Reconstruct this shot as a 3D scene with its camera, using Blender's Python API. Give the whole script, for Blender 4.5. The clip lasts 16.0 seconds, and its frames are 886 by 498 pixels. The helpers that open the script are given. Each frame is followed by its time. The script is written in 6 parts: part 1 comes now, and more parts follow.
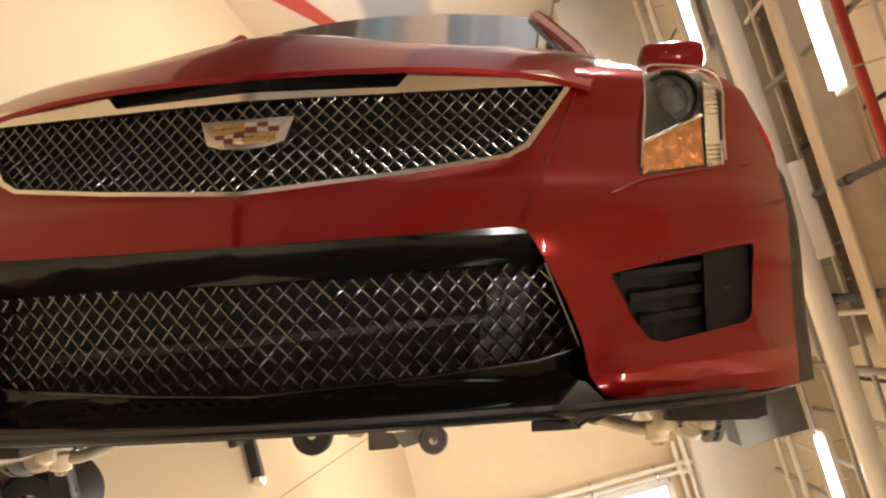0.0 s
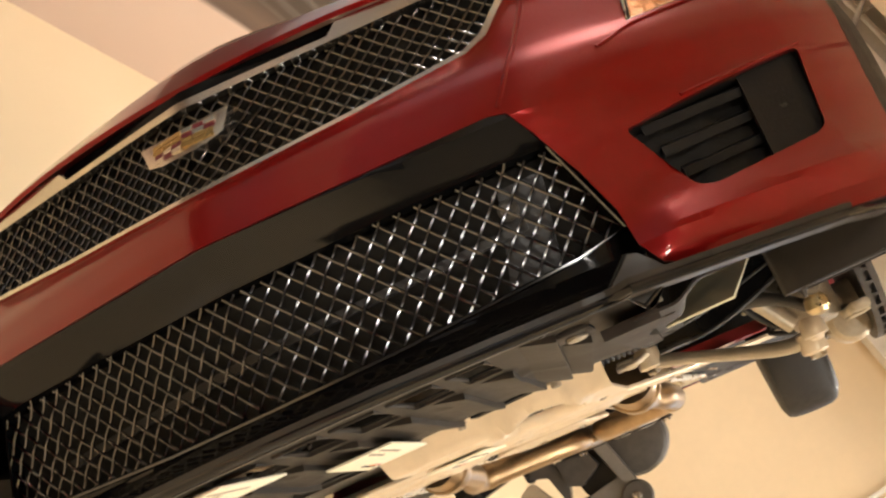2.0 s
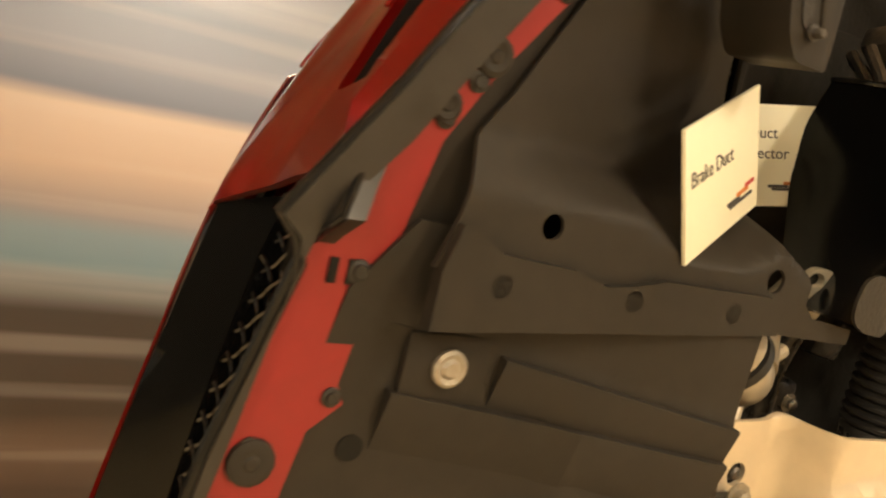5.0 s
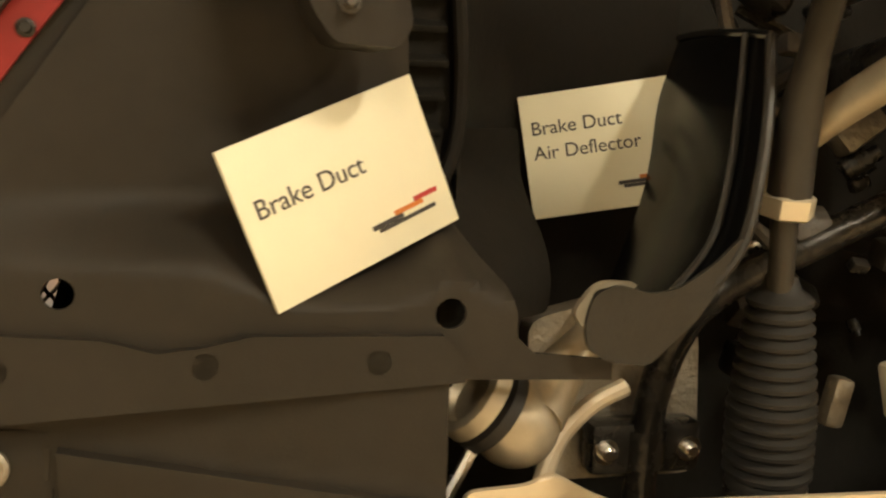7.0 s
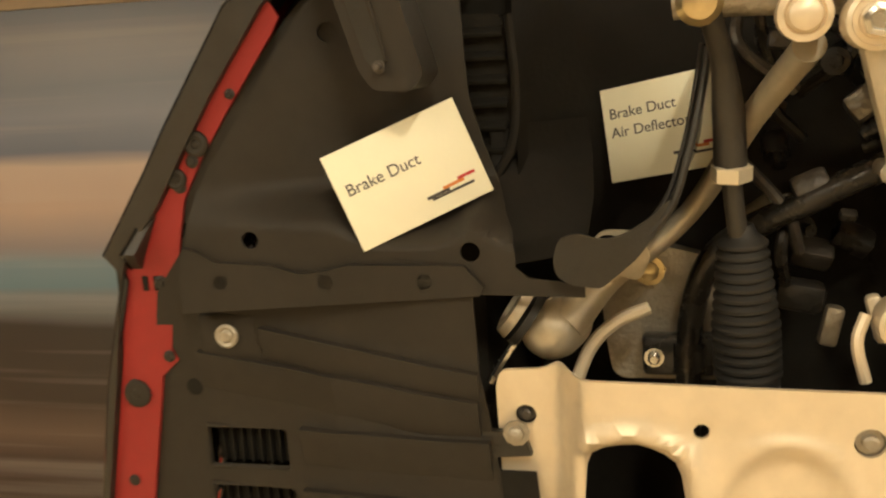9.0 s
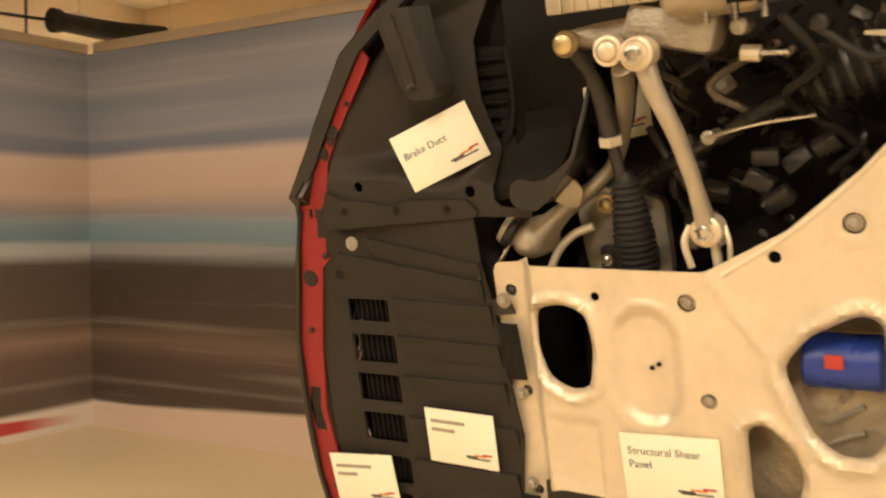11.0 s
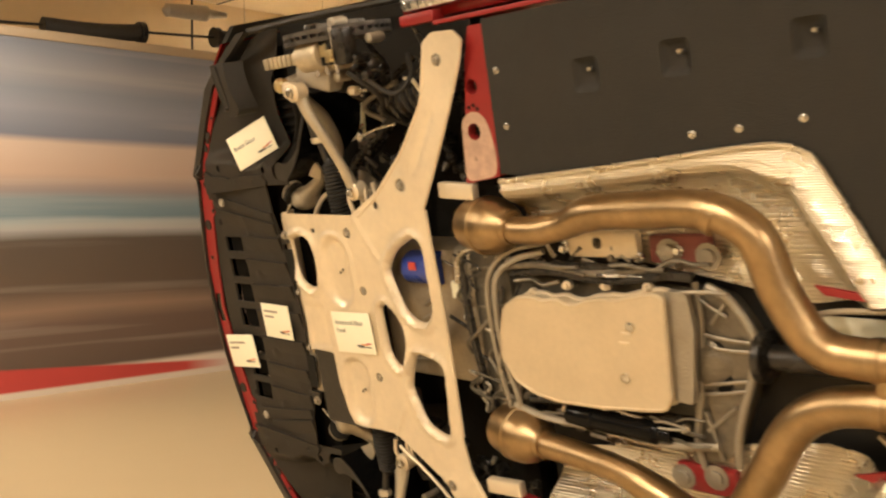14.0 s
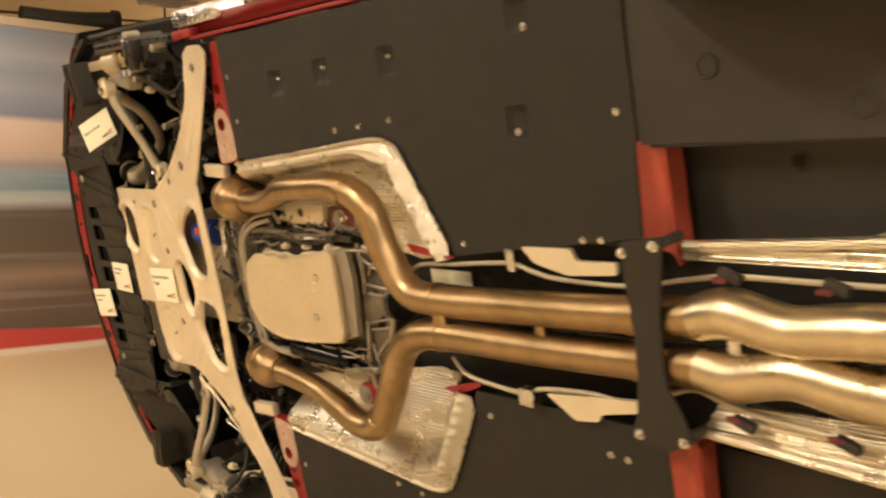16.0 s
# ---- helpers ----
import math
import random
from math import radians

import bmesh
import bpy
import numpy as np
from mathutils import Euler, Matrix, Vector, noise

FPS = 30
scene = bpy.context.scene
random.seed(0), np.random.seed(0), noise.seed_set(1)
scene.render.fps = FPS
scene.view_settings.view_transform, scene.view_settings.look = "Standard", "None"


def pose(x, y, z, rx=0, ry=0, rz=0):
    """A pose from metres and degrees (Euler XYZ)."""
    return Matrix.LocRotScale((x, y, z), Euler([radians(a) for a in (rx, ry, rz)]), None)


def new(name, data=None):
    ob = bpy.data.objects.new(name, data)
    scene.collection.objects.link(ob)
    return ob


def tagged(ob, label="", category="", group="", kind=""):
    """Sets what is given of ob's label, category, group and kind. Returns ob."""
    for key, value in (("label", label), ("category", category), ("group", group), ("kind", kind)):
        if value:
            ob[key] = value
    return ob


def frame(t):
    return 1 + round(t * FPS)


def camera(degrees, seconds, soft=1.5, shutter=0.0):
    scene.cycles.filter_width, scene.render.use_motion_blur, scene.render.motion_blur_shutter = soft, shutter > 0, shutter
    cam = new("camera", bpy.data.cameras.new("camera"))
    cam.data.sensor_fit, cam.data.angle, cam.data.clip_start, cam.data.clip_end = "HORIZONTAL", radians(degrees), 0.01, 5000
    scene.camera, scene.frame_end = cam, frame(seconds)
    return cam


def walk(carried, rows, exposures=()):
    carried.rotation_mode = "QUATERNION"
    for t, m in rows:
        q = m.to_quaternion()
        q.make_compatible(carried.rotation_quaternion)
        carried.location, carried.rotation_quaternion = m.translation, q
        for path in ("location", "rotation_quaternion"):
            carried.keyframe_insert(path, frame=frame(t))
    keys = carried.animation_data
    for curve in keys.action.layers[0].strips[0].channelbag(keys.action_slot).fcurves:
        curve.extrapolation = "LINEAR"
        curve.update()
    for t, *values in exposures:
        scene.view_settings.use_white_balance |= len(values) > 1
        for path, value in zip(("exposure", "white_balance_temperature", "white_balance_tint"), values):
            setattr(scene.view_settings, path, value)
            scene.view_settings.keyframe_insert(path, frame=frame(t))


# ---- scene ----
DEG = 49.9
# the car leans on its right side: its own axes are x to the tail, y to the roof, z to its left flank
CAR = pose(0, 0, 1.30, 12.7, 0, 0)

cam = camera(DEG, 16.0, soft=2.2, shutter=0.5)
# seconds, place in the car's axes, yaw, pitch, roll
PATH = [
    (0, -1.571, 0.271, 0.441, -84.57, -4.20, 86.20),
    (0.5, -1.531, 0.235, 0.455, -84.06, -5.51, 84.07),
    (1, -1.465, 0.142, 0.483, -82.11, -6.97, 79.08),
    (1.5, -1.363, 0.046, 0.543, -78.73, -10.19, 71.35),
    (2, -1.247, -0.028, 0.577, -74.99, -11.71, 64.06),
    (2.5, -1.113, -0.109, 0.607, -70.38, -11.93, 56.56),
    (3, -0.953, -0.216, 0.633, -63.66, -12.44, 45.47),
    (3.2, -0.896, -0.265, 0.633, -60.71, -12.28, 41.73),
    (5.3, -0.194, -0.485, 0.628, -29.29, -8.11, 10.36),
    (5.5, -0.126, -0.485, 0.640, -27.77, -7.63, 8.67),
    (6, 0.024, -0.507, 0.657, -22.23, -7.60, 5.82),
    (6.5, 0.152, -0.540, 0.677, -17.90, -8.04, 3.68),
    (7, 0.274, -0.561, 0.684, -13.69, -8.81, 2.32),
    (7.5, 0.384, -0.589, 0.683, -7.96, -8.57, 0.47),
    (8, 0.474, -0.653, 0.693, -1.01, -9.14, -0.30),
    (8.5, 0.558, -0.782, 0.717, 6.34, -9.76, -1.51),
    (9, 0.666, -0.954, 0.764, 13.22, -11.97, -3.29),
    (9.2, 0.704, -1.007, 0.755, 15.03, -11.82, -3.56),
    (11.3, 1.571, -1.583, 0.817, 34.79, -11.86, -7.67),
    (11.5, 1.679, -1.625, 0.803, 35.92, -11.61, -7.74),
    (12, 1.933, -1.663, 0.799, 39.40, -11.41, -8.38),
    (12.5, 2.233, -1.698, 0.801, 41.20, -11.16, -8.89),
    (13, 2.572, -1.738, 0.804, 43.57, -10.75, -9.44),
    (13.5, 2.889, -1.735, 0.797, 44.56, -11.24, -9.79),
    (14, 3.177, -1.709, 0.780, 46.46, -10.92, -9.56),
    (14.5, 3.481, -1.717, 0.793, 46.84, -11.42, -9.79),
    (15, 3.773, -1.692, 0.790, 48.33, -11.89, -9.64),
    (15.5, 4.032, -1.628, 0.761, 48.29, -12.27, -9.44),
    (16, 4.305, -1.509, 0.724, 48.79, -11.79, -9.19),
]


def eye_pose(x, y, z, yaw, pitch, roll):
    return CAR @ pose(x, y, z, 90 + pitch, 0, yaw) @ pose(0, 0, 0, 0, 0, roll)


EXPO = [(0, 0.23, 5450, 10), (3.2, 0.19, 5600, 10), (5.3, 0.04, 6900, 6), (7.5, -0.12, 6300, 2), (9.0, -0.14, 6400, 2), (11.5, -0.04, 6500, 10), (16, -0.12, 6550, 9)]
walk(cam, [(t, eye_pose(*rest)) for t, *rest in PATH], EXPO)

# ---------------------------------------------------------------- light
world = bpy.data.worlds.new("world")
scene.world = world
world.use_nodes = True
world.node_tree.nodes["Background"].inputs[0].default_value = (1.0, 0.86, 0.7, 1)
world.node_tree.nodes["Background"].inputs[1].default_value = 0.12

WARM = (1.0, 0.83, 0.62)
# first and last rows are unseen, added to brighten north wall, hood and west wall
TUBES = [(0.9, 3.25, 60), (3.85, 1.69, 150), (6.35, 2.72, 110), (6.55, -1.98, 150), (1.6, -3.4, 140), (-4.3, 0.6, 105), (-3.0, -3.2, 130), (4.6, -5.2, 190), (-0.6, -6.2, 170), (-5.0, -5.6, 90), (-6.9, 5.3, 120)]
CEIL = 4.5


def tube_light(x, y, watts):
    data = bpy.data.lights.new("tube_light", "AREA")
    data.shape, data.size, data.size_y = "RECTANGLE", 1.4, 0.18
    data.energy, data.color = watts, WARM
    ob = new("tube_light", data)
    ob.matrix_world = pose(x, y, CEIL - 0.62, 0, 0, 90)
    return ob


for row in TUBES:
    tube_light(*row)


# ---------------------------------------------------------------- materials
def mat(name, color, rough=0.5, metal=0.0, vary=0.15, scale=12.0, bump=0.0, bscale=80.0, coat=0.0, spec=0.5, rvary=0.1, fine=0.0):
    m = bpy.data.materials.new(name)
    m.use_nodes = True
    nt = m.node_tree
    b = nt.nodes["Principled BSDF"]
    b.inputs["Metallic"].default_value = metal
    b.inputs["Coat Weight"].default_value = coat
    b.inputs["Coat Roughness"].default_value = 0.02
    b.inputs["Specular IOR Level"].default_value = spec
    co = nt.nodes.new("ShaderNodeTexCoord")
    n1 = nt.nodes.new("ShaderNodeTexNoise")
    n1.inputs["Scale"].default_value, n1.inputs["Detail"].default_value = scale, 6
    n1.inputs["Roughness"].default_value = 0.62
    nt.links.new(co.outputs["Object"], n1.inputs["Vector"])
    n2 = nt.nodes.new("ShaderNodeTexNoise")
    n2.inputs["Scale"].default_value, n2.inputs["Detail"].default_value = scale * 9, 3
    nt.links.new(co.outputs["Object"], n2.inputs["Vector"])
    mixn = nt.nodes.new("ShaderNodeMath")
    mixn.operation = "MULTIPLY_ADD"
    mixn.inputs[1].default_value = 0.35
    nt.links.new(n2.outputs["Fac"], mixn.inputs[0])
    nt.links.new(n1.outputs["Fac"], mixn.inputs[2])
    ramp = nt.nodes.new("ShaderNodeMapRange")
    ramp.inputs[1].default_value, ramp.inputs[2].default_value = 0.35, 1.0
    ramp.inputs[3].default_value, ramp.inputs[4].default_value = 1 - vary, 1 + vary
    nt.links.new(mixn.outputs[0], ramp.inputs[0])
    mul = nt.nodes.new("ShaderNodeVectorMath")
    mul.operation = "SCALE"
    mul.inputs[0].default_value = color
    nt.links.new(ramp.outputs[0], mul.inputs["Scale"])
    nt.links.new(mul.outputs[0], b.inputs["Base Color"])
    rr = nt.nodes.new("ShaderNodeMapRange")
    rr.inputs[1].default_value, rr.inputs[2].default_value = 0.3, 0.7
    rr.inputs[3].default_value, rr.inputs[4].default_value = max(0.02, rough - rvary), min(1.0, rough + rvary)
    nt.links.new(n1.outputs["Fac"], rr.inputs[0])
    nt.links.new(rr.outputs[0], b.inputs["Roughness"])
    if bump:
        n3 = nt.nodes.new("ShaderNodeTexNoise")
        n3.inputs["Scale"].default_value, n3.inputs["Detail"].default_value = bscale, 4
        nt.links.new(co.outputs["Object"], n3.inputs["Vector"])
        bp = nt.nodes.new("ShaderNodeBump")
        bp.inputs["Strength"].default_value, bp.inputs["Distance"].default_value = bump, 0.01
        nt.links.new(n3.outputs["Fac"], bp.inputs["Height"])
        nt.links.new(bp.outputs[0], b.inputs["Normal"])
    return m


RED = mat("red_paint", (0.215, 0.0036, 0.0022), 0.31, 0.42, 0.05, 6, coat=0.75, spec=0.15, rvary=0.03)
RED_IN = mat("red_primer", (0.27, 0.017, 0.017), 0.45, 0.0, 0.15, 8)
BLACK_GLOSS = mat("gloss_black_plastic", (0.008, 0.008, 0.008), 0.12, 0.0, 0.2, 10, rvary=0.03)
SATIN = mat("satin_black_plastic", (0.005, 0.005, 0.005), 0.24, 0.0, 0.2, 10, spec=0.14, rvary=0.05)
GLOSSB = mat("polished_black_plastic", (0.004, 0.004, 0.004), 0.2, 0.0, 0.2, 10, spec=0.14, rvary=0.05)
FRAMEB = mat("piano_black_plastic", (0.005, 0.005, 0.005), 0.09, 0.0, 0.2, 10, spec=0.36, rvary=0.03)
INLET = mat("matt_black_inlet", (0.009, 0.0085, 0.0075), 0.55, 0.0, 0.3, 14, 0.1, 160, spec=0.3)
IRON_S = mat("grey_sensor_plastic", (0.10, 0.095, 0.085), 0.4, 0.0, 0.2, 20)
BLACK = mat("black_plastic", (0.021, 0.0185, 0.015), 0.45, 0.0, 0.3, 14, 0.15, 160)
RUBBER = mat("black_rubber", (0.0155, 0.0138, 0.0115), 0.62, 0.0, 0.25, 20, 0.1, 90)
# near-black: shade inside cavities and holes put into the colour; also black louvres
DARK = mat("cavity_shade_black", (0.014, 0.0125, 0.010), 0.8, 0.0, 0.4, 9, 0.2, 60, spec=0.2)
HOUSING = mat("matt_housing_plastic", (0.0135, 0.0115, 0.009), 0.7, 0.0, 0.35, 7, 0.1, 120, spec=0.22)
LIP = mat("grained_black_lip", (0.030, 0.0258, 0.0205), 0.45, 0.0, 0.25, 30, 0.04, 420)
LINER = mat("grey_liner_plastic", (0.0300, 0.0253, 0.0196), 0.60, 0.0, 0.28, 6, 0.05, 420, spec=0.28, rvary=0.08)
FLOORP = mat("floor_panel_fibre", (0.0138, 0.0120, 0.0090), 0.66, 0.0, 0.22, 5, 0.25, 300)
FLOORR = mat("rear_panel_fibre", (0.028, 0.0240, 0.0195), 0.6, 0.0, 0.2, 5, 0.2, 300)
ALU = mat("pale_aluminium", (0.77, 0.66, 0.49), 0.38, 0.4, 0.14, 5, 0.03, 40)
FORGED = mat("forged_aluminium", (0.50, 0.44, 0.33), 0.42, 0.5, 0.18, 14, 0.05, 60)
CAST = mat("cast_aluminium", (0.42, 0.38, 0.31), 0.5, 0.75, 0.18, 22, 0.35, 140)
CASTD = mat("oily_dark_casting", (0.20, 0.175, 0.135), 0.40, 0.6, 0.35, 14, 0.5, 60)
STEEL = mat("bright_steel", (0.62, 0.60, 0.56), 0.25, 1.0, 0.12, 30)
CHROME = mat("satin_chrome", (0.84, 0.79, 0.70), 0.24, 1.0, 0.05, 20, rvary=0.03)
WIRE = mat("grille_wire_chrome", (0.135, 0.135, 0.138), 0.22, 1.0, 0.1, 30, rvary=0.04)
EXH = mat("heat_tinted_steel", (0.375, 0.265, 0.145), 0.34, 1.0, 0.40, 5, 0.08, 60, rvary=0.08)
CARD = mat("white_card", (0.90, 0.87, 0.68), 0.6, 0.0, 0.03, 6)
FAINT = mat("faint_ink", (0.34, 0.29, 0.22), 0.6, 0.0, 0.2, 60)
INK = mat("grey_ink", (0.06, 0.055, 0.05), 0.6, 0.0, 0.1, 20)
BLUE = mat("blue_filter_paint", (0.02, 0.05, 0.30), 0.3, 0.0, 0.1, 10)
GLASS_D = mat("dark_windscreen", (0.02, 0.024, 0.024), 0.06, 0.0, 0.1, 4, coat=0.5, rvary=0.02)
AMBER = mat("amber_reflector", (0.62, 0.25, 0.07), 0.22, 0.6, 0.7, 45, 0.8, 60)
CREAMW = mat("cream_wall_paint", (0.70, 0.56, 0.36), 0.8, 0.0, 0.06, 1.2, 0.05, 60)
CEILM = mat("ceiling_panel", (0.78, 0.70, 0.57), 0.8, 0.0, 0.1, 1.5, 0.05, 40)
FLOORM = mat("polished_floor", (0.54, 0.425, 0.26), 0.33, 0.0, 0.03, 0.5, 0.0, rvary=0.03)
SHIELD = mat("embossed_heat_shield", (0.76, 0.70, 0.57), 0.30, 0.95, 0.05, 10, 0.05, 160)
TAN = mat("pale_foil_shield", (0.74, 0.66, 0.50), 0.4, 0.5, 0.08, 8, 0.2, 40)
# embossed cross-hatch of the heat shields
nt_s = SHIELD.node_tree
wave = nt_s.nodes.new("ShaderNodeTexWave")
wave.inputs["Scale"].default_value, wave.inputs["Distortion"].default_value = 60.0, 0.2
wave.bands_direction = "Z"
wave.inputs["Detail Scale"].default_value = 3.0
nt_s.links.new([n for n in nt_s.nodes if n.bl_idname == "ShaderNodeTexCoord"][0].outputs["Object"], wave.inputs["Vector"])
hatch = nt_s.nodes.new("ShaderNodeBump")
hatch.inputs["Strength"].default_value, hatch.inputs["Distance"].default_value = 0.5, 0.003
nt_s.links.new(wave.outputs["Fac"], hatch.inputs["Height"])
nt_s.links.new([n for n in nt_s.nodes if n.bl_idname == "ShaderNodeBump"][0].outputs[0], hatch.inputs["Normal"])
nt_s.links.new(hatch.outputs[0], nt_s.nodes["Principled BSDF"].inputs["Normal"])


# ---------------------------------------------------------------- mesh helpers
def part(name, bm, material, parent=None, label="", angle=35):
    me = bpy.data.meshes.new(name)
    bmesh.ops.recalc_face_normals(bm, faces=bm.faces)
    bm.to_mesh(me)
    bm.free()
    me.materials.append(material)
    me.polygons.foreach_set("use_smooth", [True] * len(me.polygons))
    me.set_sharp_from_angle(angle=radians(angle))
    ob = new(name, me)
    if parent:
        ob.parent = parent
    if label:
        ob["label"] = label
    return ob


def thing(name, label, category, m=None, group="", kind=""):
    ob = new(name)
    ob.empty_display_size = 0.1
    if m is not None:
        ob.matrix_world = m
    return tagged(ob, label, category, group, kind)


def rpoly(pts, r, n=4):
    """A polygon with corners rounded by r."""
    out = []
    k = len(pts)
    for i in range(k):
        p, a, b = Vector(pts[i]), Vector(pts[i - 1]), Vector(pts[(i + 1) % k])
        u, v = (a - p), (b - p)
        d = min(r, u.length * 0.45, v.length * 0.45)
        s, e = p + u.normalized() * d, p + v.normalized() * d
        for j in range(n + 1):
            t = j / n
            out.append(tuple((1 - t) ** 2 * s + 2 * t * (1 - t) * p + t * t * e))
    return out


def disc(cx, cy, r, n=16, ry=None):
    return [(cx + r * math.cos(2 * math.pi * i / n), cy + (ry or r) * math.sin(2 * math.pi * i / n)) for i in range(n)]


def mirror(half):
    """The whole outline from the half with positive first coordinate, given from one end on the axis to the other."""
    return half + [(-a, b) for a, b in reversed(half) if abs(a) > 1e-6]


def sheet(poly, holes, fn, back, cuts=(0, 0)):
    """A plate: an outline with holes in two coordinates, cut into steps, bent by fn and thickened by the vector back."""
    bm = bmesh.new()
    for loop in (poly, *holes):
        vs = [bm.verts.new((a, b, 0)) for a, b in loop]
        for i in range(len(vs)):
            bm.edges.new((vs[i - 1], vs[i]))
    bmesh.ops.triangle_fill(bm, use_beauty=True, use_dissolve=False, edges=bm.edges[:])
    for axis in (0, 1):
        if cuts[axis]:
            lo, hi = min(p[axis] for p in poly), max(p[axis] for p in poly)
            n = max(1, round((hi - lo) / cuts[axis]))
            for i in range(1, n):
                co, no = [0, 0, 0], [0, 0, 0]
                co[axis], no[axis] = lo + (hi - lo) * i / n + 1e-4, 1
                bmesh.ops.bisect_plane(bm, geom=bm.verts[:] + bm.edges[:] + bm.faces[:], plane_co=co, plane_no=no, dist=1e-5)
    for v in bm.verts:
        v.co = fn(v.co.x, v.co.y)
    if back is not None:
        new_geom = bmesh.ops.extrude_face_region(bm, geom=bm.faces[:], use_keep_orig=True)["geom"]
        bmesh.ops.translate(bm, vec=back, verts=[g for g in new_geom if isinstance(g, bmesh.types.BMVert)])
    return bm


def flat(y):
    return lambda x, z: Vector((x, y, z))


def under(poly, y, th=0.004, holes=(), fn=None, cuts=(0, 0)):
    """A plate seen from below the car, in x and z, at height y, th thick."""
    return sheet(poly, holes, fn or flat(y), (0, th, 0), cuts)


def catmull(pts, n=8):
    out = []
    ps = [Vector(p) for p in pts]
    ext = [2 * ps[0] - ps[1]] + ps + [2 * ps[-1] - ps[-2]]
    for i in range(1, len(ext) - 2):
        a, b, c, d = ext[i - 1 : i + 3]
        for j in range(n):
            t = j / n
            out.append(0.5 * (2 * b + (c - a) * t + (2 * a - 5 * b + 4 * c - d) * t * t + (3 * b - a - 3 * c + d) * t ** 3))
    return out + [ps[-1]]


def tube(pts, r, n=12, smooth=8, bm=None, flatten=1.0):
    """A round bar along points; r a number or one for each point."""
    bm = bm or bmesh.new()
    rs = r if isinstance(r, (list, tuple)) else [r] * len(pts)
    line = catmull(pts, smooth) if smooth else [Vector(p) for p in pts]
    rad = [float(np.interp(i / (len(line) - 1) * (len(pts) - 1), range(len(pts)), rs)) for i in range(len(line))]
    up = None
    rings = []
    for i, p in enumerate(line):
        d = (line[min(i + 1, len(line) - 1)] - line[max(i - 1, 0)]).normalized()
        if up is None:
            up = d.orthogonal().normalized()
        up = (up - d * up.dot(d)).normalized()
        side = d.cross(up)
        rings.append([bm.verts.new(p + rad[i] * (math.cos(2 * math.pi * k / n) * up + flatten * math.sin(2 * math.pi * k / n) * side)) for k in range(n)])
    for a, b in zip(rings, rings[1:]):
        for k in range(n):
            bm.faces.new((a[k - 1], a[k], b[k], b[k - 1]))
    bm.faces.new(rings[0])
    bm.faces.new(rings[-1])
    return bm


def lathe(p, axis, prof, n=20, bm=None, closed=True):
    """Turned shape: prof is (distance along axis, radius)."""
    bm = bm or bmesh.new()
    ax = Vector(axis).normalized()
    u = ax.orthogonal().normalized()
    w = ax.cross(u)
    p = Vector(p)
    rings = [[bm.verts.new(p + ax * d + max(r, 1e-4) * (math.cos(2 * math.pi * k / n) * u + math.sin(2 * math.pi * k / n) * w)) for k in range(n)] for d, r in prof]
    for a, b in zip(rings, rings[1:]):
        for k in range(n):
            bm.faces.new((a[k - 1], a[k], b[k], b[k - 1]))
    if closed:
        bm.faces.new(rings[0])
    bm.faces.new(rings[-1])
    return bm


def box(c, s, bev=0.004, rot=(0, 0, 0), bm=None):
    own = bmesh.new()
    bmesh.ops.create_cube(own, size=1)
    for v in own.verts:
        v.co = Vector((v.co.x * s[0], v.co.y * s[1], v.co.z * s[2]))
    if bev:
        bmesh.ops.bevel(own, geom=own.edges[:], offset=min(bev, min(s) * 0.4), segments=2, affect="EDGES", profile=0.5)
    own.transform(pose(*c, *rot))
    if bm is None:
        return own
    me = bpy.data.meshes.new("tmp")
    own.to_mesh(me)
    own.free()
    bm.from_mesh(me)
    bpy.data.meshes.remove(me)
    return bm


def bolt(p, axis=(0, -1, 0), r=0.012, parent=None, name="bolt", material=None):
    prof = [(0, r * 1.5), (0.003, r * 1.5), (0.003, r * 0.9), (0.011, r * 0.9), (0.013, r * 0.6)]
    return part(name, lathe(p, axis, prof, 10), material or STEEL, parent)


# ---------------------------------------------------------------- room
def panel_wall(name, a, b, z0, z1, th, material, label, kind="structure", cat="wall"):
    """An upright slab from plan point a to b, th thick behind its left side."""
    a, b = Vector((*a, 0)), Vector((*b, 0))
    d = (b - a).normalized()
    nrm = Vector((-d.y, d.x, 0)) * th
    bm = bmesh.new()
    vs = [bm.verts.new(p + Vector((0, 0, z))) for z in (z0, z1) for p in (a, b, b + nrm, a + nrm)]
    for f in ((0, 1, 2, 3), (4, 5, 6, 7), (0, 1, 5, 4), (1, 2, 6, 5), (2, 3, 7, 6), (3, 0, 4, 7)):
        bm.faces.new([vs[i] for i in f])
    return tagged(part(name, bm, material), label, cat, kind=kind)


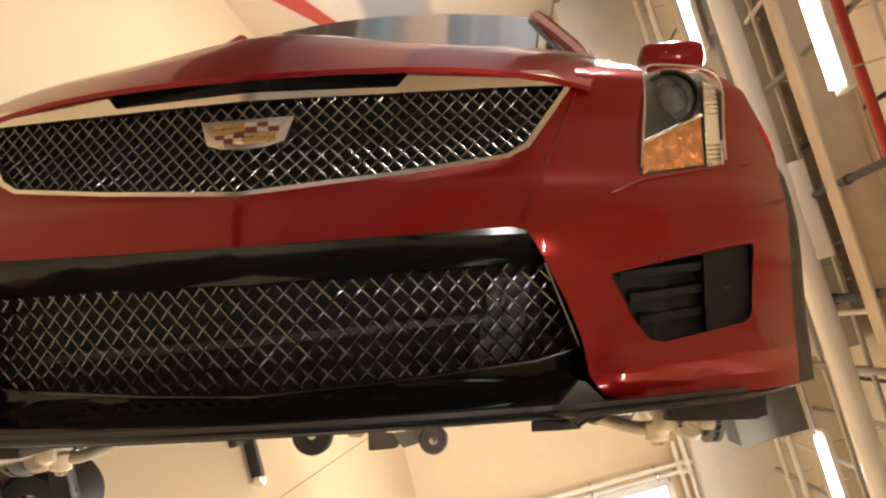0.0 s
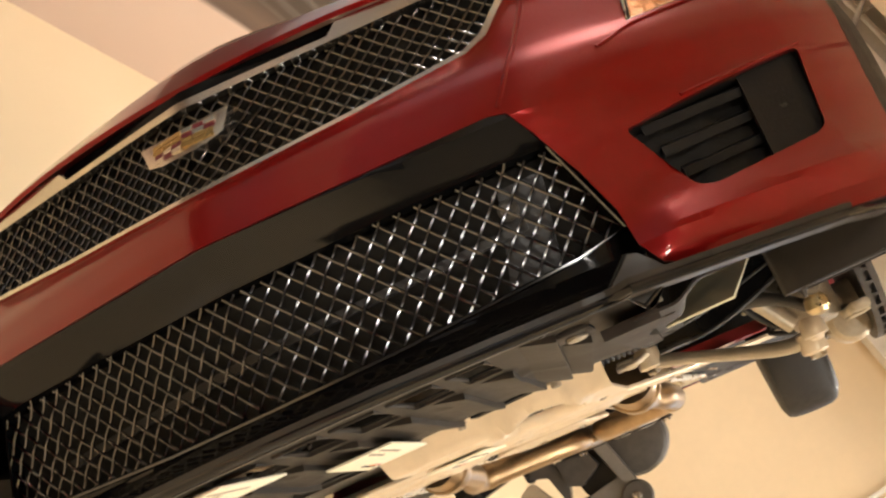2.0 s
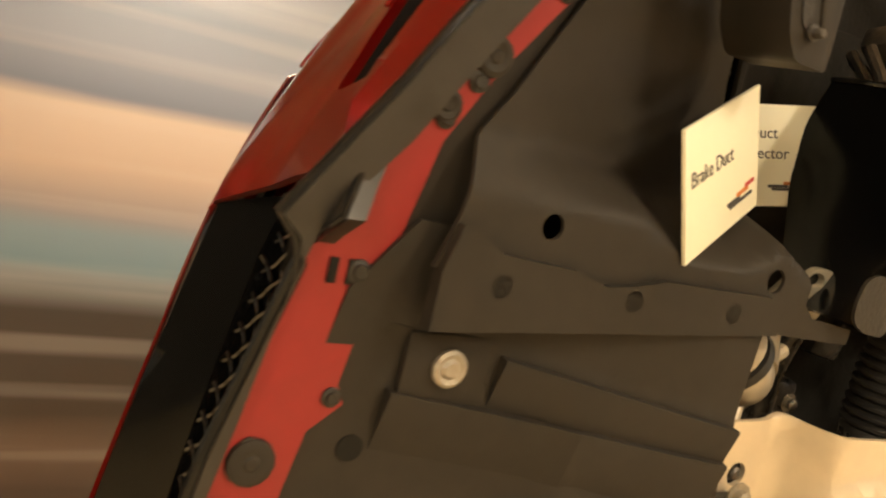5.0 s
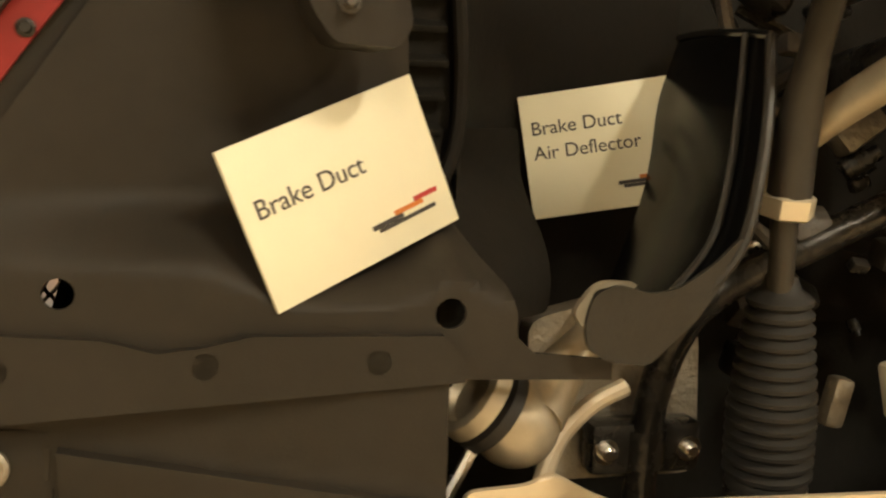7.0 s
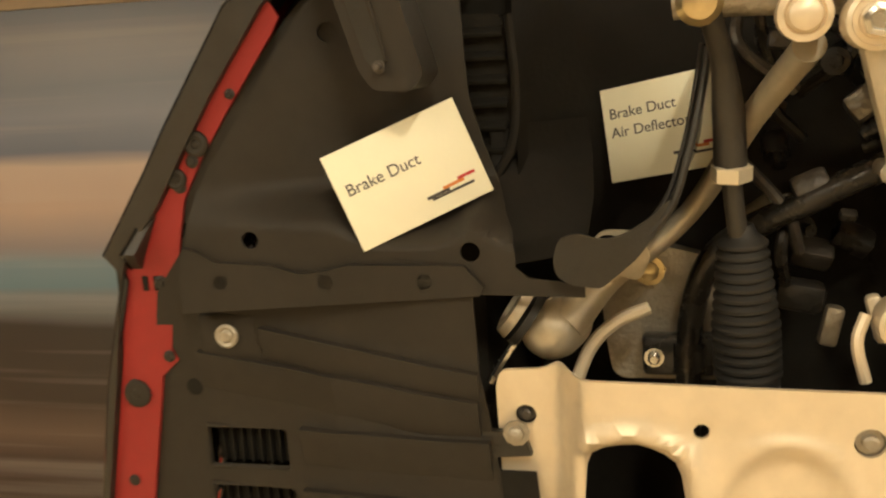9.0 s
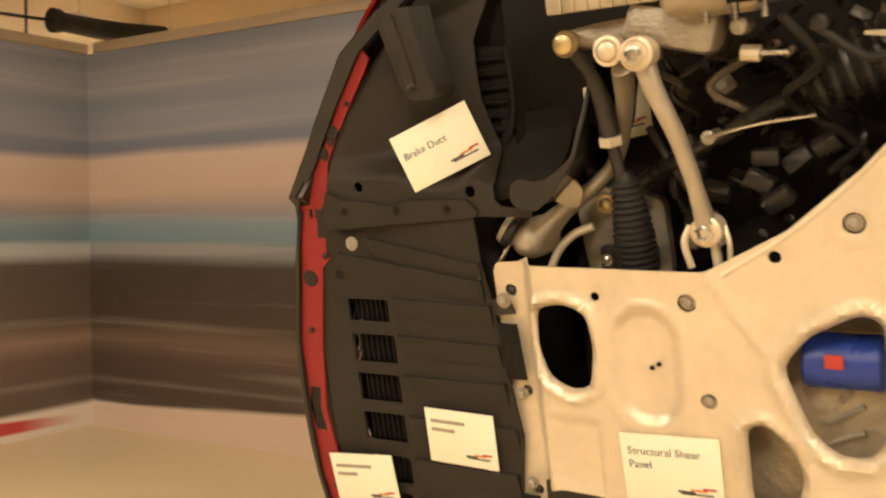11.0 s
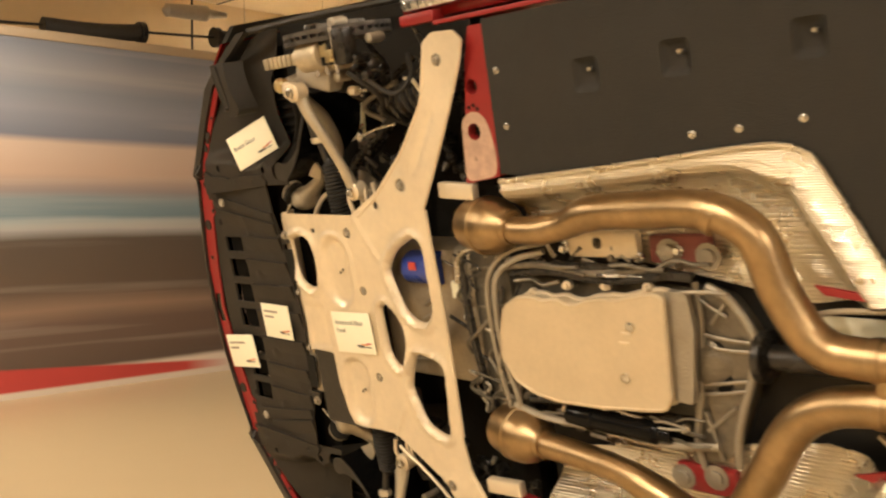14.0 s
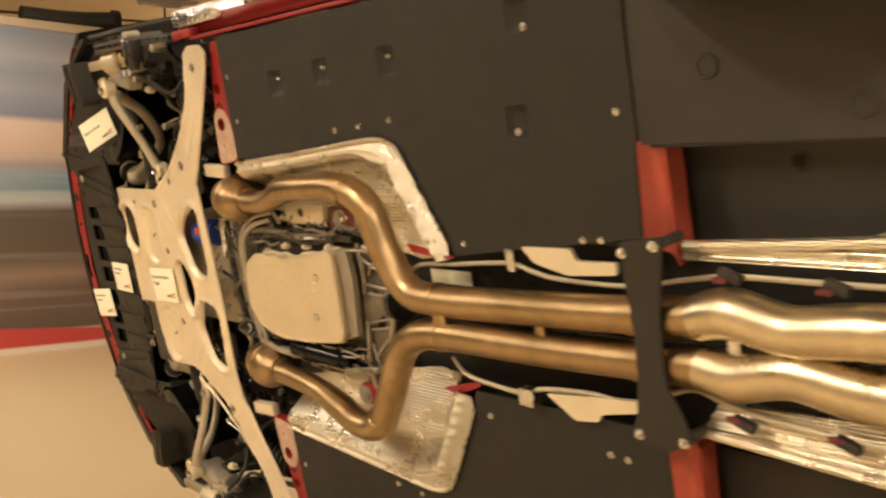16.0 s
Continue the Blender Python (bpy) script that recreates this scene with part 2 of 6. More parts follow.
def stripes(name, along, base, bands, dim=1.0, pale=None, fade=None):
    """Printed wall graphic: soft level bands of grey, tan, teal and brown over the height, with a red wedge low down."""
    m = bpy.data.materials.new(name)
    m.use_nodes = True
    nt = m.node_tree
    b = nt.nodes["Principled BSDF"]
    b.inputs["Roughness"].default_value = 0.45
    geo = nt.nodes.new("ShaderNodeNewGeometry")
    sep = nt.nodes.new("ShaderNodeSeparateXYZ")
    nt.links.new(geo.outputs["Position"], sep.inputs[0])
    mp = nt.nodes.new("ShaderNodeMapping")
    mp.inputs["Scale"].default_value = (0.22, 0.22, 2.2)
    nt.links.new(geo.outputs["Position"], mp.inputs[0])
    ns = nt.nodes.new("ShaderNodeTexNoise")
    ns.inputs["Scale"].default_value, ns.inputs["Detail"].default_value = 1.3, 4
    nt.links.new(mp.outputs[0], ns.inputs["Vector"])
    wob = nt.nodes.new("ShaderNodeMath")
    wob.operation = "MULTIPLY_ADD"
    wob.inputs[1].default_value = 0.16
    nt.links.new(ns.outputs["Fac"], wob.inputs[0])
    nt.links.new(sep.outputs[2], wob.inputs[2])
    rg = nt.nodes.new("ShaderNodeMapRange")
    rg.inputs[1].default_value, rg.inputs[2].default_value = 0.08, 3.43
    nt.links.new(wob.outputs[0], rg.inputs[0])
    cr = nt.nodes.new("ShaderNodeValToRGB")
    cr.color_ramp.interpolation = "LINEAR"
    stops = list(bands) or [
        (0.0, (0.62, 0.55, 0.47)), (0.06, (0.66, 0.58, 0.5)), (0.072, (0.10, 0.07, 0.055)), (0.19, (0.13, 0.085, 0.065)), (0.24, (0.24, 0.16, 0.115)),
        (0.29, (0.10, 0.07, 0.05)), (0.43, (0.085, 0.065, 0.05)), (0.462, (0.33, 0.33, 0.33)), (0.485, (0.30, 0.34, 0.36)), (0.50, (0.14, 0.21, 0.25)), (0.545, (0.18, 0.24, 0.28)),
        (0.575, (0.26, 0.22, 0.22)), (0.63, (0.46, 0.34, 0.27)), (0.715, (0.50, 0.39, 0.32)), (0.735, (0.15, 0.165, 0.215)),
        (0.80, (0.23, 0.24, 0.29)), (0.86, (0.20, 0.215, 0.26)), (0.92, (0.27, 0.27, 0.30)), (1.0, (0.18, 0.20, 0.255)),
    ]
    if dim != 1.0:
        stops = [(p, tuple(v * (dim if p < 0.49 and p > 0.07 else 1.0) for v in c)) for p, c in stops]
    el = cr.color_ramp.elements
    el[0].position, el[0].color = stops[0][0], (*stops[0][1], 1)
    el[1].position, el[1].color = stops[-1][0], (*stops[-1][1], 1)
    for p, c in stops[1:-1]:
        e = el.new(p)
        e.color = (*c, 1)
    nt.links.new(rg.outputs[0], cr.inputs[0])
    src = along[0]

    def ramp_to(k, off, soft, falling):
        """1 on one side of the sloping line z = k * s + off, 0 on the other, with a soft edge."""
        line = nt.nodes.new("ShaderNodeMath")
        line.operation = "MULTIPLY_ADD"
        line.inputs[1].default_value, line.inputs[2].default_value = k, off
        nt.links.new(sep.outputs[src], line.inputs[0])
        diff = nt.nodes.new("ShaderNodeMath")
        diff.operation = "SUBTRACT"
        nt.links.new(sep.outputs[2], diff.inputs[0])
        nt.links.new(line.outputs[0], diff.inputs[1])
        edge = nt.nodes.new("ShaderNodeMapRange")
        edge.inputs[1].default_value, edge.inputs[2].default_value = -soft, soft
        edge.inputs[3].default_value, edge.inputs[4].default_value = (1.0, 0.0) if falling else (0.0, 1.0)
        nt.links.new(diff.outputs[0], edge.inputs[0])
        return edge

    # red wedge between two sloping lines
    low = ramp_to(along[1], along[2], 0.012, True)
    mix = nt.nodes.new("ShaderNodeMix")
    mix.data_type = "RGBA"
    # fine bright and dark streaks
    mp2 = nt.nodes.new("ShaderNodeMapping")
    mp2.inputs["Scale"].default_value = (0.12, 0.12, 4.5)
    nt.links.new(geo.outputs["Position"], mp2.inputs[0])
    ns2 = nt.nodes.new("ShaderNodeTexNoise")
    ns2.inputs["Scale"].default_value, ns2.inputs["Detail"].default_value = 1.6, 3
    nt.links.new(mp2.outputs[0], ns2.inputs["Vector"])
    sr = nt.nodes.new("ShaderNodeMapRange")
    sr.inputs[1].default_value, sr.inputs[2].default_value = 0.52, 0.66
    sr.inputs[3].default_value, sr.inputs[4].default_value = 0.0, 0.2
    nt.links.new(ns2.outputs["Fac"], sr.inputs[0])
    streak = nt.nodes.new("ShaderNodeMix")
    streak.data_type = "RGBA"
    nt.links.new(sr.outputs[0], streak.inputs["Factor"])
    nt.links.new(cr.outputs[0], streak.inputs[6])
    streak.inputs[7].default_value = (0.52, 0.46, 0.42, 1)
    if pale:
        foot = nt.nodes.new("ShaderNodeMix")
        foot.data_type = "RGBA"
        nt.links.new(ramp_to(pale[0], pale[1], 0.02, True).outputs[0], foot.inputs["Factor"])
        nt.links.new(streak.outputs[2], foot.inputs[6])
        foot.inputs[7].default_value = (0.56, 0.43, 0.34, 1)
        nt.links.new(foot.outputs[2], mix.inputs[6])
    else:
        nt.links.new(streak.outputs[2], mix.inputs[6])
    mix.inputs[7].default_value = (0.46, 0.05, 0.045, 1)
    high = ramp_to(base[0], base[1], 0.012, False)
    both = nt.nodes.new("ShaderNodeMath")
    both.operation = "MULTIPLY"
    nt.links.new(low.outputs[0], both.inputs[0])
    nt.links.new(high.outputs[0], both.inputs[1])
    if fade:
        tip = nt.nodes.new("ShaderNodeMapRange")
        tip.inputs[1].default_value, tip.inputs[2].default_value = fade
        tip.inputs[3].default_value, tip.inputs[4].default_value = 1.0, 0.0
        nt.links.new(sep.outputs[src], tip.inputs[0])
        soft = nt.nodes.new("ShaderNodeMath")
        soft.operation = "MULTIPLY"
        nt.links.new(both.outputs[0], soft.inputs[0])
        nt.links.new(tip.outputs[0], soft.inputs[1])
        both = soft
    nt.links.new(both.outputs[0], mix.inputs["Factor"])
    nt.links.new(mix.outputs[2], b.inputs["Base Color"])
    return m


WA_X, WB_Y, WTOP = -5.86, 3.97, 3.35
bm = bmesh.new()
bmesh.ops.create_grid(bm, x_segments=2, y_segments=2, size=1)
for v in bm.verts:
    v.co = Vector((1.5 + v.co.x * 10.5, -1.0 + v.co.y * 8.0, 0))
bmesh.ops.solidify(bm, geom=bm.faces[:], thickness=0.1)
top = max(v.co.z for v in bm.verts)
for v in bm.verts:
    v.co.z -= top
tagged(part("floor", bm, FLOORM), "polished pale tan concrete hall floor", "floor", kind="structure")
tagged(part("ceiling", box((1.5, -1.0, CEIL + 0.1), (21, 16, 0.2), 0), CEILM), "pale industrial ceiling with beams", "ceiling", kind="structure")
GRAPH_A = stripes("printed_graphic_side", (1, -0.062, 0.365), (0.0, 0.062), (), fade=(3.25, 3.85))
PALE = [(0.0, (0.62, 0.50, 0.36)), (0.1, (0.64, 0.54, 0.42)), (0.2, (0.60, 0.52, 0.46)), (0.27, (0.72, 0.66, 0.62)), (0.34, (0.70, 0.66, 0.64)), (0.37, (0.34, 0.36, 0.42)), (0.55, (0.40, 0.42, 0.48)), (0.58, (0.72, 0.67, 0.62)), (0.8, (0.76, 0.70, 0.63)), (1.0, (0.62, 0.58, 0.55))]
GRAPH_B = stripes("printed_graphic_back", (0, 0.20, -1.03), (0.268, -1.565), (), 0.55, (0.05, 0.49))
GRAPH_C = stripes("printed_graphic_end", (0, 0.20, -0.83), (0.268, -1.565), PALE)
panel_wall("display_wall_west", (WA_X, 0.6), (WA_X, WB_Y), 0, WTOP, 0.12, GRAPH_A, "display wall printed with blurred grey, tan and teal bands")
panel_wall("display_wall_north", (WA_X, WB_Y), (6.4, WB_Y), 0, WTOP, 0.12, GRAPH_B, "long display wall printed with blurred level bands")
panel_wall("display_wall_north_end", (6.405, WB_Y), (10.4, WB_Y), 0, WTOP, 0.12, GRAPH_C, "display wall end printed with pale grey and red bands")
# dark colour for an unseen wall, chosen to darken reflections in the nose
DIMW = mat("reflection_dim_wall", (0.055, 0.050, 0.045), 0.8, 0.0, 0.1, 1.2, 0.05, 60)
panel_wall("wall_west", (-8.0, 0.2), (-8.0, 6.5), 0, CEIL, 0.2, CREAMW, "plain cream painted hall wall")
panel_wall("wall_west_far", (-8.0, -9), (-8.0, 0.2), 0, CEIL, 0.2, DIMW, "unseen hall wall, darkened for the reflections on the nose")
panel_wall("wall_north", (-8.0, 6.5), (11.5, 6.5), 0, CEIL, 0.2, CREAMW, "plain cream painted hall wall")
WY0, WY1, WZ0, WZ1 = -4.7, -2.04, 0.9, 3.04
panel_wall("wall_east", (10.5, 6.5), (10.5, WY1), 0, CEIL, 0.2, CREAMW, "plain cream painted hall wall beside a tall window")
panel_wall("wall_east_far", (10.5, WY0), (10.5, -9), 0, CEIL, 0.2, CREAMW, "plain cream painted hall wall")
panel_wall("wall_east_sill", (10.5, WY1), (10.5, WY0), 0, WZ0, 0.2, CREAMW, "cream wall below the window")
panel_wall("wall_east_head", (10.5, WY1), (10.5, WY0), WZ1, CEIL, 0.2, CREAMW, "cream wall above the window")
# never in view; its mid tone keeps reflections on the grille frame dark
panel_wall("wall_south", (11.5, -8.6), (-8.0, -8.6), 0, CEIL, 0.2, mat("south_reflection_tone", (0.27, 0.225, 0.165), 0.8, 0.0, 0.1, 1.2, 0.05, 60), "unseen south hall wall, toned down for darker reflections")

CAPM = mat("tan_wall_cap", (0.42, 0.33, 0.23), 0.5, 0.0, 0.08, 4)
tagged(part("trim_west", box((WA_X - 0.06, 2.27, WTOP + 0.045), (0.16, 3.4, 0.09), 0.006), CAPM), "tan cap along the display wall", "trim", kind="structure")
tagged(part("trim_north", box((2.3, WB_Y + 0.06, WTOP + 0.045), (16.1, 0.16, 0.09), 0.006), CAPM), "tan cap along the display wall", "trim", kind="structure")

# ---------------------------------------------------------------- the car
car = thing("car", "dark red coupe tipped on its side showing its underbody", "car", CAR)


# nose profile on the centre line: height, setback
PROFILE = ([0.13, 0.20, 0.25, 0.37, 0.40, 0.435, 0.47, 0.52, 0.55, 0.575, 0.66, 0.74], [-0.108, -0.098, -0.080, -0.072, -0.078, -0.092, -0.078, -0.054, -0.033, -0.020, 0.020, 0.038])
INNER = ([0.13, 0.165, 0.20, 0.385, 0.40, 0.437, 0.46], [-0.110, -0.075, -0.022, -0.036, -0.052, -0.088, -0.088])


def front_x(z, y, table=PROFILE):
    """How far back the nose lies at a place across and up."""
    base = float(np.interp(y, *table))
    if table is PROFILE and abs(z) > 0.5:
        base += 0.022 * math.exp(-((y - 0.435) / 0.03) ** 2) * min(1.0, (abs(z) - 0.5) / 0.15)
        crest = y - 0.205 - 0.07 * (abs(z) - 0.66)
        base -= 0.036 * max(0.0, 1.0 - abs(crest) / (0.040 if crest < 0 else 0.085)) * max(0.0, min(1.0, (abs(z) - 0.535) / 0.07)) * max(0.0, min(1.0, (1.0 - abs(z)) / 0.12))
    base += 0.16 * abs(z) * max(0.0, 1.0 - 2.0 * abs(z))
    return base + 0.40 * z * z + 2.2 * max(0.0, abs(z) - 0.85) ** 2 + 2.5 * max(0.0, y - 0.74) ** 1.3


def nose(off=0.0, table=PROFILE):
    return lambda z, y: Vector((front_x(z, y, table) + off, y, z))


FOG = [(0.602, 0.366), (0.726, 0.389), (0.892, 0.418), (0.870, 0.284), (0.852, 0.270), (0.682, 0.243), (0.658, 0.252)]
half = [(0, 0.437), (0.25, 0.443), (0.44, 0.45), (0.466, 0.444), (0.49, 0.40), (0.523, 0.326), (0.546, 0.258), (0.552, 0.20), (0.572, 0.166), (0.62, 0.150), (0.965, 0.148), (0.99, 0.42), (0.998, 0.60),
        (0.98, 0.67), (0.935, 0.745), (0.885, 0.778), (0.880, 0.75), (0.858, 0.574), (0.676, 0.541), (0.706, 0.70), (0.714, 0.768), (0.58, 0.765), (0.572, 0.724), (0.482, 0.597), (0.444, 0.576), (0.25, 0.549), (0, 0.522)]
part("front_bumper", sheet(mirror(half), [rpoly(FOG, 0.012), [(-a, b) for a, b in rpoly(FOG, 0.012)]], nose(), (0.012, 0, 0), (0.03, 0.010)), RED, car, "glossy dark red front bumper cover", 22)

# upper grille
up_half = [(0, 0.522), (0.25, 0.549), (0.444, 0.576), (0.482, 0.597), (0.572, 0.724), (0.526, 0.748), (0.275, 0.742), (0.255, 0.719), (0, 0.7165)]
up_in = [(0, 0.531), (0.25, 0.557), (0.441, 0.584), (0.474, 0.604), (0.556, 0.718), (0.25, 0.708), (0, 0.702)]
grille = part("grille_surround", sheet(mirror(up_half), [mirror(up_in)], nose(-0.012), (0.02, 0, 0), (0.05, 0.03)), CHROME, car, "bright chrome grille surround")


def inside(p, poly):
    c = False
    for i in range(len(poly)):
        (x1, y1), (x2, y2) = poly[i - 1], poly[i]
        if (y1 > p[1]) != (y2 > p[1]) and p[0] < (x2 - x1) * (p[1] - y1) / (y2 - y1) + x1:
            c = not c
    return c


def wire_mesh(poly, pitch, slope, r, off, table=PROFILE):
    """Two crossing sets of wavy wires inside an outline."""
    bm = bmesh.new()
    zs = [p[0] for p in poly]
    ys = [p[1] for p in poly]
    for s in (1, -1):
        d = Vector((1, s * slope)).normalized()
        span = (max(zs) - min(zs)) + (max(ys) - min(ys)) / slope
        k = 0
        z0 = min(zs) - (max(ys) - min(ys)) / slope
        while z0 + k * pitch < max(zs) + (max(ys) - min(ys)) / slope:
            start = Vector((z0 + k * pitch, min(ys) if s > 0 else max(ys)))
            run, n = [], 0
            step = pitch / 6 / d.x
            while n * step * d.x < (max(ys) - min(ys)) / slope + 0.02:
                q = start + d * step * n
                if inside(q, poly):
                    run.append((front_x(q.x, q.y, table) + off + s * 0.0018 * math.cos(math.pi * n / 3), q.y, q.x))
                elif len(run) > 1:
                    tube(run, r, 5, 0, bm)
                    run = []
                else:
                    run = []
                n += 1
            if len(run) > 1:
                tube(run, r, 5, 0, bm)
            k += 1
    return bm


UPG = mirror(up_in)
LOW_IN = [(0, 0.379), (0.245, 0.388), (0.43, 0.393), (0.494, 0.391), (0.545, 0.244), (0.467, 0.226), (0.375, 0.218), (0.188, 0.204), (0, 0.196)]
LOG = mirror(LOW_IN)
part("grille_mesh", wire_mesh(UPG, 0.0275, 1.05, 0.0025, 0.004), WIRE, grille, "woven dark chrome wire mesh")
# sheet added behind the mesh, its colour painting the depth in shade
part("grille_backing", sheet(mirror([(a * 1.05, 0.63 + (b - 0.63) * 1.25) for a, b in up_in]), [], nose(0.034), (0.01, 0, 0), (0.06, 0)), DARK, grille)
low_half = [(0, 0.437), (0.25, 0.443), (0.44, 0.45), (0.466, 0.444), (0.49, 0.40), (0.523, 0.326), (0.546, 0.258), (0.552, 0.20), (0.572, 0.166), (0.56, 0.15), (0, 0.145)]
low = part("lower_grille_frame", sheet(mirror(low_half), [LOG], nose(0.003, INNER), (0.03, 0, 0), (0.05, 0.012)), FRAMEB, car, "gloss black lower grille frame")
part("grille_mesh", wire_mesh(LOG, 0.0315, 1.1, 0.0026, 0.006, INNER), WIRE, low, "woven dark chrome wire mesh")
# same near-black sheet for the shaded depth of the lower grille
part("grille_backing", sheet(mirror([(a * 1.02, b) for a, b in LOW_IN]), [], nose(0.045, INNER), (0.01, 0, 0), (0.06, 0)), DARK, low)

part("shutter_bar", sheet([(-0.42, 0.268), (0.0, 0.279), (0.42, 0.300), (0.42, 0.313), (0.0, 0.293), (-0.42, 0.282)], [], nose(0.036, INNER), (0.008, 0, 0), (0.04, 0)), BLACK, low, "dark grey shutter bar behind the mesh")
part("cooler_core", sheet([(0.36, 0.225), (0.44, 0.235), (0.47, 0.375), (0.40, 0.37)], [], nose(0.038, INNER), (0.006, 0, 0), (0.03, 0)), BLACK, low)
part("round_sensor", lathe(nose(0.030, INNER)(0.405, 0.335), (-1, 0, 0), [(0, 0.016), (0.006, 0.016), (0.008, 0.012), (0.005, 0.009)], 18), IRON_S, low, "small round grey sensor")
part("hood_seal", sheet(mirror([(0, 0.715), (0.256, 0.7175), (0.278, 0.74), (0.27, 0.752), (0, 0.745)]), [], nose(0.002), (0.03, 0, 0), (0.05, 0)), SATIN, grille, "black rubber seal under the hood edge")

# emblem: plain shape
em = [(-0.082, 0.668), (0.082, 0.668), (0.068, 0.622), (0.04, 0.612), (0, 0.607), (-0.04, 0.612), (-0.066, 0.622)]
emb = part("badge", sheet(em, [], nose(-0.022), (0.03, 0, 0), (0, 0)), CHROME, car, "chrome shield badge with plain colour fields")
GOLD = mat("badge_gold", (0.52, 0.36, 0.13), 0.3, 0.8)
MAROON = mat("badge_maroon", (0.15, 0.025, 0.035), 0.3, 0.2)
for row, y in enumerate((0.651, 0.641, 0.631, 0.622)):
    for col in range(6):
        z0 = -0.056 + 0.0193 * col
        if row > 1 and col in (0, 5):
            z0 += 0.004 if col == 0 else -0.004
        upper, leftside = row < 2, col < 3
        m = GOLD if upper == leftside else (MAROON, CHROME)[(row + col) % 2]
        part("badge_field", sheet([(z0, y), (z0 + 0.0175, y), (z0 + 0.0175, y + 0.0075), (z0, y + 0.0075)], [], nose(-0.024), (0.004, 0, 0)), m, emb)

# splitter along the lower lip
sp = [(-0.105, 0), (-0.102, 0.1), (-0.094, 0.18), (-0.064, 0.34), (-0.024, 0.485), (-0.03, 0.505), (-0.046, 0.520), (-0.006, 0.579), (0.028, 0.629), (0.060, 0.681), (0.158, 0.825), (0.262, 0.900), (0.42, 0.985), (0.47, 0.985), (0.33, 0.91), (0.205, 0.825), (0.128, 0.722), (0.08, 0.65), (0.04, 0.587), (-0.016, 0.517), (-0.03, 0.467), (-0.049, 0.36), (-0.087, 0.17), (-0.094, 0)]
whole = sp + [(x, -z) for x, z in reversed(sp) if z]
lip = part("splitter", under(whole, 0.134, 0.022), LIP, car, "grained black front splitter lip")
part("lip_edge", tube([(x, 0.142, z) for x, z in reversed(sp[:13])] + [(x, 0.142, -z) for x, z in sp[1:13]], 0.006, 8, 0), BLACK_GLOSS, lip, "glossy rolled lip edge")
for s in (1, -1):
    part("arch_trim", sheet([(s * a, b) for a, b in ((0.967, 0.15), (1.015, 0.15), (1.028, 0.42), (1.016, 0.57), (0.999, 0.59), (0.992, 0.42))], [], nose(0.004), (0.03, 0, 0), (0.02, 0.06)), BLACK, car, "black wheel arch trim")
    part("bumper_crease", tube([nose(0.0015)(s * a, b) for a, b in ((0.58, 0.74), (0.56, 0.68), (0.518, 0.58), (0.485, 0.51), (0.458, 0.456))], 0.0042, 8, 4), RED, car)
    part("bumper_crease", tube([nose(-0.001)(s * a, b) for a, b in ((0.618, 0.505), (0.64, 0.514), (0.68, 0.532), (0.78, 0.553), (0.91, 0.577))], 0.0030, 8, 4), RED, car)
    part("bumper_crease", tube([nose(-0.001)(s * a, b) for a, b in ((0.695, 0.391), (0.80, 0.408), (0.898, 0.426))], 0.0030, 8, 4), RED, car)

    part("corner_backing", sheet([(s * a, b) for a, b in ((0.80, 0.165), (0.962, 0.162), (0.984, 0.42), (0.99, 0.58), (0.90, 0.56), (0.90, 0.43), (0.875, 0.255), (0.80, 0.24))], [], nose(0.0165), (0.004, 0, 0), (0.03, 0.03)), BLACK, car, "black inner corner of the bumper")
    fin = part("lip_fin", sheet([(s * a, b) for a, b in ((0.492, 0.156), (0.530, 0.192), (0.545, 0.188), (0.580, 0.150), (0.526, 0.118))], [], nose(-0.014), (0.020, 0, 0), (0.03, 0.02)), LIP, car, "black lip corner fin")
    part("fin_edge", tube([nose(-0.012)(s * a, b) for a, b in ((0.580, 0.150), (0.526, 0.119), (0.493, 0.156), (0.530, 0.191))], 0.0035, 8, 0), BLACK_GLOSS, fin, "glossy rolled edge")
part("mesh_trim", tube([nose(0.0, INNER)(a, b) for a, b in LOG[3:-3]], 0.0035, 6, 0), WIRE, low)

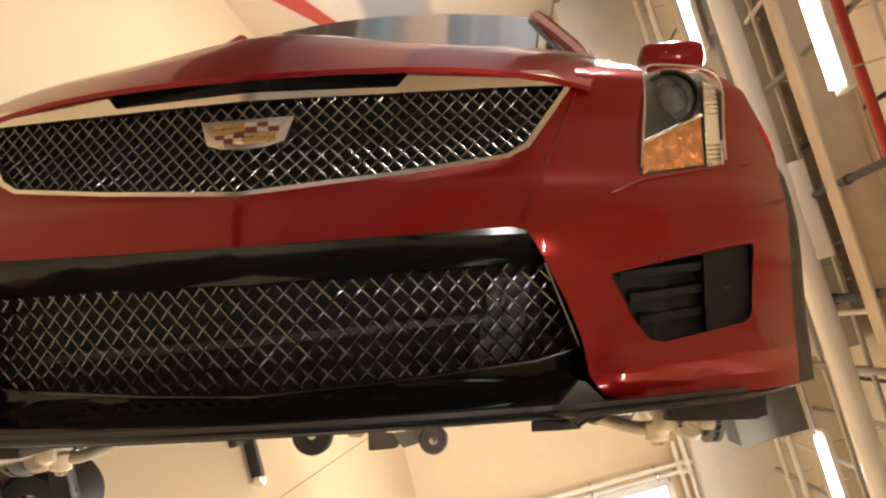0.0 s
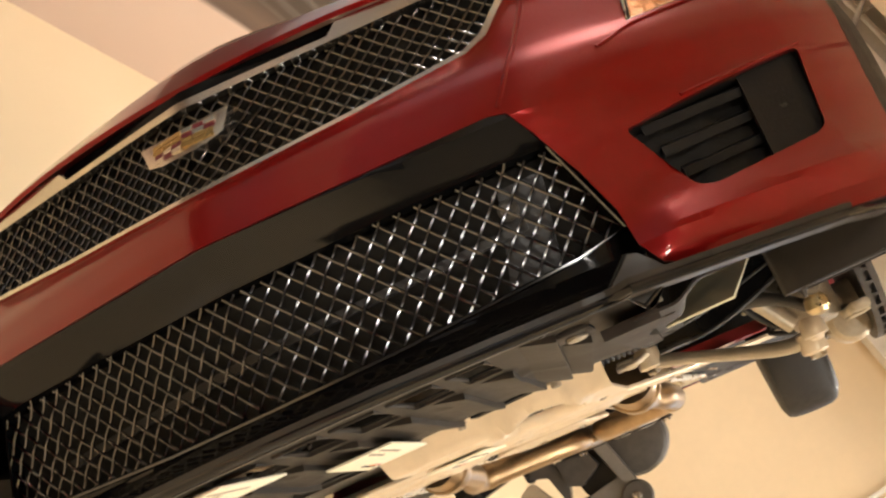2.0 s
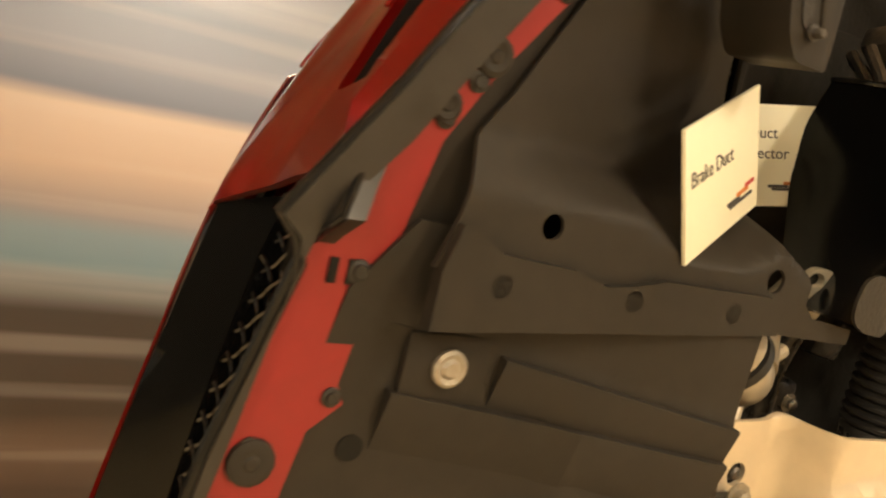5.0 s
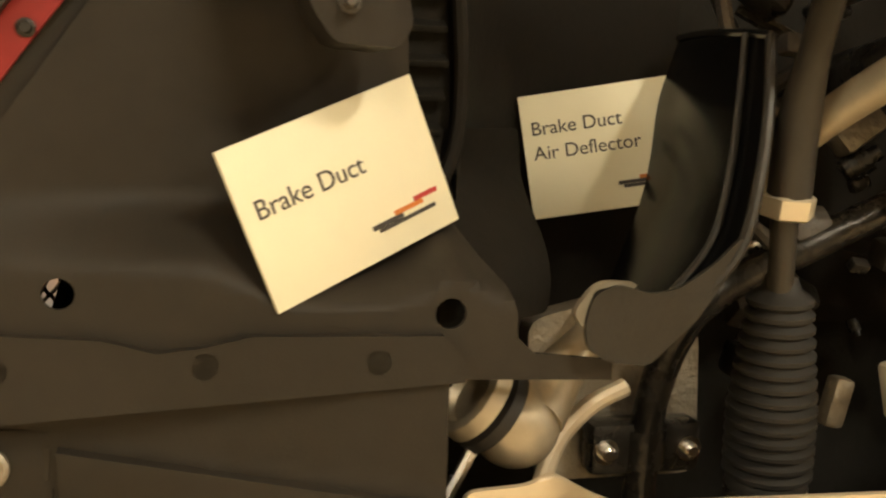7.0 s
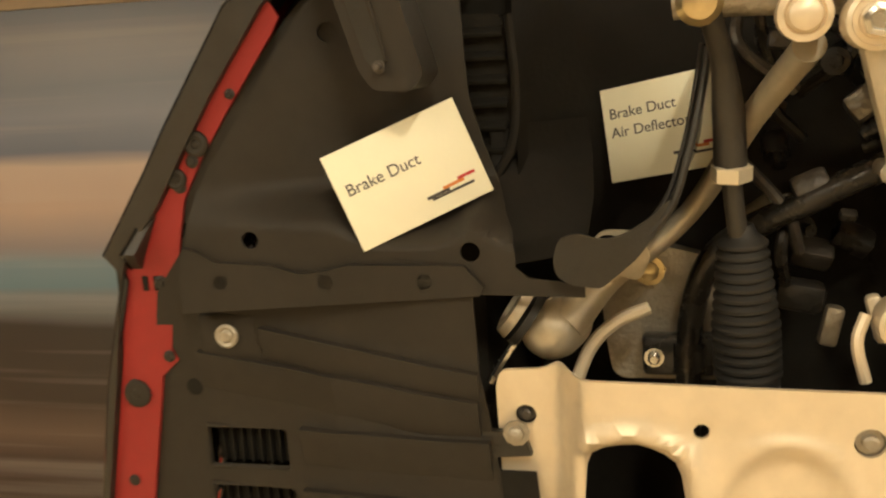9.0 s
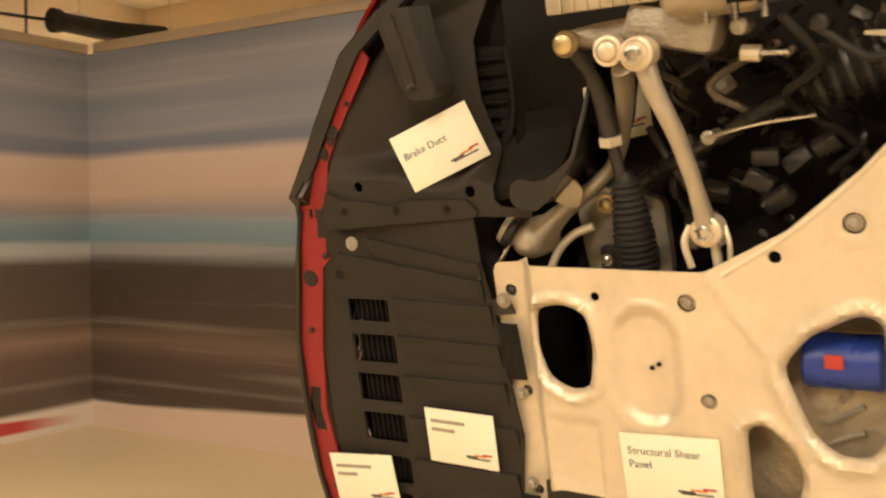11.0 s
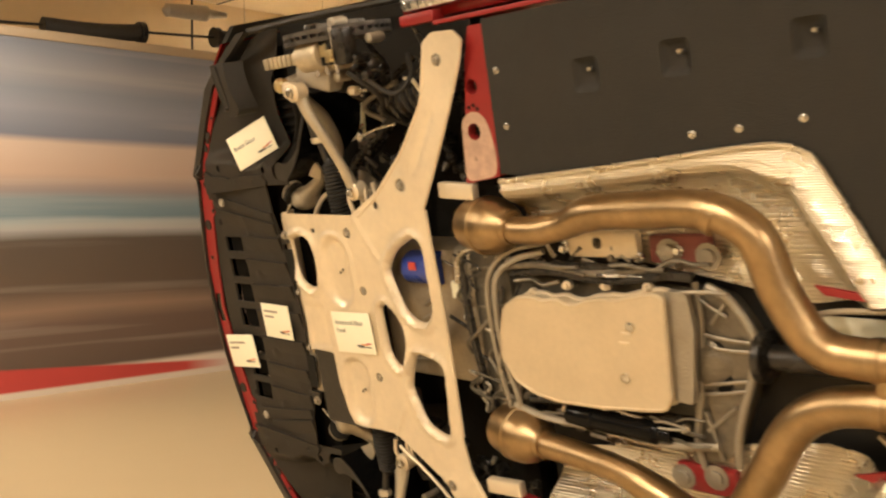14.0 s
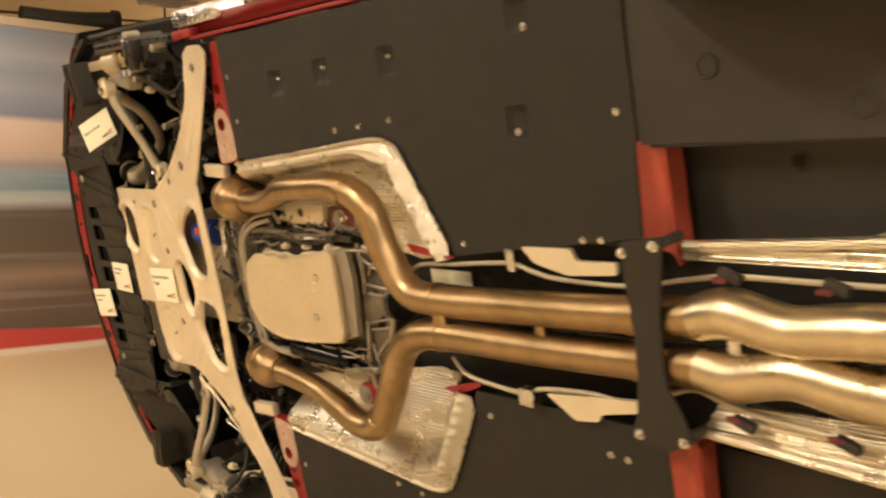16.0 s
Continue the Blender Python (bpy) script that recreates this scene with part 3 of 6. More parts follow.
# fog inlets
LENS = mat("projector_glass", (0.10, 0.10, 0.10), 0.08, 0.6, 0.3, 20, rvary=0.02)
for s in (1, -1):
    inlet = part("fog_inlet", sheet([(s * (0.755 + (a - 0.755) * 1.16), 0.325 + (b - 0.325) * 1.2) for a, b in rpoly(FOG, 0.012)], [], nose(0.050), (0.01, 0, 0), (0.05, 0)), INLET, car, "recessed black bumper inlet")
    collar = bmesh.new()
    ring = rpoly(FOG, 0.012)
    loops = [[collar.verts.new(nose(o)(s * (0.755 + (a - 0.755) * g), 0.325 + (b - 0.325) * g)) for a, b in ring] for o, g in ((0.004, 1.004), (0.030, 0.99), (0.054, 0.975))]
    for u, v in zip(loops, loops[1:]):
        for i in range(len(u)):
            collar.faces.new((u[i - 1], u[i], v[i], v[i - 1]))
    part("inlet_wall", collar, INLET, inlet)
    for k in range(3):
        y = 0.274 + 0.040 * k
        za, zb = 0.652 - 0.014 * k, 0.785
        part("louvre", sheet([(s * za, y), (s * zb, y + 0.016), (s * zb, y + 0.030), (s * za, y + 0.016)], [], nose(0.024), (0.03, 0.012, 0), (0.06, 0)), INLET, inlet)
    part("inlet_panel", sheet([(s * 0.775, 0.25), (s * 0.875, 0.265), (s * 0.90, 0.425), (s * 0.785, 0.405)], [], nose(0.020), (0.02, 0, 0), (0.04, 0)), INLET, inlet)
    part("inlet_rib", sheet([(s * 0.79, 0.325), (s * 0.875, 0.340), (s * 0.876, 0.346), (s * 0.79, 0.331)], [], nose(0.016), (0.006, 0, 0)), BLACK, inlet)
    # headlamp
    clear = mat("clear_lamp_cover", (1, 1, 1), 0.03, 0.0, 0.0, 4, rvary=0.01)
    clear.node_tree.nodes["Principled BSDF"].inputs["Transmission Weight"].default_value = 1.0
    clear.node_tree.nodes["Principled BSDF"].inputs["IOR"].default_value = 1.25
    hp = [(0.708, 0.70), (0.716, 0.765), (0.76, 0.785), (0.85, 0.785), (0.880, 0.749), (0.857, 0.577), (0.678, 0.544)]
    lamp = part("headlamp", sheet([(s * a, b) for a, b in hp], [], nose(0.03), (0.01, 0, 0), (0.04, 0.04)), BLACK, car, "headlamp with projector and amber corner")
    part("amber_reflector", sheet([(s * 0.685, 0.550), (s * 0.815, 0.574), (s * 0.826, 0.676), (s * 0.70, 0.614)], [], nose(0.018), (0.006, 0, 0), (0.03, 0.03)), AMBER, lamp, "amber turn signal reflector")
    part("lamp_rim", lathe(nose(0.03)(s * 0.768, 0.715), (-1, 0, 0), [(0, 0.056), (0.01, 0.056), (0.012, 0.05), (0.004, 0.047)], 28), BLACK_GLOSS, lamp)
    part("projector", lathe(nose(0.035)(s * 0.768, 0.715), (-1, 0, 0), [(0, 0.044), (0.012, 0.044), (0.014, 0.036), (0.012, 0.032), (0.02, 0.026), (0.026, 0.012)], 24), LENS, lamp)
    part("light_guide", sheet([(s * 0.820, 0.570), (s * 0.853, 0.577), (s * 0.874, 0.752), (s * 0.844, 0.757)], [], nose(0.015), (0.01, 0, 0)), mat("frosted_guide", (0.72, 0.58, 0.36), 0.25, 0.3), lamp)
    for k in range(17):
        y, z = 0.582 + 0.010 * k, 0.0020 * k
        part("guide_tooth", sheet([(s * (0.823 + 0.6 * z), y), (s * (0.853 + 0.6 * z), y + 0.003), (s * (0.853 + 0.6 * z), y + 0.007), (s * (0.823 + 0.6 * z), y + 0.004)], [], nose(0.011), (0.006, 0, 0)), CHROME, lamp)
    part("lamp_divider", tube([nose(0.012)(s * a, b) for a, b in ((0.692, 0.612), (0.76, 0.646), (0.828, 0.680))], 0.004, 6, 0), CHROME, lamp)
    cover_ob = part("lamp_cover", sheet([(s * a, b) for a, b in hp], [], nose(0.001), (0.004, 0, 0), (0.04, 0.04)), clear, lamp, "clear lamp cover")
    cover_ob.visible_shadow = False
    part("headlamp_trim", tube([nose(-0.004)(s * a, b) for a, b in ((0.682, 0.56), (0.708, 0.70), (0.716, 0.766), (0.76, 0.789), (0.85, 0.789), (0.880, 0.75), (0.870, 0.66), (0.858, 0.58))], 0.0028, 8, 4), CHROME, lamp)


# hood, screen and roof
def skin(f, u0, u1, nu, v0, v1, nv, th=(0, -0.01, 0)):
    bm = bmesh.new()
    g = [[bm.verts.new(f(u0 + (u1 - u0) * i / nu, v0 + (v1 - v0) * j / nv)) for j in range(nv + 1)] for i in range(nu + 1)]
    for i in range(nu):
        for j in range(nv):
            bm.faces.new((g[i][j], g[i + 1][j], g[i + 1][j + 1], g[i][j + 1]))
    new_geom = bmesh.ops.extrude_face_region(bm, geom=bm.faces[:], use_keep_orig=True)["geom"]
    bmesh.ops.translate(bm, vec=th, verts=[q for q in new_geom if isinstance(q, bmesh.types.BMVert)])
    return bm


def hood_at(x, w):
    z = w * (0.60 + 0.20 * min(1.0, x / 0.5))
    y = float(np.interp(x, [0, 0.04, 0.12, 0.3, 0.6, 1.0, 1.25], [0.757, 0.805, 0.865, 0.925, 0.985, 1.03, 1.045]))
    y += -0.04 * abs(w) ** 4 - 0.035 * (1 - math.exp(-(z / 0.2) ** 2)) * min(1, x * 8)
    return Vector((0.05 + x + 0.30 * z * z, y, z))


part("hood", skin(hood_at, 0, 1.2, 20, -1, 1, 36), RED, car, "glossy dark red hood with raised centre")


def screen_at(u, w):
    z = w * (0.72 - 0.14 * u)
    return Vector((1.15 + 0.88 * u + 0.22 * z * z, 1.02 + 0.52 * u - 0.03 * w * w, z))


part("windscreen", skin(screen_at, 0, 1, 8, -1, 1, 16), GLASS_D, car, "dark windscreen glass")


def roof_at(u, w):
    z = w * 0.60
    return Vector((2.05 + 2.1 * u, 1.53 + 0.04 * math.sin(math.pi * min(1, u * 1.2)) - 0.30 * max(0, u - 0.35) ** 2 - 0.06 * w * w, z))


part("roof", skin(roof_at, 0, 1, 10, -1, 1, 10), RED, car, "glossy dark red roof")


def side_at(s):
    def f(u, v):
        x = 1.22 + 2.9 * u
        y = 0.16 + 0.84 * v
        return Vector((x, y, s * (0.93 + 0.035 * math.sin(math.pi * v) - 0.10 * max(0, v - 0.7))))
    return f


def fender_at(s):
    def f(u, v):
        x = 0.42 + 0.85 * u + 0.02 * (1 - u) * (1 - v)
        y = (0.57 + 0.16 * math.sin(math.pi * u)) * (1 - v) + (0.80 + 0.20 * u) * v
        return Vector((x, y, s * (1.0 - 0.12 * v * v - 0.03 * u)))
    return f


for s in (1, -1):
    part("body_side", skin(side_at(s), 0, 1, 14, 0, 1, 8, (0, 0, -s * 0.01)), RED, car, "dark red door and rear flank")
    part("front_fender", skin(fender_at(s), 0, 1, 12, 0, 1, 6, (0, 0, -s * 0.01)), RED, car, "dark red front fender over empty wheel arch")
    part("side_glass", skin(lambda u, w: Vector((1.38 + 0.72 * w + (2.3 - 1.3 * w) * u, 0.98 + 0.50 * w, s * (0.84 - 0.25 * w))), 0, 1, 6, 0, 1, 4, (0, 0, -s * 0.01)), GLASS_D, car)
    part("roof_pillar", tube([(1.25, 1.0, s * 0.765), (1.7, 1.27, s * 0.68), (2.1, 1.51, s * 0.59)], 0.03, 8), RED, car)
    mir = part("door_mirror", box((1.5, 1.13, s * 0.99), (0.13, 0.10, 0.21), 0.035, (0, 0, 0)), RED, car, "dark red door mirror")
part("tail", box((4.35, 0.62, 0), (0.5, 0.75, 1.66), 0.12), RED, car, "dark red tail of the car")

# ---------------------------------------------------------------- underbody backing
# plain blocks whose near-black colour stands in for the shade inside
part("radiator_pack", box((0.32, 0.46, 0), (0.26, 0.50, 1.10), 0.02), DARK, car, "radiator pack block painted dark for the shade behind the grilles")
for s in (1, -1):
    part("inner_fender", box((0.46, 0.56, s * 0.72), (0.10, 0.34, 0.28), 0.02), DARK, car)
part("engine_bay", box((0.95, 0.66, 0), (0.95, 0.3, 1.72), 0.02), DARK, car, "engine bay block with its shade painted near-black")
part("floor_pan", box((2.9, 0.32, 0), (2.9, 0.2, 1.66), 0.03), FLOORP, car, "black floor pan above the covers")

# front under cover, both halves of one moulding
cov = [(-0.03, 0), (-0.028, 0.17), (0.0, 0.36), (0.02, 0.47), (0.066, 0.53), (0.36, 0.52), (0.447, 0.50), (0.45, 0.37), (0.462, 0.30), (0.50, 0.0)]
cov_w = cov + [(x, -z) for x, z in reversed(cov) if z]
VENTS = [(0.068, 0.184, 0.255, 0.029), (0.067, 0.19, 0.164, 0.036), (0.066, 0.187, 0.068, 0.036), (0.065, 0.186, -0.029, 0.037), (0.067, 0.186, -0.135, 0.036), (0.067, 0.18, -0.228, 0.036), (0.067, 0.175, -0.32, 0.034)]
vent_holes = [rpoly([(a, z - h), (b, z - h), (b, z + h), (a, z + h)], 0.006, 2) for a, b, z, h in VENTS]


def seg_dist(p, a, b):
    ax, az = b[0] - a[0], b[1] - a[1]
    t = max(0.0, min(1.0, ((p[0] - a[0]) * ax + (p[1] - a[1]) * az) / (ax * ax + az * az + 1e-12)))
    return math.hypot(p[0] - a[0] - t * ax, p[1] - a[1] - t * az)


def step(v):
    v = max(0.0, min(1.0, v))
    return v * v * (3 - 2 * v)


STEPS = [((0.06, 0.447), (0.108, 0.436)), ((0.108, 0.436), (0.105, 0.404)), ((0.071, 0.392), (0.26, 0.367)), ((0.26, 0.367), (0.448, 0.340)), ((0.166, 0.428), (0.449, 0.377)), ((0.16, 0.428), (0.158, 0.404)), ((0.207, 0.291), (0.46, 0.288)), ((0.205, 0.205), (0.47, 0.202)), ((0.205, 0.11), (0.475, 0.118)), ((0.205, 0.012), (0.49, 0.02)), ((0.205, -0.09), (0.48, -0.085)), ((0.205, -0.19), (0.47, -0.19)), ((0.205, -0.285), (0.46, -0.285)), ((0.071, -0.392), (0.448, -0.340)), ((0.166, -0.428), (0.449, -0.377))]


def cover_y(x, z):
    """The under cover: stepped panels divided by raised lines, with soft blisters."""
    y = 0.153 - 0.03 * max(0.0, min(1.0, (x - 0.05) / 0.35)) - 0.012 * max(0.0, min(1.0, (abs(z) - 0.30) / 0.2))
    d = min(seg_dist((x, z), a, b) for a, b in STEPS)
    y -= 0.003 * math.exp(-(d / 0.0055) ** 2)
    for bx, bz in ((0.262, 0.35), (0.26, 0.30), (0.27, 0.16), (0.27, -0.14), (0.262, -0.35)):
        y -= 0.006 * math.exp(-((x - bx) ** 2 + (z - bz) ** 2) / 0.0004)
    return Vector((x, y, z))


def wedge(a, b, h=0.009, run=0.062, n=6):
    """A panel that stands proud along the line a-b and runs out flush below it."""
    bm = bmesh.new()
    rows = []
    for i in range(n + 1):
        x, z = a[0] + (b[0] - a[0]) * i / n, a[1] + (b[1] - a[1]) * i / n
        p, q = cover_y(x, z), cover_y(x, z - run)
        rows.append([bm.verts.new((x, p.y + 0.004, z + 0.0015)), bm.verts.new((x, p.y - h, z)), bm.verts.new((x, p.y - h - 0.0005, z - 0.003)), bm.verts.new((x, q.y + 0.002, z - run))])
    for u, v in zip(rows, rows[1:]):
        for k in range(3):
            bm.faces.new((u[k], v[k], v[k + 1], u[k + 1]))
    bm.faces.new(rows[0])
    bm.faces.new(rows[-1])
    return bm


cover = part("under_cover", under(cov_w, 0.15, 0.005, vent_holes, cover_y, (0.009, 0.0075)), LINER, car, "ribbed dark grey plastic front under cover")
for a, b in STEPS:
    if b[0] - a[0] > 0.15:
        part("step_panel", wedge(a, b), LINER, cover)
for s in (1, -1):
    for a, b in STEPS:
        if a[1] * s > 0 and b[0] - a[0] < 0.15:
            part("rib", tube([cover_y(*a) + Vector((0, 0.003, 0)), cover_y((a[0] + b[0]) / 2, (a[1] + b[1]) / 2) + Vector((0, 0.003, 0)), cover_y(*b) + Vector((0, 0.003, 0))], 0.0032, 6, 0), LINER, cover)
    part("ridge", under([(x, s * z) for x, z in ((0.074, 0.452), (0.458, 0.476), (0.463, 0.487), (0.44, 0.512), (0.30, 0.514), (0.265, 0.506), (0.235, 0.503), (0.20, 0.513), (0.125, 0.518), (0.100, 0.532), (0.084, 0.536), (0.074, 0.50))], 0.106, 0.016), LINER, cover)
    for x in (0.13, 0.268, 0.392):
        part("boss", lathe((x, 0.108, s * 0.493), (0, -1, 0), [(0, 0.012), (0.002, 0.010), (0.002, 0.004)], 12), BLACK, cover)
for s in (1, -1):
    part("clip_pad", box((0.12, 0.140, s * 0.412), (0.085, 0.010, 0.062), 0.004), LINER, cover)
part("push_clip", lathe((0.118, 0.134, 0.415), (0, -1, 0), [(0, 0.016), (0.004, 0.016), (0.006, 0.013), (0.004, 0.009), (0.007, 0.006)], 20), CAST, cover, "pale round push clip")
part("push_clip", lathe((0.118, 0.134, -0.415), (0, -1, 0), [(0, 0.016), (0.004, 0.016), (0.006, 0.013), (0.004, 0.009), (0.007, 0.006)], 20), CAST, cover, "pale round push clip")
for a, b, z, h in VENTS:
    part("vent_rim", tube([(x, 0.150, zz) for x, zz in ((a, z - h), (b, z - h), (b, z + h), (a, z + h), (a, z - h), (b, z - h))], 0.0035, 6, 0), LINER, cover)
    for k in range(8):
        part("slat", box((a + 0.012 + (b - a - 0.02) * k / 7, 0.170, z), (0.003, 0.012, 2 * h), 0), DARK, cover)
    # added block closing the vent, shade painted as near-black
    part("vent_screen", box(((a + b) / 2, 0.178, z), (b - a, 0.006, 2 * h + 0.004), 0), DARK, cover)

# red bumper bar behind the lip
st = [(-0.092, 0.0), (-0.086, 0.169), (-0.047, 0.360), (-0.028, 0.467), (-0.018, 0.515), (0.040, 0.585), (0.080, 0.648), (0.126, 0.72), (0.19, 0.81), (0.21, 0.83), (0.222, 0.81), (0.21, 0.79), (0.147, 0.706), (0.105, 0.648), (0.072, 0.591), (0.056, 0.52), (0.042, 0.47), (0.030, 0.392), (0.038, 0.376), (0.012, 0.353), (-0.024, 0.173), (-0.045, 0)]
part("bumper_bar", under(st + [(x, -z) for x, z in reversed(st) if z], 0.1455, 0.006), RED_IN, car, "bright red painted bumper flange")

# wheel housing liners
def liner_y(x, z):
    edge = 0.556 - 0.028 * max(0.0, min(1.0, (x - 0.27) / 0.06)) + 0.022 * math.exp(-((x - 0.452) / 0.03) ** 2)
    x_in = min(x, 0.455)
    d = step((abs(z) - edge) / 0.055)
    return Vector((x, 0.115 + 0.022 * d + 0.30 * max(0.0, x_in - 0.12) * d + 0.10 * max(0.0, abs(z) - 0.75), z))


for s in (1, -1):
    ln = [(0.07, 0.50), (0.084, 0.542), (0.095, 0.602), (0.163, 0.704), (0.24, 0.821), (0.30, 0.90), (0.36, 0.965), (0.42, 0.99), (0.48, 0.99), (0.46, 0.90), (0.425, 0.82), (0.432, 0.70), (0.448, 0.64), (0.462, 0.60), (0.482, 0.562), (0.495, 0.545), (0.500, 0.525), (0.500, 0.508), (0.515, 0.495), (0.58, 0.488), (0.58, 0.472), (0.44, 0.476)]
    skirt = [(0.03, 0.45), (0.055, 0.53), (0.07, 0.60), (0.105, 0.66), (0.148, 0.715), (0.21, 0.80), (0.26, 0.86), (0.34, 0.95), (0.36, 0.90), (0.30, 0.78), (0.22, 0.65), (0.14, 0.53), (0.12, 0.47)]
    part("liner_skirt", under([(x, s * z) for x, z in skirt], 0.15, 0.003, (), lambda x, z: Vector((x, max(0.151, liner_y(x, z).y + 0.010), z)), (0.03, 0.025)), LINER, car)
    holes = [disc(0.171, s * 0.544, 0.011), disc(0.447, s * 0.527, 0.012), disc(0.268, s * 0.79, 0.012)]
    lin = part("wheel_liner", under([(x, s * z) for x, z in ln], 0.12, 0.004, holes, liner_y, (0.008, 0.008)), LINER, car, "dark grey moulded wheel housing liner")

# ---------------------------------------------------------------- shear panel
pl = [(0.466, 0.355), (0.472, 0.374), (0.526, 0.377), (0.545, 0.388), (0.56, 0.384), (0.916, 0.376), (1.06, 0.45), (1.19, 0.56), (1.30, 0.69), (1.335, 0.80), (1.345, 0.84), (1.385, 0.862), (1.46, 0.858), (1.488, 0.832), (1.462, 0.767), (1.37, 0.60), (1.245, 0.397)]
pl_l = pl + [(1.255, 0.0)]
pl_r = [(1.245, -0.30), (1.262, -0.40), (1.37, -0.60), (1.462, -0.767), (1.488, -0.832), (1.46, -0.858), (1.385, -0.862), (1.345, -0.84), (1.30, -0.69), (1.14, -0.455), (0.945, -0.33), (0.74, -0.33), (0.70, -0.20), (0.699, -0.086), (0.60, -0.083), (0.548, -0.10), (0.54, -0.27), (0.478, -0.27), (0.47, 0.20)]
W1 = rpoly([(0.581, 0.297), (0.637, 0.308), (0.683, 0.288), (0.693, 0.225), (0.682, 0.142), (0.642, 0.13), (0.595, 0.155), (0.574, 0.219)], 0.018, 2)
W2 = rpoly([(1.04, 0.209), (1.088, 0.268), (1.17, 0.309), (1.204, 0.294), (1.208, 0.098), (1.18, 0.052), (1.132, 0.05), (1.086, 0.086)], 0.022, 2)
W3 = rpoly([(0.973, 0.086), (1.003, 0.101), (1.051, 0.058), (1.071, 0.002), (1.04, -0.093), (1.01, -0.104), (0.978, -0.059)], 0.02, 2)
W4 = rpoly([(1.10, -0.045), (1.215, -0.075), (1.19, -0.31), (1.10, -0.28), (1.05, -0.16)], 0.03, 3)
ph = [disc(0.884, 0.320, 0.017), disc(0.912, 0.137, 0.015), disc(0.913, -0.146, 0.015), disc(1.165, 0.463, 0.018), disc(1.389, 0.79, 0.017), disc(1.165, -0.463, 0.018), disc(0.502, 0.317, 0.013), disc(0.514, 0.10, 0.012), disc(0.514, -0.124, 0.012), disc(0.708, 0.326, 0.009), disc(1.389, -0.79, 0.017), disc(1.039, 0.405, 0.011)]


def pressed(x, z):
    """Pressings of the panel: folded front strip, rolled window rims, sunk ovals and pads, weld ridges."""
    y = 0.078 + 0.06 * step((0.582 - x) / 0.045)
    for w in (W1, W2, W3, W4):
        xs, zs = [q[0] for q in w], [q[1] for q in w]
        if min(xs) - 0.06 < x < max(xs) + 0.06 and min(zs) - 0.06 < z < max(zs) + 0.06:
            d = min(seg_dist((x, z), w[i - 1], w[i]) for i in range(len(w)))
            y += -0.011 * math.exp(-((d - 0.016) / 0.010) ** 2) + 0.010 * math.exp(-d / 0.006)
    for cz in (0.193, -0.207):
        d = seg_dist((x, z), (0.80, cz - 0.051), (0.80, cz + 0.051)) - 0.066
        y += 0.014 * step(-d / 0.022) - 0.005 * math.exp(-((d - 0.008) / 0.009) ** 2)
    d = max(abs(x - 0.64) - 0.058, abs(z) - 0.078)
    y += 0.008 * step(-d / 0.012)
    for s in (1, -1):
        d = min(seg_dist((x, z), (0.928, s * 0.371), (0.963, s * 0.308)), seg_dist((x, z), (0.963, s * 0.308), (1.014, s * 0.236)))
        y -= 0.006 * math.exp(-(d / 0.007) ** 2)
        d = seg_dist((x, z), (1.23, s * 0.50), (1.33, s * 0.65)) - 0.016
        y += 0.005 * step(-d / 0.010)
        d = math.hypot(x - 1.165, z - s * 0.463)
        y -= 0.004 * math.exp(-((d - 0.030) / 0.008) ** 2)
    d = min(math.hypot(x - 0.71, z - 0.326), math.hypot(x - 1.039, z - 0.405))
    y += 0.005 * math.exp(-(d / 0.016) ** 2)
    return Vector((x, y, z))


plate = part("shear_panel", under(rpoly(pl_l + pl_r, 0.010, 3), 0.08, 0.006, [W1, W2, W3, W4] + ph, pressed, (0.011, 0.011)), ALU, car, "pale aluminium structural shear panel", 60)
part("side_cover", under([(0.545, -0.09), (0.70, -0.09), (0.76, -0.36), (0.548, -0.36)], 0.115, 0.01), BLACK, car)
part("oil_filter", lathe((1.06, 0.16, 0.20), (1, 0, 0), [(0, 0.02), (0.005, 0.045), (0.01, 0.05), (0.13, 0.05), (0.135, 0.045)], 24), BLUE, car, "blue spin-on oil filter")

# ---------------------------------------------------------------- red cross bar, floor panels
RED_PALE = mat("thin_red_primer", (0.36, 0.065, 0.04), 0.45, 0.0, 0.3, 14)
RUBBED = mat("rubbed_bare_metal", (0.50, 0.34, 0.26), 0.5, 0.1, 0.3, 30)


def cup(x, y, z):
    """A soft rounded-square pocket pressed into a panel."""
    bm = bmesh.new()
    rings = []
    for h, d in ((0.041, 0.0), (0.038, 0.002), (0.031, 0.009), (0.022, 0.014)):
        q = rpoly([(x - h * 0.9, z - h), (x + h * 0.9, z - h), (x + h * 0.9, z + h), (x - h * 0.9, z + h)], h * 0.4)
        rings.append([bm.verts.new((a, y + d, b)) for a, b in q])
    for a, b in zip(rings, rings[1:]):
        for i in range(len(a)):
            j = (i + 1) % len(a)
            bm.faces.new((a[i], a[j], b[j], b[i]))
    bm.faces.new(rings[-1])
    bmesh.ops.recalc_face_normals(bm, faces=bm.faces)
    return bm


def V2(pts, s):
    return [(x, s * z) for x, z in pts]

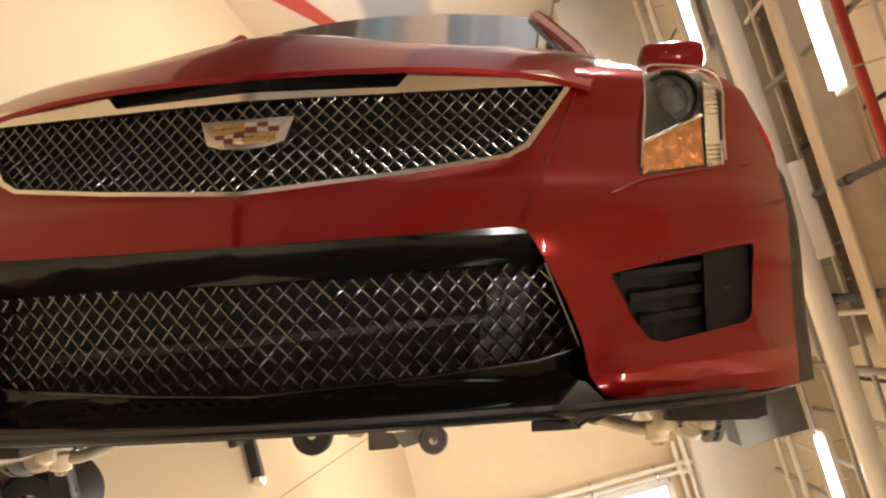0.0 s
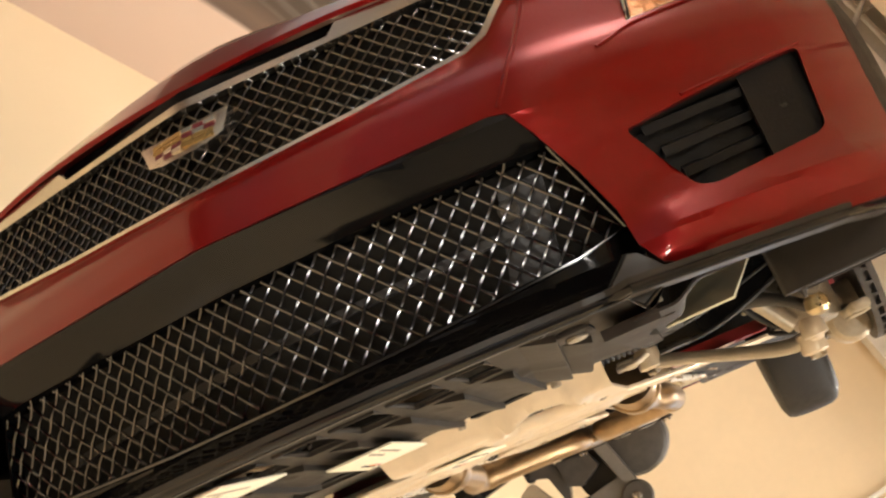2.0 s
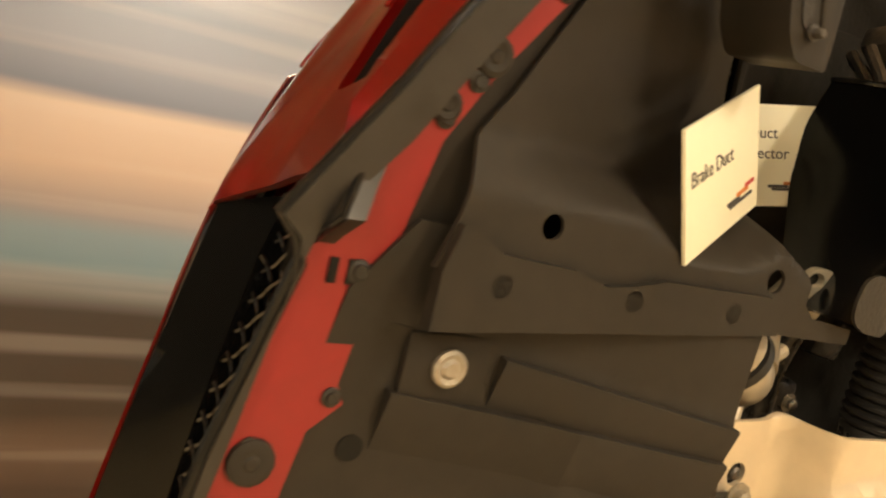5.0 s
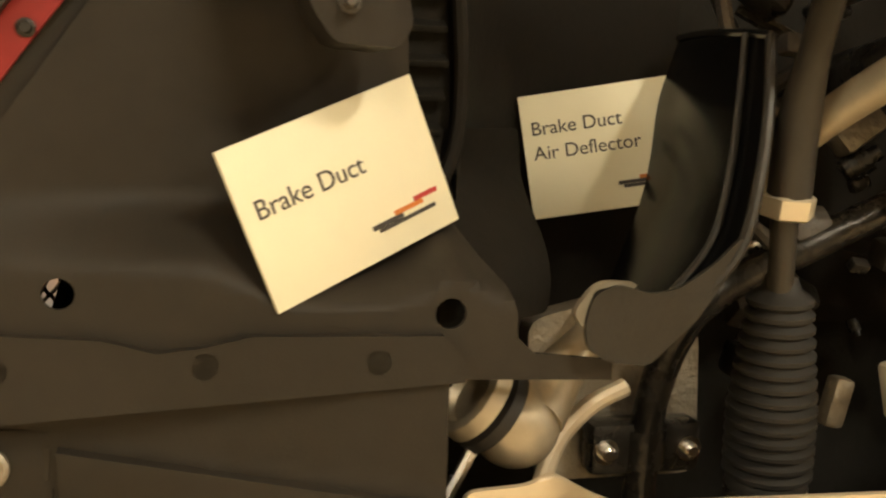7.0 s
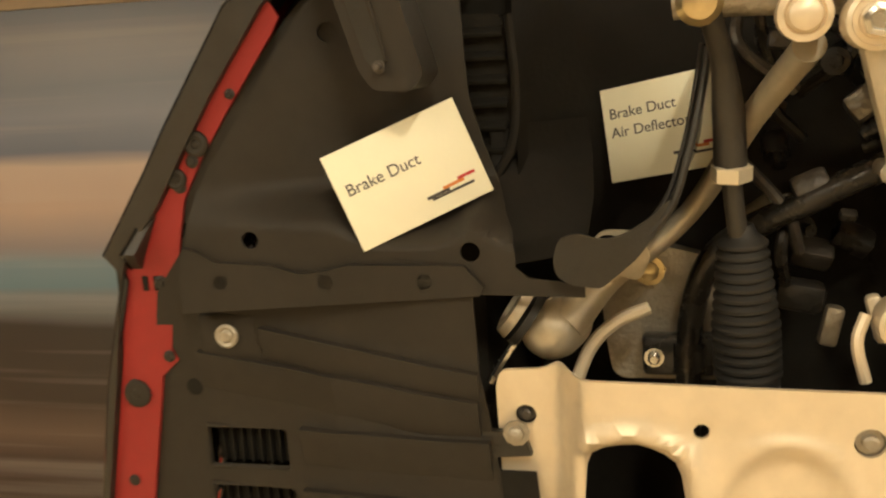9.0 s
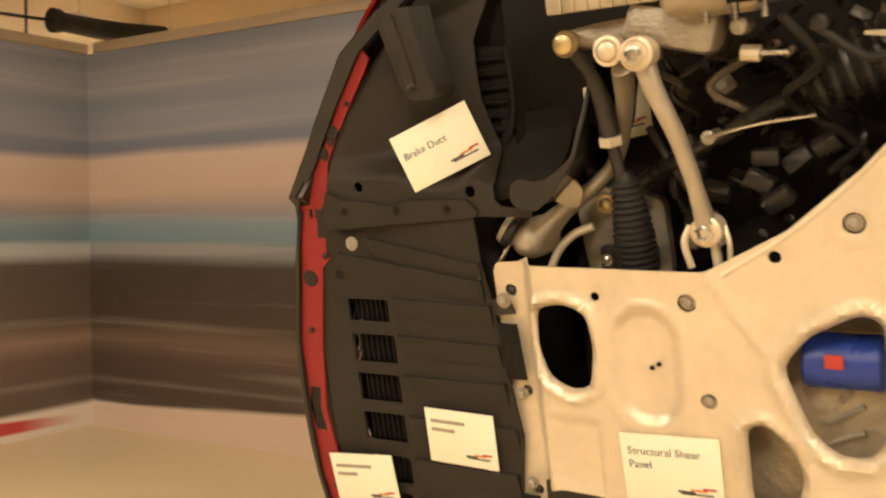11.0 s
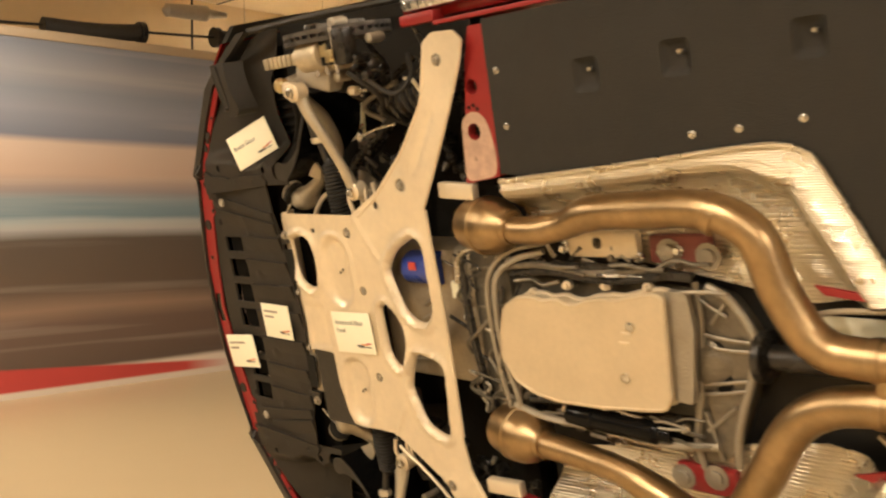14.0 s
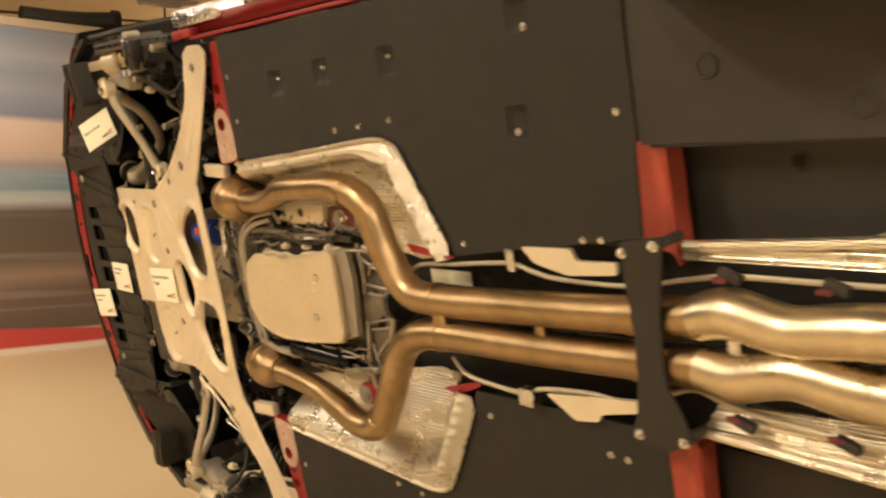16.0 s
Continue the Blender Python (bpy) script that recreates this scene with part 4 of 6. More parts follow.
for s in (1, -1):
    rb = under([(1.40, s * 0.455), (1.52, s * 0.47), (1.60, s * 0.86), (1.49, s * 0.86), (1.46, s * 0.77)], 0.107, 0.03, [disc(1.457, s * 0.592, 0.022), disc(1.471, s * 0.708, 0.02)])
    part("cross_bar", rb, RED_IN, car, "red painted cross member end")
    worn = rpoly(V2([(1.402, 0.458), (1.516, 0.472), (1.524, 0.53), (1.512, 0.60), (1.495, 0.635), (1.455, 0.648), (1.418, 0.625), (1.412, 0.56)], s), 0.03, 4)
    part("bare_patch", under(worn, 0.1055, 0.001, [disc(1.457, s * 0.592, 0.0225, 24)]), RUBBED, car, "rubbed pale bare metal patch")
    part("angle_bracket", box((1.36, 0.11, s * 0.437), (0.13, 0.03, 0.045), 0.006, (0, 4 * s, 0)), ALU, car, "pale angle bracket beside the cross bar")
    for x, z in ((1.452, 0.655), (1.468, 0.66), (1.48, 0.65), (1.45, 0.52)):
        # solid discs, the holes' shade painted near-black
        part("small_hole", lathe((x, 0.1065, s * z), (0, -1, 0), [(0, 0.006), (0.001, 0.005)], 10), DARK, car)
    part("cross_bar_flange", under([(1.53, s * 0.495), (1.65, s * 0.50), (1.65, s * 0.535), (1.53, s * 0.535)], 0.10, 0.02), RED_IN, car)
    fl = [(1.55, 0.87), (3.13, 0.87), (3.118, 0.47), (3.112, 0.27), (2.52, 0.2), (2.36, 0.48), (2.31, 0.51), (1.66, 0.47), (1.54, 0.48)]
    if s < 0:
        fl = fl[:2] + [(3.118, 0.35), (3.112, 0.172), (2.52, 0.172)] + fl[5:]
    cups = [(1.842, 0.708), (2.077, 0.719), (2.368, 0.722), (2.80, 0.54), (2.84, 0.775)]
    fp = part("floor_cover", under([(x, s * z) for x, z in fl], 0.092, 0.006, [[(a + 0.004, b - 0.008 * s) for a, b in rpoly([(x - 0.036, s * z - 0.04), (x + 0.036, s * z - 0.04), (x + 0.036, s * z + 0.04), (x - 0.036, s * z + 0.04)], 0.014)] for x, z in cups]), FLOORP, car, "flat dark brown-black underfloor panel")
    for x, z in ((1.578, 0.74), (1.585, 0.60), (2.21, 0.551), (2.347, 0.562), (2.10, 0.545), (2.801, 0.51), (3.083, 0.54), (2.859, 0.741), (2.56, 0.235), (2.95, 0.26), (3.0, 0.262)):
        part("fixing", lathe((x, 0.092, s * z), (0, -1, 0), [(0, 0.009), (0.002, 0.009), (0.003, 0.006), (0.006, 0.005)], 10), STEEL, fp)
    for x, z in cups:
        part("dimple", cup(x + 0.004, 0.0925, s * (z - 0.008)), FLOORP, fp)
        if x < 2.5:
            part("fixing", lathe((x + 0.016, 0.098, s * (z + 0.004)), (0, -1, 0), [(0, 0.009), (0.004, 0.008), (0.01, 0.005)], 10), STEEL, fp)
    rp = [(3.137, 0.87), (4.0, 0.87), (4.0, 0.462), (3.10, 0.468)]
    part("rear_floor_cover", under([(x, s * z) for x, z in rp], 0.098, 0.006), FLOORR, car)
    part("sill_flange", box((2.75, 0.125, s * 0.885), (2.75, 0.05, 0.012), 0.003), RED_IN, car, "red painted sill seam")
    part("sill", box((2.72, 0.20, s * 0.925), (3.0, 0.12, 0.06), 0.02), RED, car, "dark red outer sill")
    part("rear_cross_bar", under([(3.125, s * 0.475), (3.185, s * 0.475), (3.205, 0.22 if s > 0 else -0.185), (3.12, 0.25 if s > 0 else -0.185)], 0.085, 0.06, (), lambda x, z: Vector((x, 0.085 + 0.03 * math.cos((x - 3.16) * 40), z)), (0.012, 0)), RED_PALE, car, "paler red painted cross member")

# heat shields: dished, with a wide flat rolled rim
RIM = [(1.54, 0.462), (1.9, 0.487), (2.224, 0.513), (2.31, 0.510), (2.345, 0.495), (2.375, 0.462), (2.505, 0.225)]


def dished(x, z):
    d = min(seg_dist((x, abs(z)), RIM[i], RIM[i + 1]) for i in range(len(RIM) - 1))
    w = 0.030 + 0.035 * step((x - 2.15) / 0.15)
    y = 0.084 + 0.085 * step((d - w) / 0.075) + 0.006 * math.exp(-((d - w + 0.004) / 0.005) ** 2) * -1
    return Vector((x, y + 0.0011 * math.sin(abs(z) * 570) * step((d - w) / 0.02), z))


for s in (1, -1):
    sh = [(1.54, 0.462), (1.9, 0.487), (2.224, 0.513), (2.29, 0.513), (2.325, 0.505), (2.35, 0.49), (2.375, 0.462), (2.505, 0.225), (2.50, 0.19), (2.3, 0.16), (1.54, 0.30)]
    hs = part("heat_shield", under([(x, s * z) for x, z in sh], 0.09, 0.003, (), dished, (0.02, 0.0028)), SHIELD, car, "dished silver heat shield with rolled rim")
    part("shield_rim", tube([(x, 0.083, s * z) for x, z in RIM], 0.007, 8, 4), SHIELD, hs, "rolled bright shield edge")
    inner_rim = [(1.60, 0.440), (1.9, 0.461), (2.20, 0.484), (2.27, 0.472), (2.305, 0.44), (2.44, 0.20)]
    part("shield_bead", tube([(x, 0.086, s * z) for x, z in inner_rim], 0.004, 8, 4), SHIELD, hs)

# exhaust
PALEX = mat("pale_exhaust_steel", (0.62, 0.52, 0.36), 0.34, 1.0, 0.25, 6, 0.08, 60)
EXL = [(1.50, 0.085, 0.34), (1.64, 0.075, 0.335), (1.74, 0.07, 0.352), (1.83, 0.06, 0.382), (1.98, 0.055, 0.39), (2.14, 0.05, 0.388), (2.24, 0.05, 0.335), (2.285, 0.05, 0.215), (2.35, 0.05, 0.115), (2.46, 0.05, 0.09), (2.8, 0.05, 0.10), (3.08, 0.06, 0.108), (3.25, 0.06, 0.12), (3.33, 0.055, 0.137), (3.45, 0.055, 0.115), (3.62, 0.055, 0.13), (4.1, 0.06, 0.14)]
EXR = [(1.50, 0.085, -0.255), (1.66, 0.075, -0.262), (1.82, 0.06, -0.275), (1.92, 0.055, -0.31), (2.02, 0.05, -0.345), (2.12, 0.05, -0.33), (2.20, 0.05, -0.22), (2.27, 0.05, -0.10), (2.34, 0.05, -0.035), (2.46, 0.05, -0.006), (2.8, 0.05, 0.0), (3.08, 0.06, 0.005), (3.25, 0.06, 0.015), (3.33, 0.055, 0.008), (3.45, 0.055, 0.03), (3.62, 0.055, 0.01), (4.1, 0.06, -0.01)]
for pts in (EXL, EXR):
    ex = part("exhaust_pipe", tube(pts[:13], [0.036] * 3 + [0.043] * 9 + [0.046], 18, 8), EXH, car, "heat-tinted golden steel exhaust pipe")
    part("rear_pipe", tube(pts[12:], [0.049, 0.053, 0.05, 0.054, 0.054], 18, 10), PALEX, ex, "paler unheated rear exhaust pipe")
    for i, w in ((5, 0.03), (9, 0.02), (11, 0.035)):
        q, nx = Vector(pts[i]), Vector(pts[i + 1])
        part("weld_band", lathe(q, nx - q, [(0, 0.0435), (0.002, 0.046), (w, 0.046), (w + 0.002, 0.0435)], 20), EXH, ex)
    p = Vector(pts[0])
    part("catalyst_cone", lathe(p + Vector((0.05, 0, 0)), (-1, 0.25, 0), [(-0.02, 0.035), (0.0, 0.045), (0.03, 0.066), (0.06, 0.075), (0.09, 0.076), (0.093, 0.080), (0.105, 0.080), (0.108, 0.074), (0.17, 0.07)], 28), EXH, ex)
    for x in (0.03, 0.05):
        part("clamp", lathe(p + Vector((x, 0, 0)), (1, 0, 0), [(0, 0.045), (0.012, 0.045)], 20), EXH, ex)

# gearbox
IRON_D = mat("dark_gearbox_case", (0.11, 0.098, 0.076), 0.42, 0.5, 0.4, 16, 0.4, 50)
part("gearbox", box((1.72, 0.215, 0.02), (0.62, 0.13, 0.36), 0.05), IRON_D, car, "cast aluminium gearbox housing")
pan = [(1.463, -0.024), (1.472, 0.06), (1.493, 0.122), (1.545, 0.152), (1.603, 0.156), (1.625, 0.147), (1.673, 0.155), (1.70, 0.143), (1.735, 0.143), (1.765, 0.156), (1.821, 0.163), (1.85, 0.160), (1.891, 0.172), (1.958, 0.184), (1.982, 0.176), (1.972, -0.07), (1.955, -0.098), (1.90, -0.106), (1.77, -0.118), (1.63, -0.121), (1.555, -0.108), (1.50, -0.082)]
PANM = mat("dull_cast_pan", (0.63, 0.52, 0.355), 0.42, 0.35, 0.12, 7, 0.05, 60)
gpan = part("gearbox_pan", under(rpoly(pan, 0.012), 0.075, 0.05), PANM, car, "smooth pale gearbox oil pan")
edge = rpoly(pan, 0.012)
part("pan_edge", tube([(x, 0.081, z) for x, z in edge + edge[:2]], 0.0075, 8, 0), PANM, gpan)
part("pan_flange", under(rpoly([(1.98, 0.19), (2.035, 0.185), (2.045, 0.10), (2.02, -0.085), (1.975, -0.08)], 0.01), 0.098, 0.02), CAST, gpan)


# ---------------------------------------------------------------- wheel housings and suspension
def V3(pts, s):
    return [(x, y, s * z) for x, y, z in pts]


GREASE = mat("greasy_black_metal", (0.030, 0.027, 0.023), 0.28, 0.3, 0.4, 18, 0.2, 70)
IRON = mat("dark_iron", (0.10, 0.09, 0.08), 0.45, 0.6, 0.3, 25, 0.3, 90)
RAWC = mat("raw_cast_caliper", (0.50, 0.43, 0.31), 0.46, 0.45, 0.25, 18, 0.2, 80)
BRASS = mat("yellow_zinc", (0.62, 0.50, 0.28), 0.32, 0.9, 0.15, 20)


def bellows(a, b, r0, r1, n, material, parent, name="bellows"):
    a, b = Vector(a), Vector(b)
    length = (b - a).length
    prof = [(-0.012, r0 * 0.45), (0, r0 * 0.6)]
    for i in range(n):
        t = i / (n - 1)
        r = r0 + (r1 - r0) * min(1, t * 1.6)
        d = length * (0.03 + 0.9 * i / n)
        step = length * 0.9 / n
        prof += [(d, r * 0.86), (d + step * 0.3, r), (d + step * 0.6, r), (d + step * 0.9, r * 0.86)]
    prof += [(length * 0.955, r1 * 0.92), (length, r1 * 0.92)]
    return part(name, lathe(a, b - a, prof, 24), material, parent, "ribbed black rubber steering bellows")


def suspension(s):
    # deep inner wall of the housing
    def wall(u, v):
        a = math.pi * (0.05 + 0.9 * u)
        return Vector((0.92 - 0.44 * math.cos(a), 0.22 + 0.30 * math.sin(a), s * (0.42 + 0.58 * v)))
    part("wheel_housing", skin(wall, 0, 1, 16, 0, 1, 6, (0, 0.01, 0)), HOUSING, car, "dark moulded wheel housing")
    # brake duct box with louvres
    mouth = rpoly(V2([(0.290, 0.90), (0.312, 0.823), (0.336, 0.742), (0.352, 0.720), (0.396, 0.718), (0.408, 0.735), (0.388, 0.817), (0.372, 0.90)], s), 0.007, 3)
    duct = part("duct_mouth", under(mouth, 0.088, 0.08, (), lambda x, z: Vector((x, 0.086 + 0.5 * max(0.0, abs(z) - 0.85) ** 2 * 6 + 0.02 * step((x - 0.385) / 0.04), z)), (0.012, 0.02)), LINER, car, "moulded brake duct mouth")
    part("duct_slot", under(rpoly(V2([(0.306, 0.89), (0.327, 0.815), (0.346, 0.752), (0.358, 0.742), (0.370, 0.752), (0.352, 0.82), (0.334, 0.89)], s), 0.008), 0.0845, 0.004), BLACK, duct)
    part("slot_edge", tube(V3([(0.334, 0.084, 0.89), (0.352, 0.084, 0.82), (0.370, 0.084, 0.752)], s), 0.0025, 6, 0), LINER, duct)
    bolt((0.361, 0.084, s * 0.746), r=0.005, parent=duct, name="screw", material=IRON)
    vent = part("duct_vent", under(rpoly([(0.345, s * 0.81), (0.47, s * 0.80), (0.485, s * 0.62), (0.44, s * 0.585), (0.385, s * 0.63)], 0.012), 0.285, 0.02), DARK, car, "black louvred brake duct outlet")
    # sheet added to close the gap; near-black in place of deep shade
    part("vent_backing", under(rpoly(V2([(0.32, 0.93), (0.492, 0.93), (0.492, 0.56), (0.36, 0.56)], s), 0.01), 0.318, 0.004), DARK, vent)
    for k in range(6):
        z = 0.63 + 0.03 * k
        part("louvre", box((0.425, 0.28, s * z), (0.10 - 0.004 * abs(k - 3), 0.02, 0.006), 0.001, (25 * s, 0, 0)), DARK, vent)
    part("vent_rim", tube(V3([(0.48, 0.27, 0.80), (0.487, 0.268, 0.70), (0.478, 0.262, 0.63), (0.445, 0.258, 0.58)], s), 0.007, 8, 4), HOUSING, vent)
    # air deflector: deep black blade from a near edge to a far one, with a flat lobe at its foot
    near = catmull(V3([(0.585, 0.102, 0.492), (0.63, 0.104, 0.528), (0.674, 0.104, 0.575), (0.694, 0.115, 0.635), (0.708, 0.134, 0.695), (0.716, 0.153, 0.748)], s), 6)
    far = catmull(V3([(0.600, 0.22, 0.488), (0.646, 0.275, 0.528), (0.688, 0.322, 0.580), (0.711, 0.350, 0.624), (0.721, 0.360, 0.690), (0.735, 0.350, 0.757)], s), 6)

    def blade(u, v):
        i = round(u * (len(near) - 1))
        bulge = -0.006 * math.sin(math.pi * v)
        return near[i].lerp(far[i], v) + Vector((bulge, 0, -s * bulge * 0.6))
    defl = part("air_deflector", skin(blade, 0, 1, len(near) - 1, 0, 1, 8, (0.004, 0, -s * 0.003)), GLOSSB, car, "curved glossy black brake air deflector", 50)
    part("deflector_rim", tube([p + Vector((0.001, 0, 0)) for p in near[2:]], 0.0048, 8, 0), BLACK, defl)
    part("deflector_rim", tube([blade(i / (len(near) - 1), 0.16) - Vector((0.004, 0, 0)) for i in range(4, len(near))], 0.0032, 8, 0), BLACK, defl)
    part("deflector_rim", tube([near[-1], blade(1, 0.3), blade(1, 0.65), far[-1]], 0.004, 8, 3), BLACK_GLOSS, defl)
    lobe = rpoly(V2([(0.546, 0.522), (0.552, 0.545), (0.572, 0.553), (0.598, 0.545), (0.622, 0.548), (0.652, 0.566), (0.678, 0.590), (0.676, 0.570), (0.640, 0.522), (0.60, 0.488), (0.566, 0.492), (0.549, 0.503)], s), 0.008, 3)
    part("deflector_foot", under(lobe, 0.10, 0.004, (), lambda x, z: Vector((x, 0.094 + 0.10 * max(0.0, x - 0.60), z)), (0.02, 0.02)), BLACK, defl, "matt black deflector foot")
    part("liner_inner", under(rpoly(V2([(0.45, 0.497), (0.572, 0.497), (0.580, 0.56), (0.57, 0.66), (0.45, 0.66)], s), 0.008), 0.2, 0.004, (), lambda x, z: Vector((x, 0.165 + 0.8 * max(0, x - 0.47) + 0.11 * step((abs(z) - 0.515) / 0.11), z)), (0.02, 0.015)), HOUSING, car)
    part("arm_plate", under(rpoly(V2([(0.572, 0.508), (0.595, 0.537), (0.635, 0.535), (0.655, 0.505), (0.64, 0.468), (0.59, 0.49)], s), 0.012, 3), 0.192, 0.008, [disc(0.603, s * 0.523, 0.013, 16, 0.008)], lambda x, z: Vector((x, 0.188 + 0.35 * max(0.0, x - 0.62) + 0.3 * max(0.0, 0.5 - abs(z)), z)), (0.02, 0.02)), FORGED, car, "pale pressed arm plate with an oval hole")
    # steering
    part("tie_rod", tube(V3([(0.752, 0.16, 0.53), (0.743, 0.15, 0.60)], s), 0.0115, 12, 0), LIP, car, "greasy steel steering tie rod")
    part("tie_rod_end", tube(V3([(0.742, 0.145, 0.615), (0.738, 0.135, 0.68), (0.73, 0.11, 0.735), (0.714, 0.07, 0.785)], s), [0.0185, 0.0175, 0.0125, 0.012], 14, 4), LIP, car)
    part("lock_nut", lathe((0.7425, 0.1475, s * 0.601), (0, -0.14, s), [(-0.002, 0.020), (0.0, 0.0235), (0.016, 0.0235), (0.018, 0.020)], 6), TAN, car)
    part("ball_stud", lathe((0.705, 0.075, s * 0.793), (0, -1, 0), [(-0.02, 0.012), (-0.01, 0.022), (0.01, 0.024), (0.02, 0.017), (0.024, 0.006)], 16), BRASS, car, "brass-coloured ball stud cap")
    bellows((0.756, 0.165, s * 0.535), (0.766, 0.175, s * 0.345), 0.029, 0.04, 14, RUBBER, car)
    part("rack_clamp", lathe((0.766, 0.175, s * 0.352), (0, 0, -s), [(0, 0.037), (0.012, 0.037)], 24), STEEL, car)
    # links
    link = part("lateral_link", tube(V3([(0.859, 0.022, 0.766), (0.872, 0.025, 0.71), (0.898, 0.053, 0.62), (0.912, 0.085, 0.53), (0.921, 0.112, 0.445)], s), [0.020, 0.018, 0.016, 0.015, 0.020], 12, 6, flatten=0.8), FORGED, car, "pale forged aluminium lower link")
    for x, y, z, r in ((0.859, 0.012, 0.766, 0.028), (0.92, 0.118, 0.445, 0.028)):
        part("bushing", lathe((x, y - 0.02, s * z), (0, 1, 0), [(-0.004, r * 0.35), (-0.003, r * 0.6), (0.002, r * 0.62), (0.002, r * 0.8), (-0.001, r * 0.84), (0.002, r), (0.04, r), (0.046, r * 0.8)], 24), ALU, link)
        part("nut", lathe((x, y - 0.022, s * z), (0, -1, 0), [(0, r * 0.58), (0.010, r * 0.58), (0.012, r * 0.4), (0.004, r * 0.3)], 6), STEEL, link)
    tens = part("tension_link", tube(V3([(0.81, 0.06, 0.745), (0.765, 0.17, 0.665), (0.70, 0.25, 0.545), (0.60, 0.235, 0.465), (0.545, 0.205, 0.415)], s), [0.022, 0.020, 0.018, 0.024, 0.040], 14, 6, flatten=0.75), FORGED, car, "pale forged aluminium tension link")
    part("bushing", lathe((0.53, 0.20, s * 0.41), (0.25, 1, 0), [(-0.040, 0.010), (-0.037, 0.020), (-0.028, 0.031), (-0.014, 0.038), (0.0, 0.041), (0.04, 0.041), (0.05, 0.036)], 28), FORGED, tens, "large rubber-filled bushing")
    part("bushing_core", lathe((0.503, 0.185, s * 0.43), (1, 0.1, -s * 0.7), [(-0.008, 0.03), (-0.006, 0.041), (0.004, 0.043), (0.006, 0.03)], 24), RUBBER, tens)
    part("bushing_ring", lathe((0.492, 0.187, s * 0.438), (1, 0.1, -s * 0.7), [(-0.004, 0.012), (-0.004, 0.026), (-0.012, 0.030), (-0.010, 0.038), (0.002, 0.042), (0.004, 0.03)], 24), FORGED, tens)
    part("ball_joint", lathe((0.80, 0.03, s * 0.775), (0, -1, 0), [(-0.03, 0.018), (-0.015, 0.026), (0.008, 0.026), (0.01, 0.02), (0.007, 0.018), (0.014, 0.015), (0.018, 0.008)], 20), ALU, tens)
    # knuckle, rotor, caliper
    kn = part("knuckle", box((0.93, 0.06, s * 0.80), (0.16, 0.10, 0.07), 0.02, (0, 15, 0)), CAST, car, "cast aluminium steering knuckle")
    part("knuckle_arm", tube(V3([(0.93, 0.06, 0.80), (0.80, 0.07, 0.80), (0.71, 0.08, 0.795)], s), [0.03, 0.024, 0.018], 12, 4), CAST, kn)
    part("damper_leg", tube(V3([(0.95, 0.10, 0.78), (0.95, 0.3, 0.74), (0.95, 0.5, 0.70)], s), [0.035, 0.03, 0.03], 12, 3), GREASE, car)
    rotor = part("brake_rotor", lathe((0.95, 0.13, s * 0.895), (0, 0, s), [(0, 0.06), (0, 0.160), (0.012, 0.160), (0.013, 0.145), (0.022, 0.145), (0.023, 0.160), (0.035, 0.160), (0.032, 0.09), (0.05, 0.085), (0.05, 0.03)], 40), IRON, car, "vented iron brake rotor")
    for k in range(36):
        a = math.pi * 2 * k / 36
        part("vane", box((0.95 + 0.152 * math.cos(a), 0.13 + 0.152 * math.sin(a), s * 0.9125), (0.016, 0.006, 0.012), 0, (0, 0, math.degrees(a))), IRON, rotor)
    cal = part("brake_caliper", box((1.03, 0.02, s * 0.87), (0.15, 0.09, 0.12), 0.025), RAWC, car, "cast brake caliper with pads and pins")
    part("caliper_piston", lathe((0.965, -0.02, s * 0.86), (1, 0, 0), [(-0.01, 0.035), (0, 0.045), (0.08, 0.045), (0.09, 0.038)], 20), RAWC, cal)
    part("caliper_bar", box((0.84, -0.005, s * 0.862), (0.20, 0.02, 0.035), 0.006), RAWC, cal)
    for k in range(7):
        part("bar_rib", box((0.77 + 0.023 * k, -0.017, s * 0.862), (0.006, 0.006, 0.033), 0.001), RAWC, cal)
    part("pad_window", box((1.075, -0.03, s * 0.868), (0.07, 0.012, 0.085), 0.003), DARK, cal)
    part("pad_block", box((1.075, -0.038, s * 0.868), (0.030, 0.010, 0.036), 0.002), BRASS, cal)
    part("pad", box((1.13, -0.01, s * 0.87), (0.06, 0.05, 0.10), 0.006), GREASE, cal)
    for k in range(3):
        part("pin", tube([(1.02 + 0.045 * k, -0.03, s * 0.80), (1.02 + 0.045 * k, -0.03, s * 0.93)], 0.006, 8, 0), STEEL, cal)
    part("pad_clip", box((1.10, -0.042, s * 0.85), (0.035, 0.006, 0.035), 0.002), BRASS, cal)
    for k, (x, y, z) in enumerate(((1.16, 0.02, 0.83), (1.2, 0.05, 0.88), (1.0, 0.0, 0.935), (1.1, 0.01, 0.94), (1.18, 0.03, 0.78), (1.06, 0.03, 0.79))):
        part("caliper_lug", lathe((x, y - 0.03, s * z), (0, 1, 0), [(0, 0.008), (0.004, 0.014), (0.05, 0.016), (0.06, 0.01)], 10), CAST if k % 2 else GREASE, cal)
    for ob in [cal, *cal.children]:
        ob.data.transform(Matrix.Translation((-0.05, 0.045, 0)))
    for ob in [kn, *kn.children]:
        ob.data.transform(Matrix.Translation((-0.03, 0.03, 0)))
    part("brake_hose", tube(V3([(1.08, 0.03, 0.80), (1.12, 0.10, 0.72), (1.05, 0.18, 0.66), (1.13, 0.26, 0.58), (1.18, 0.30, 0.50)], s), 0.008, 8, 8), RUBBER, car)
    part("coil_lead", tube(V3([(1.12, 0.05, 0.78), (1.2, 0.08, 0.72), (1.24, 0.12, 0.76), (1.2, 0.16, 0.82)], s), 0.007, 8, 8), RUBBER, car)
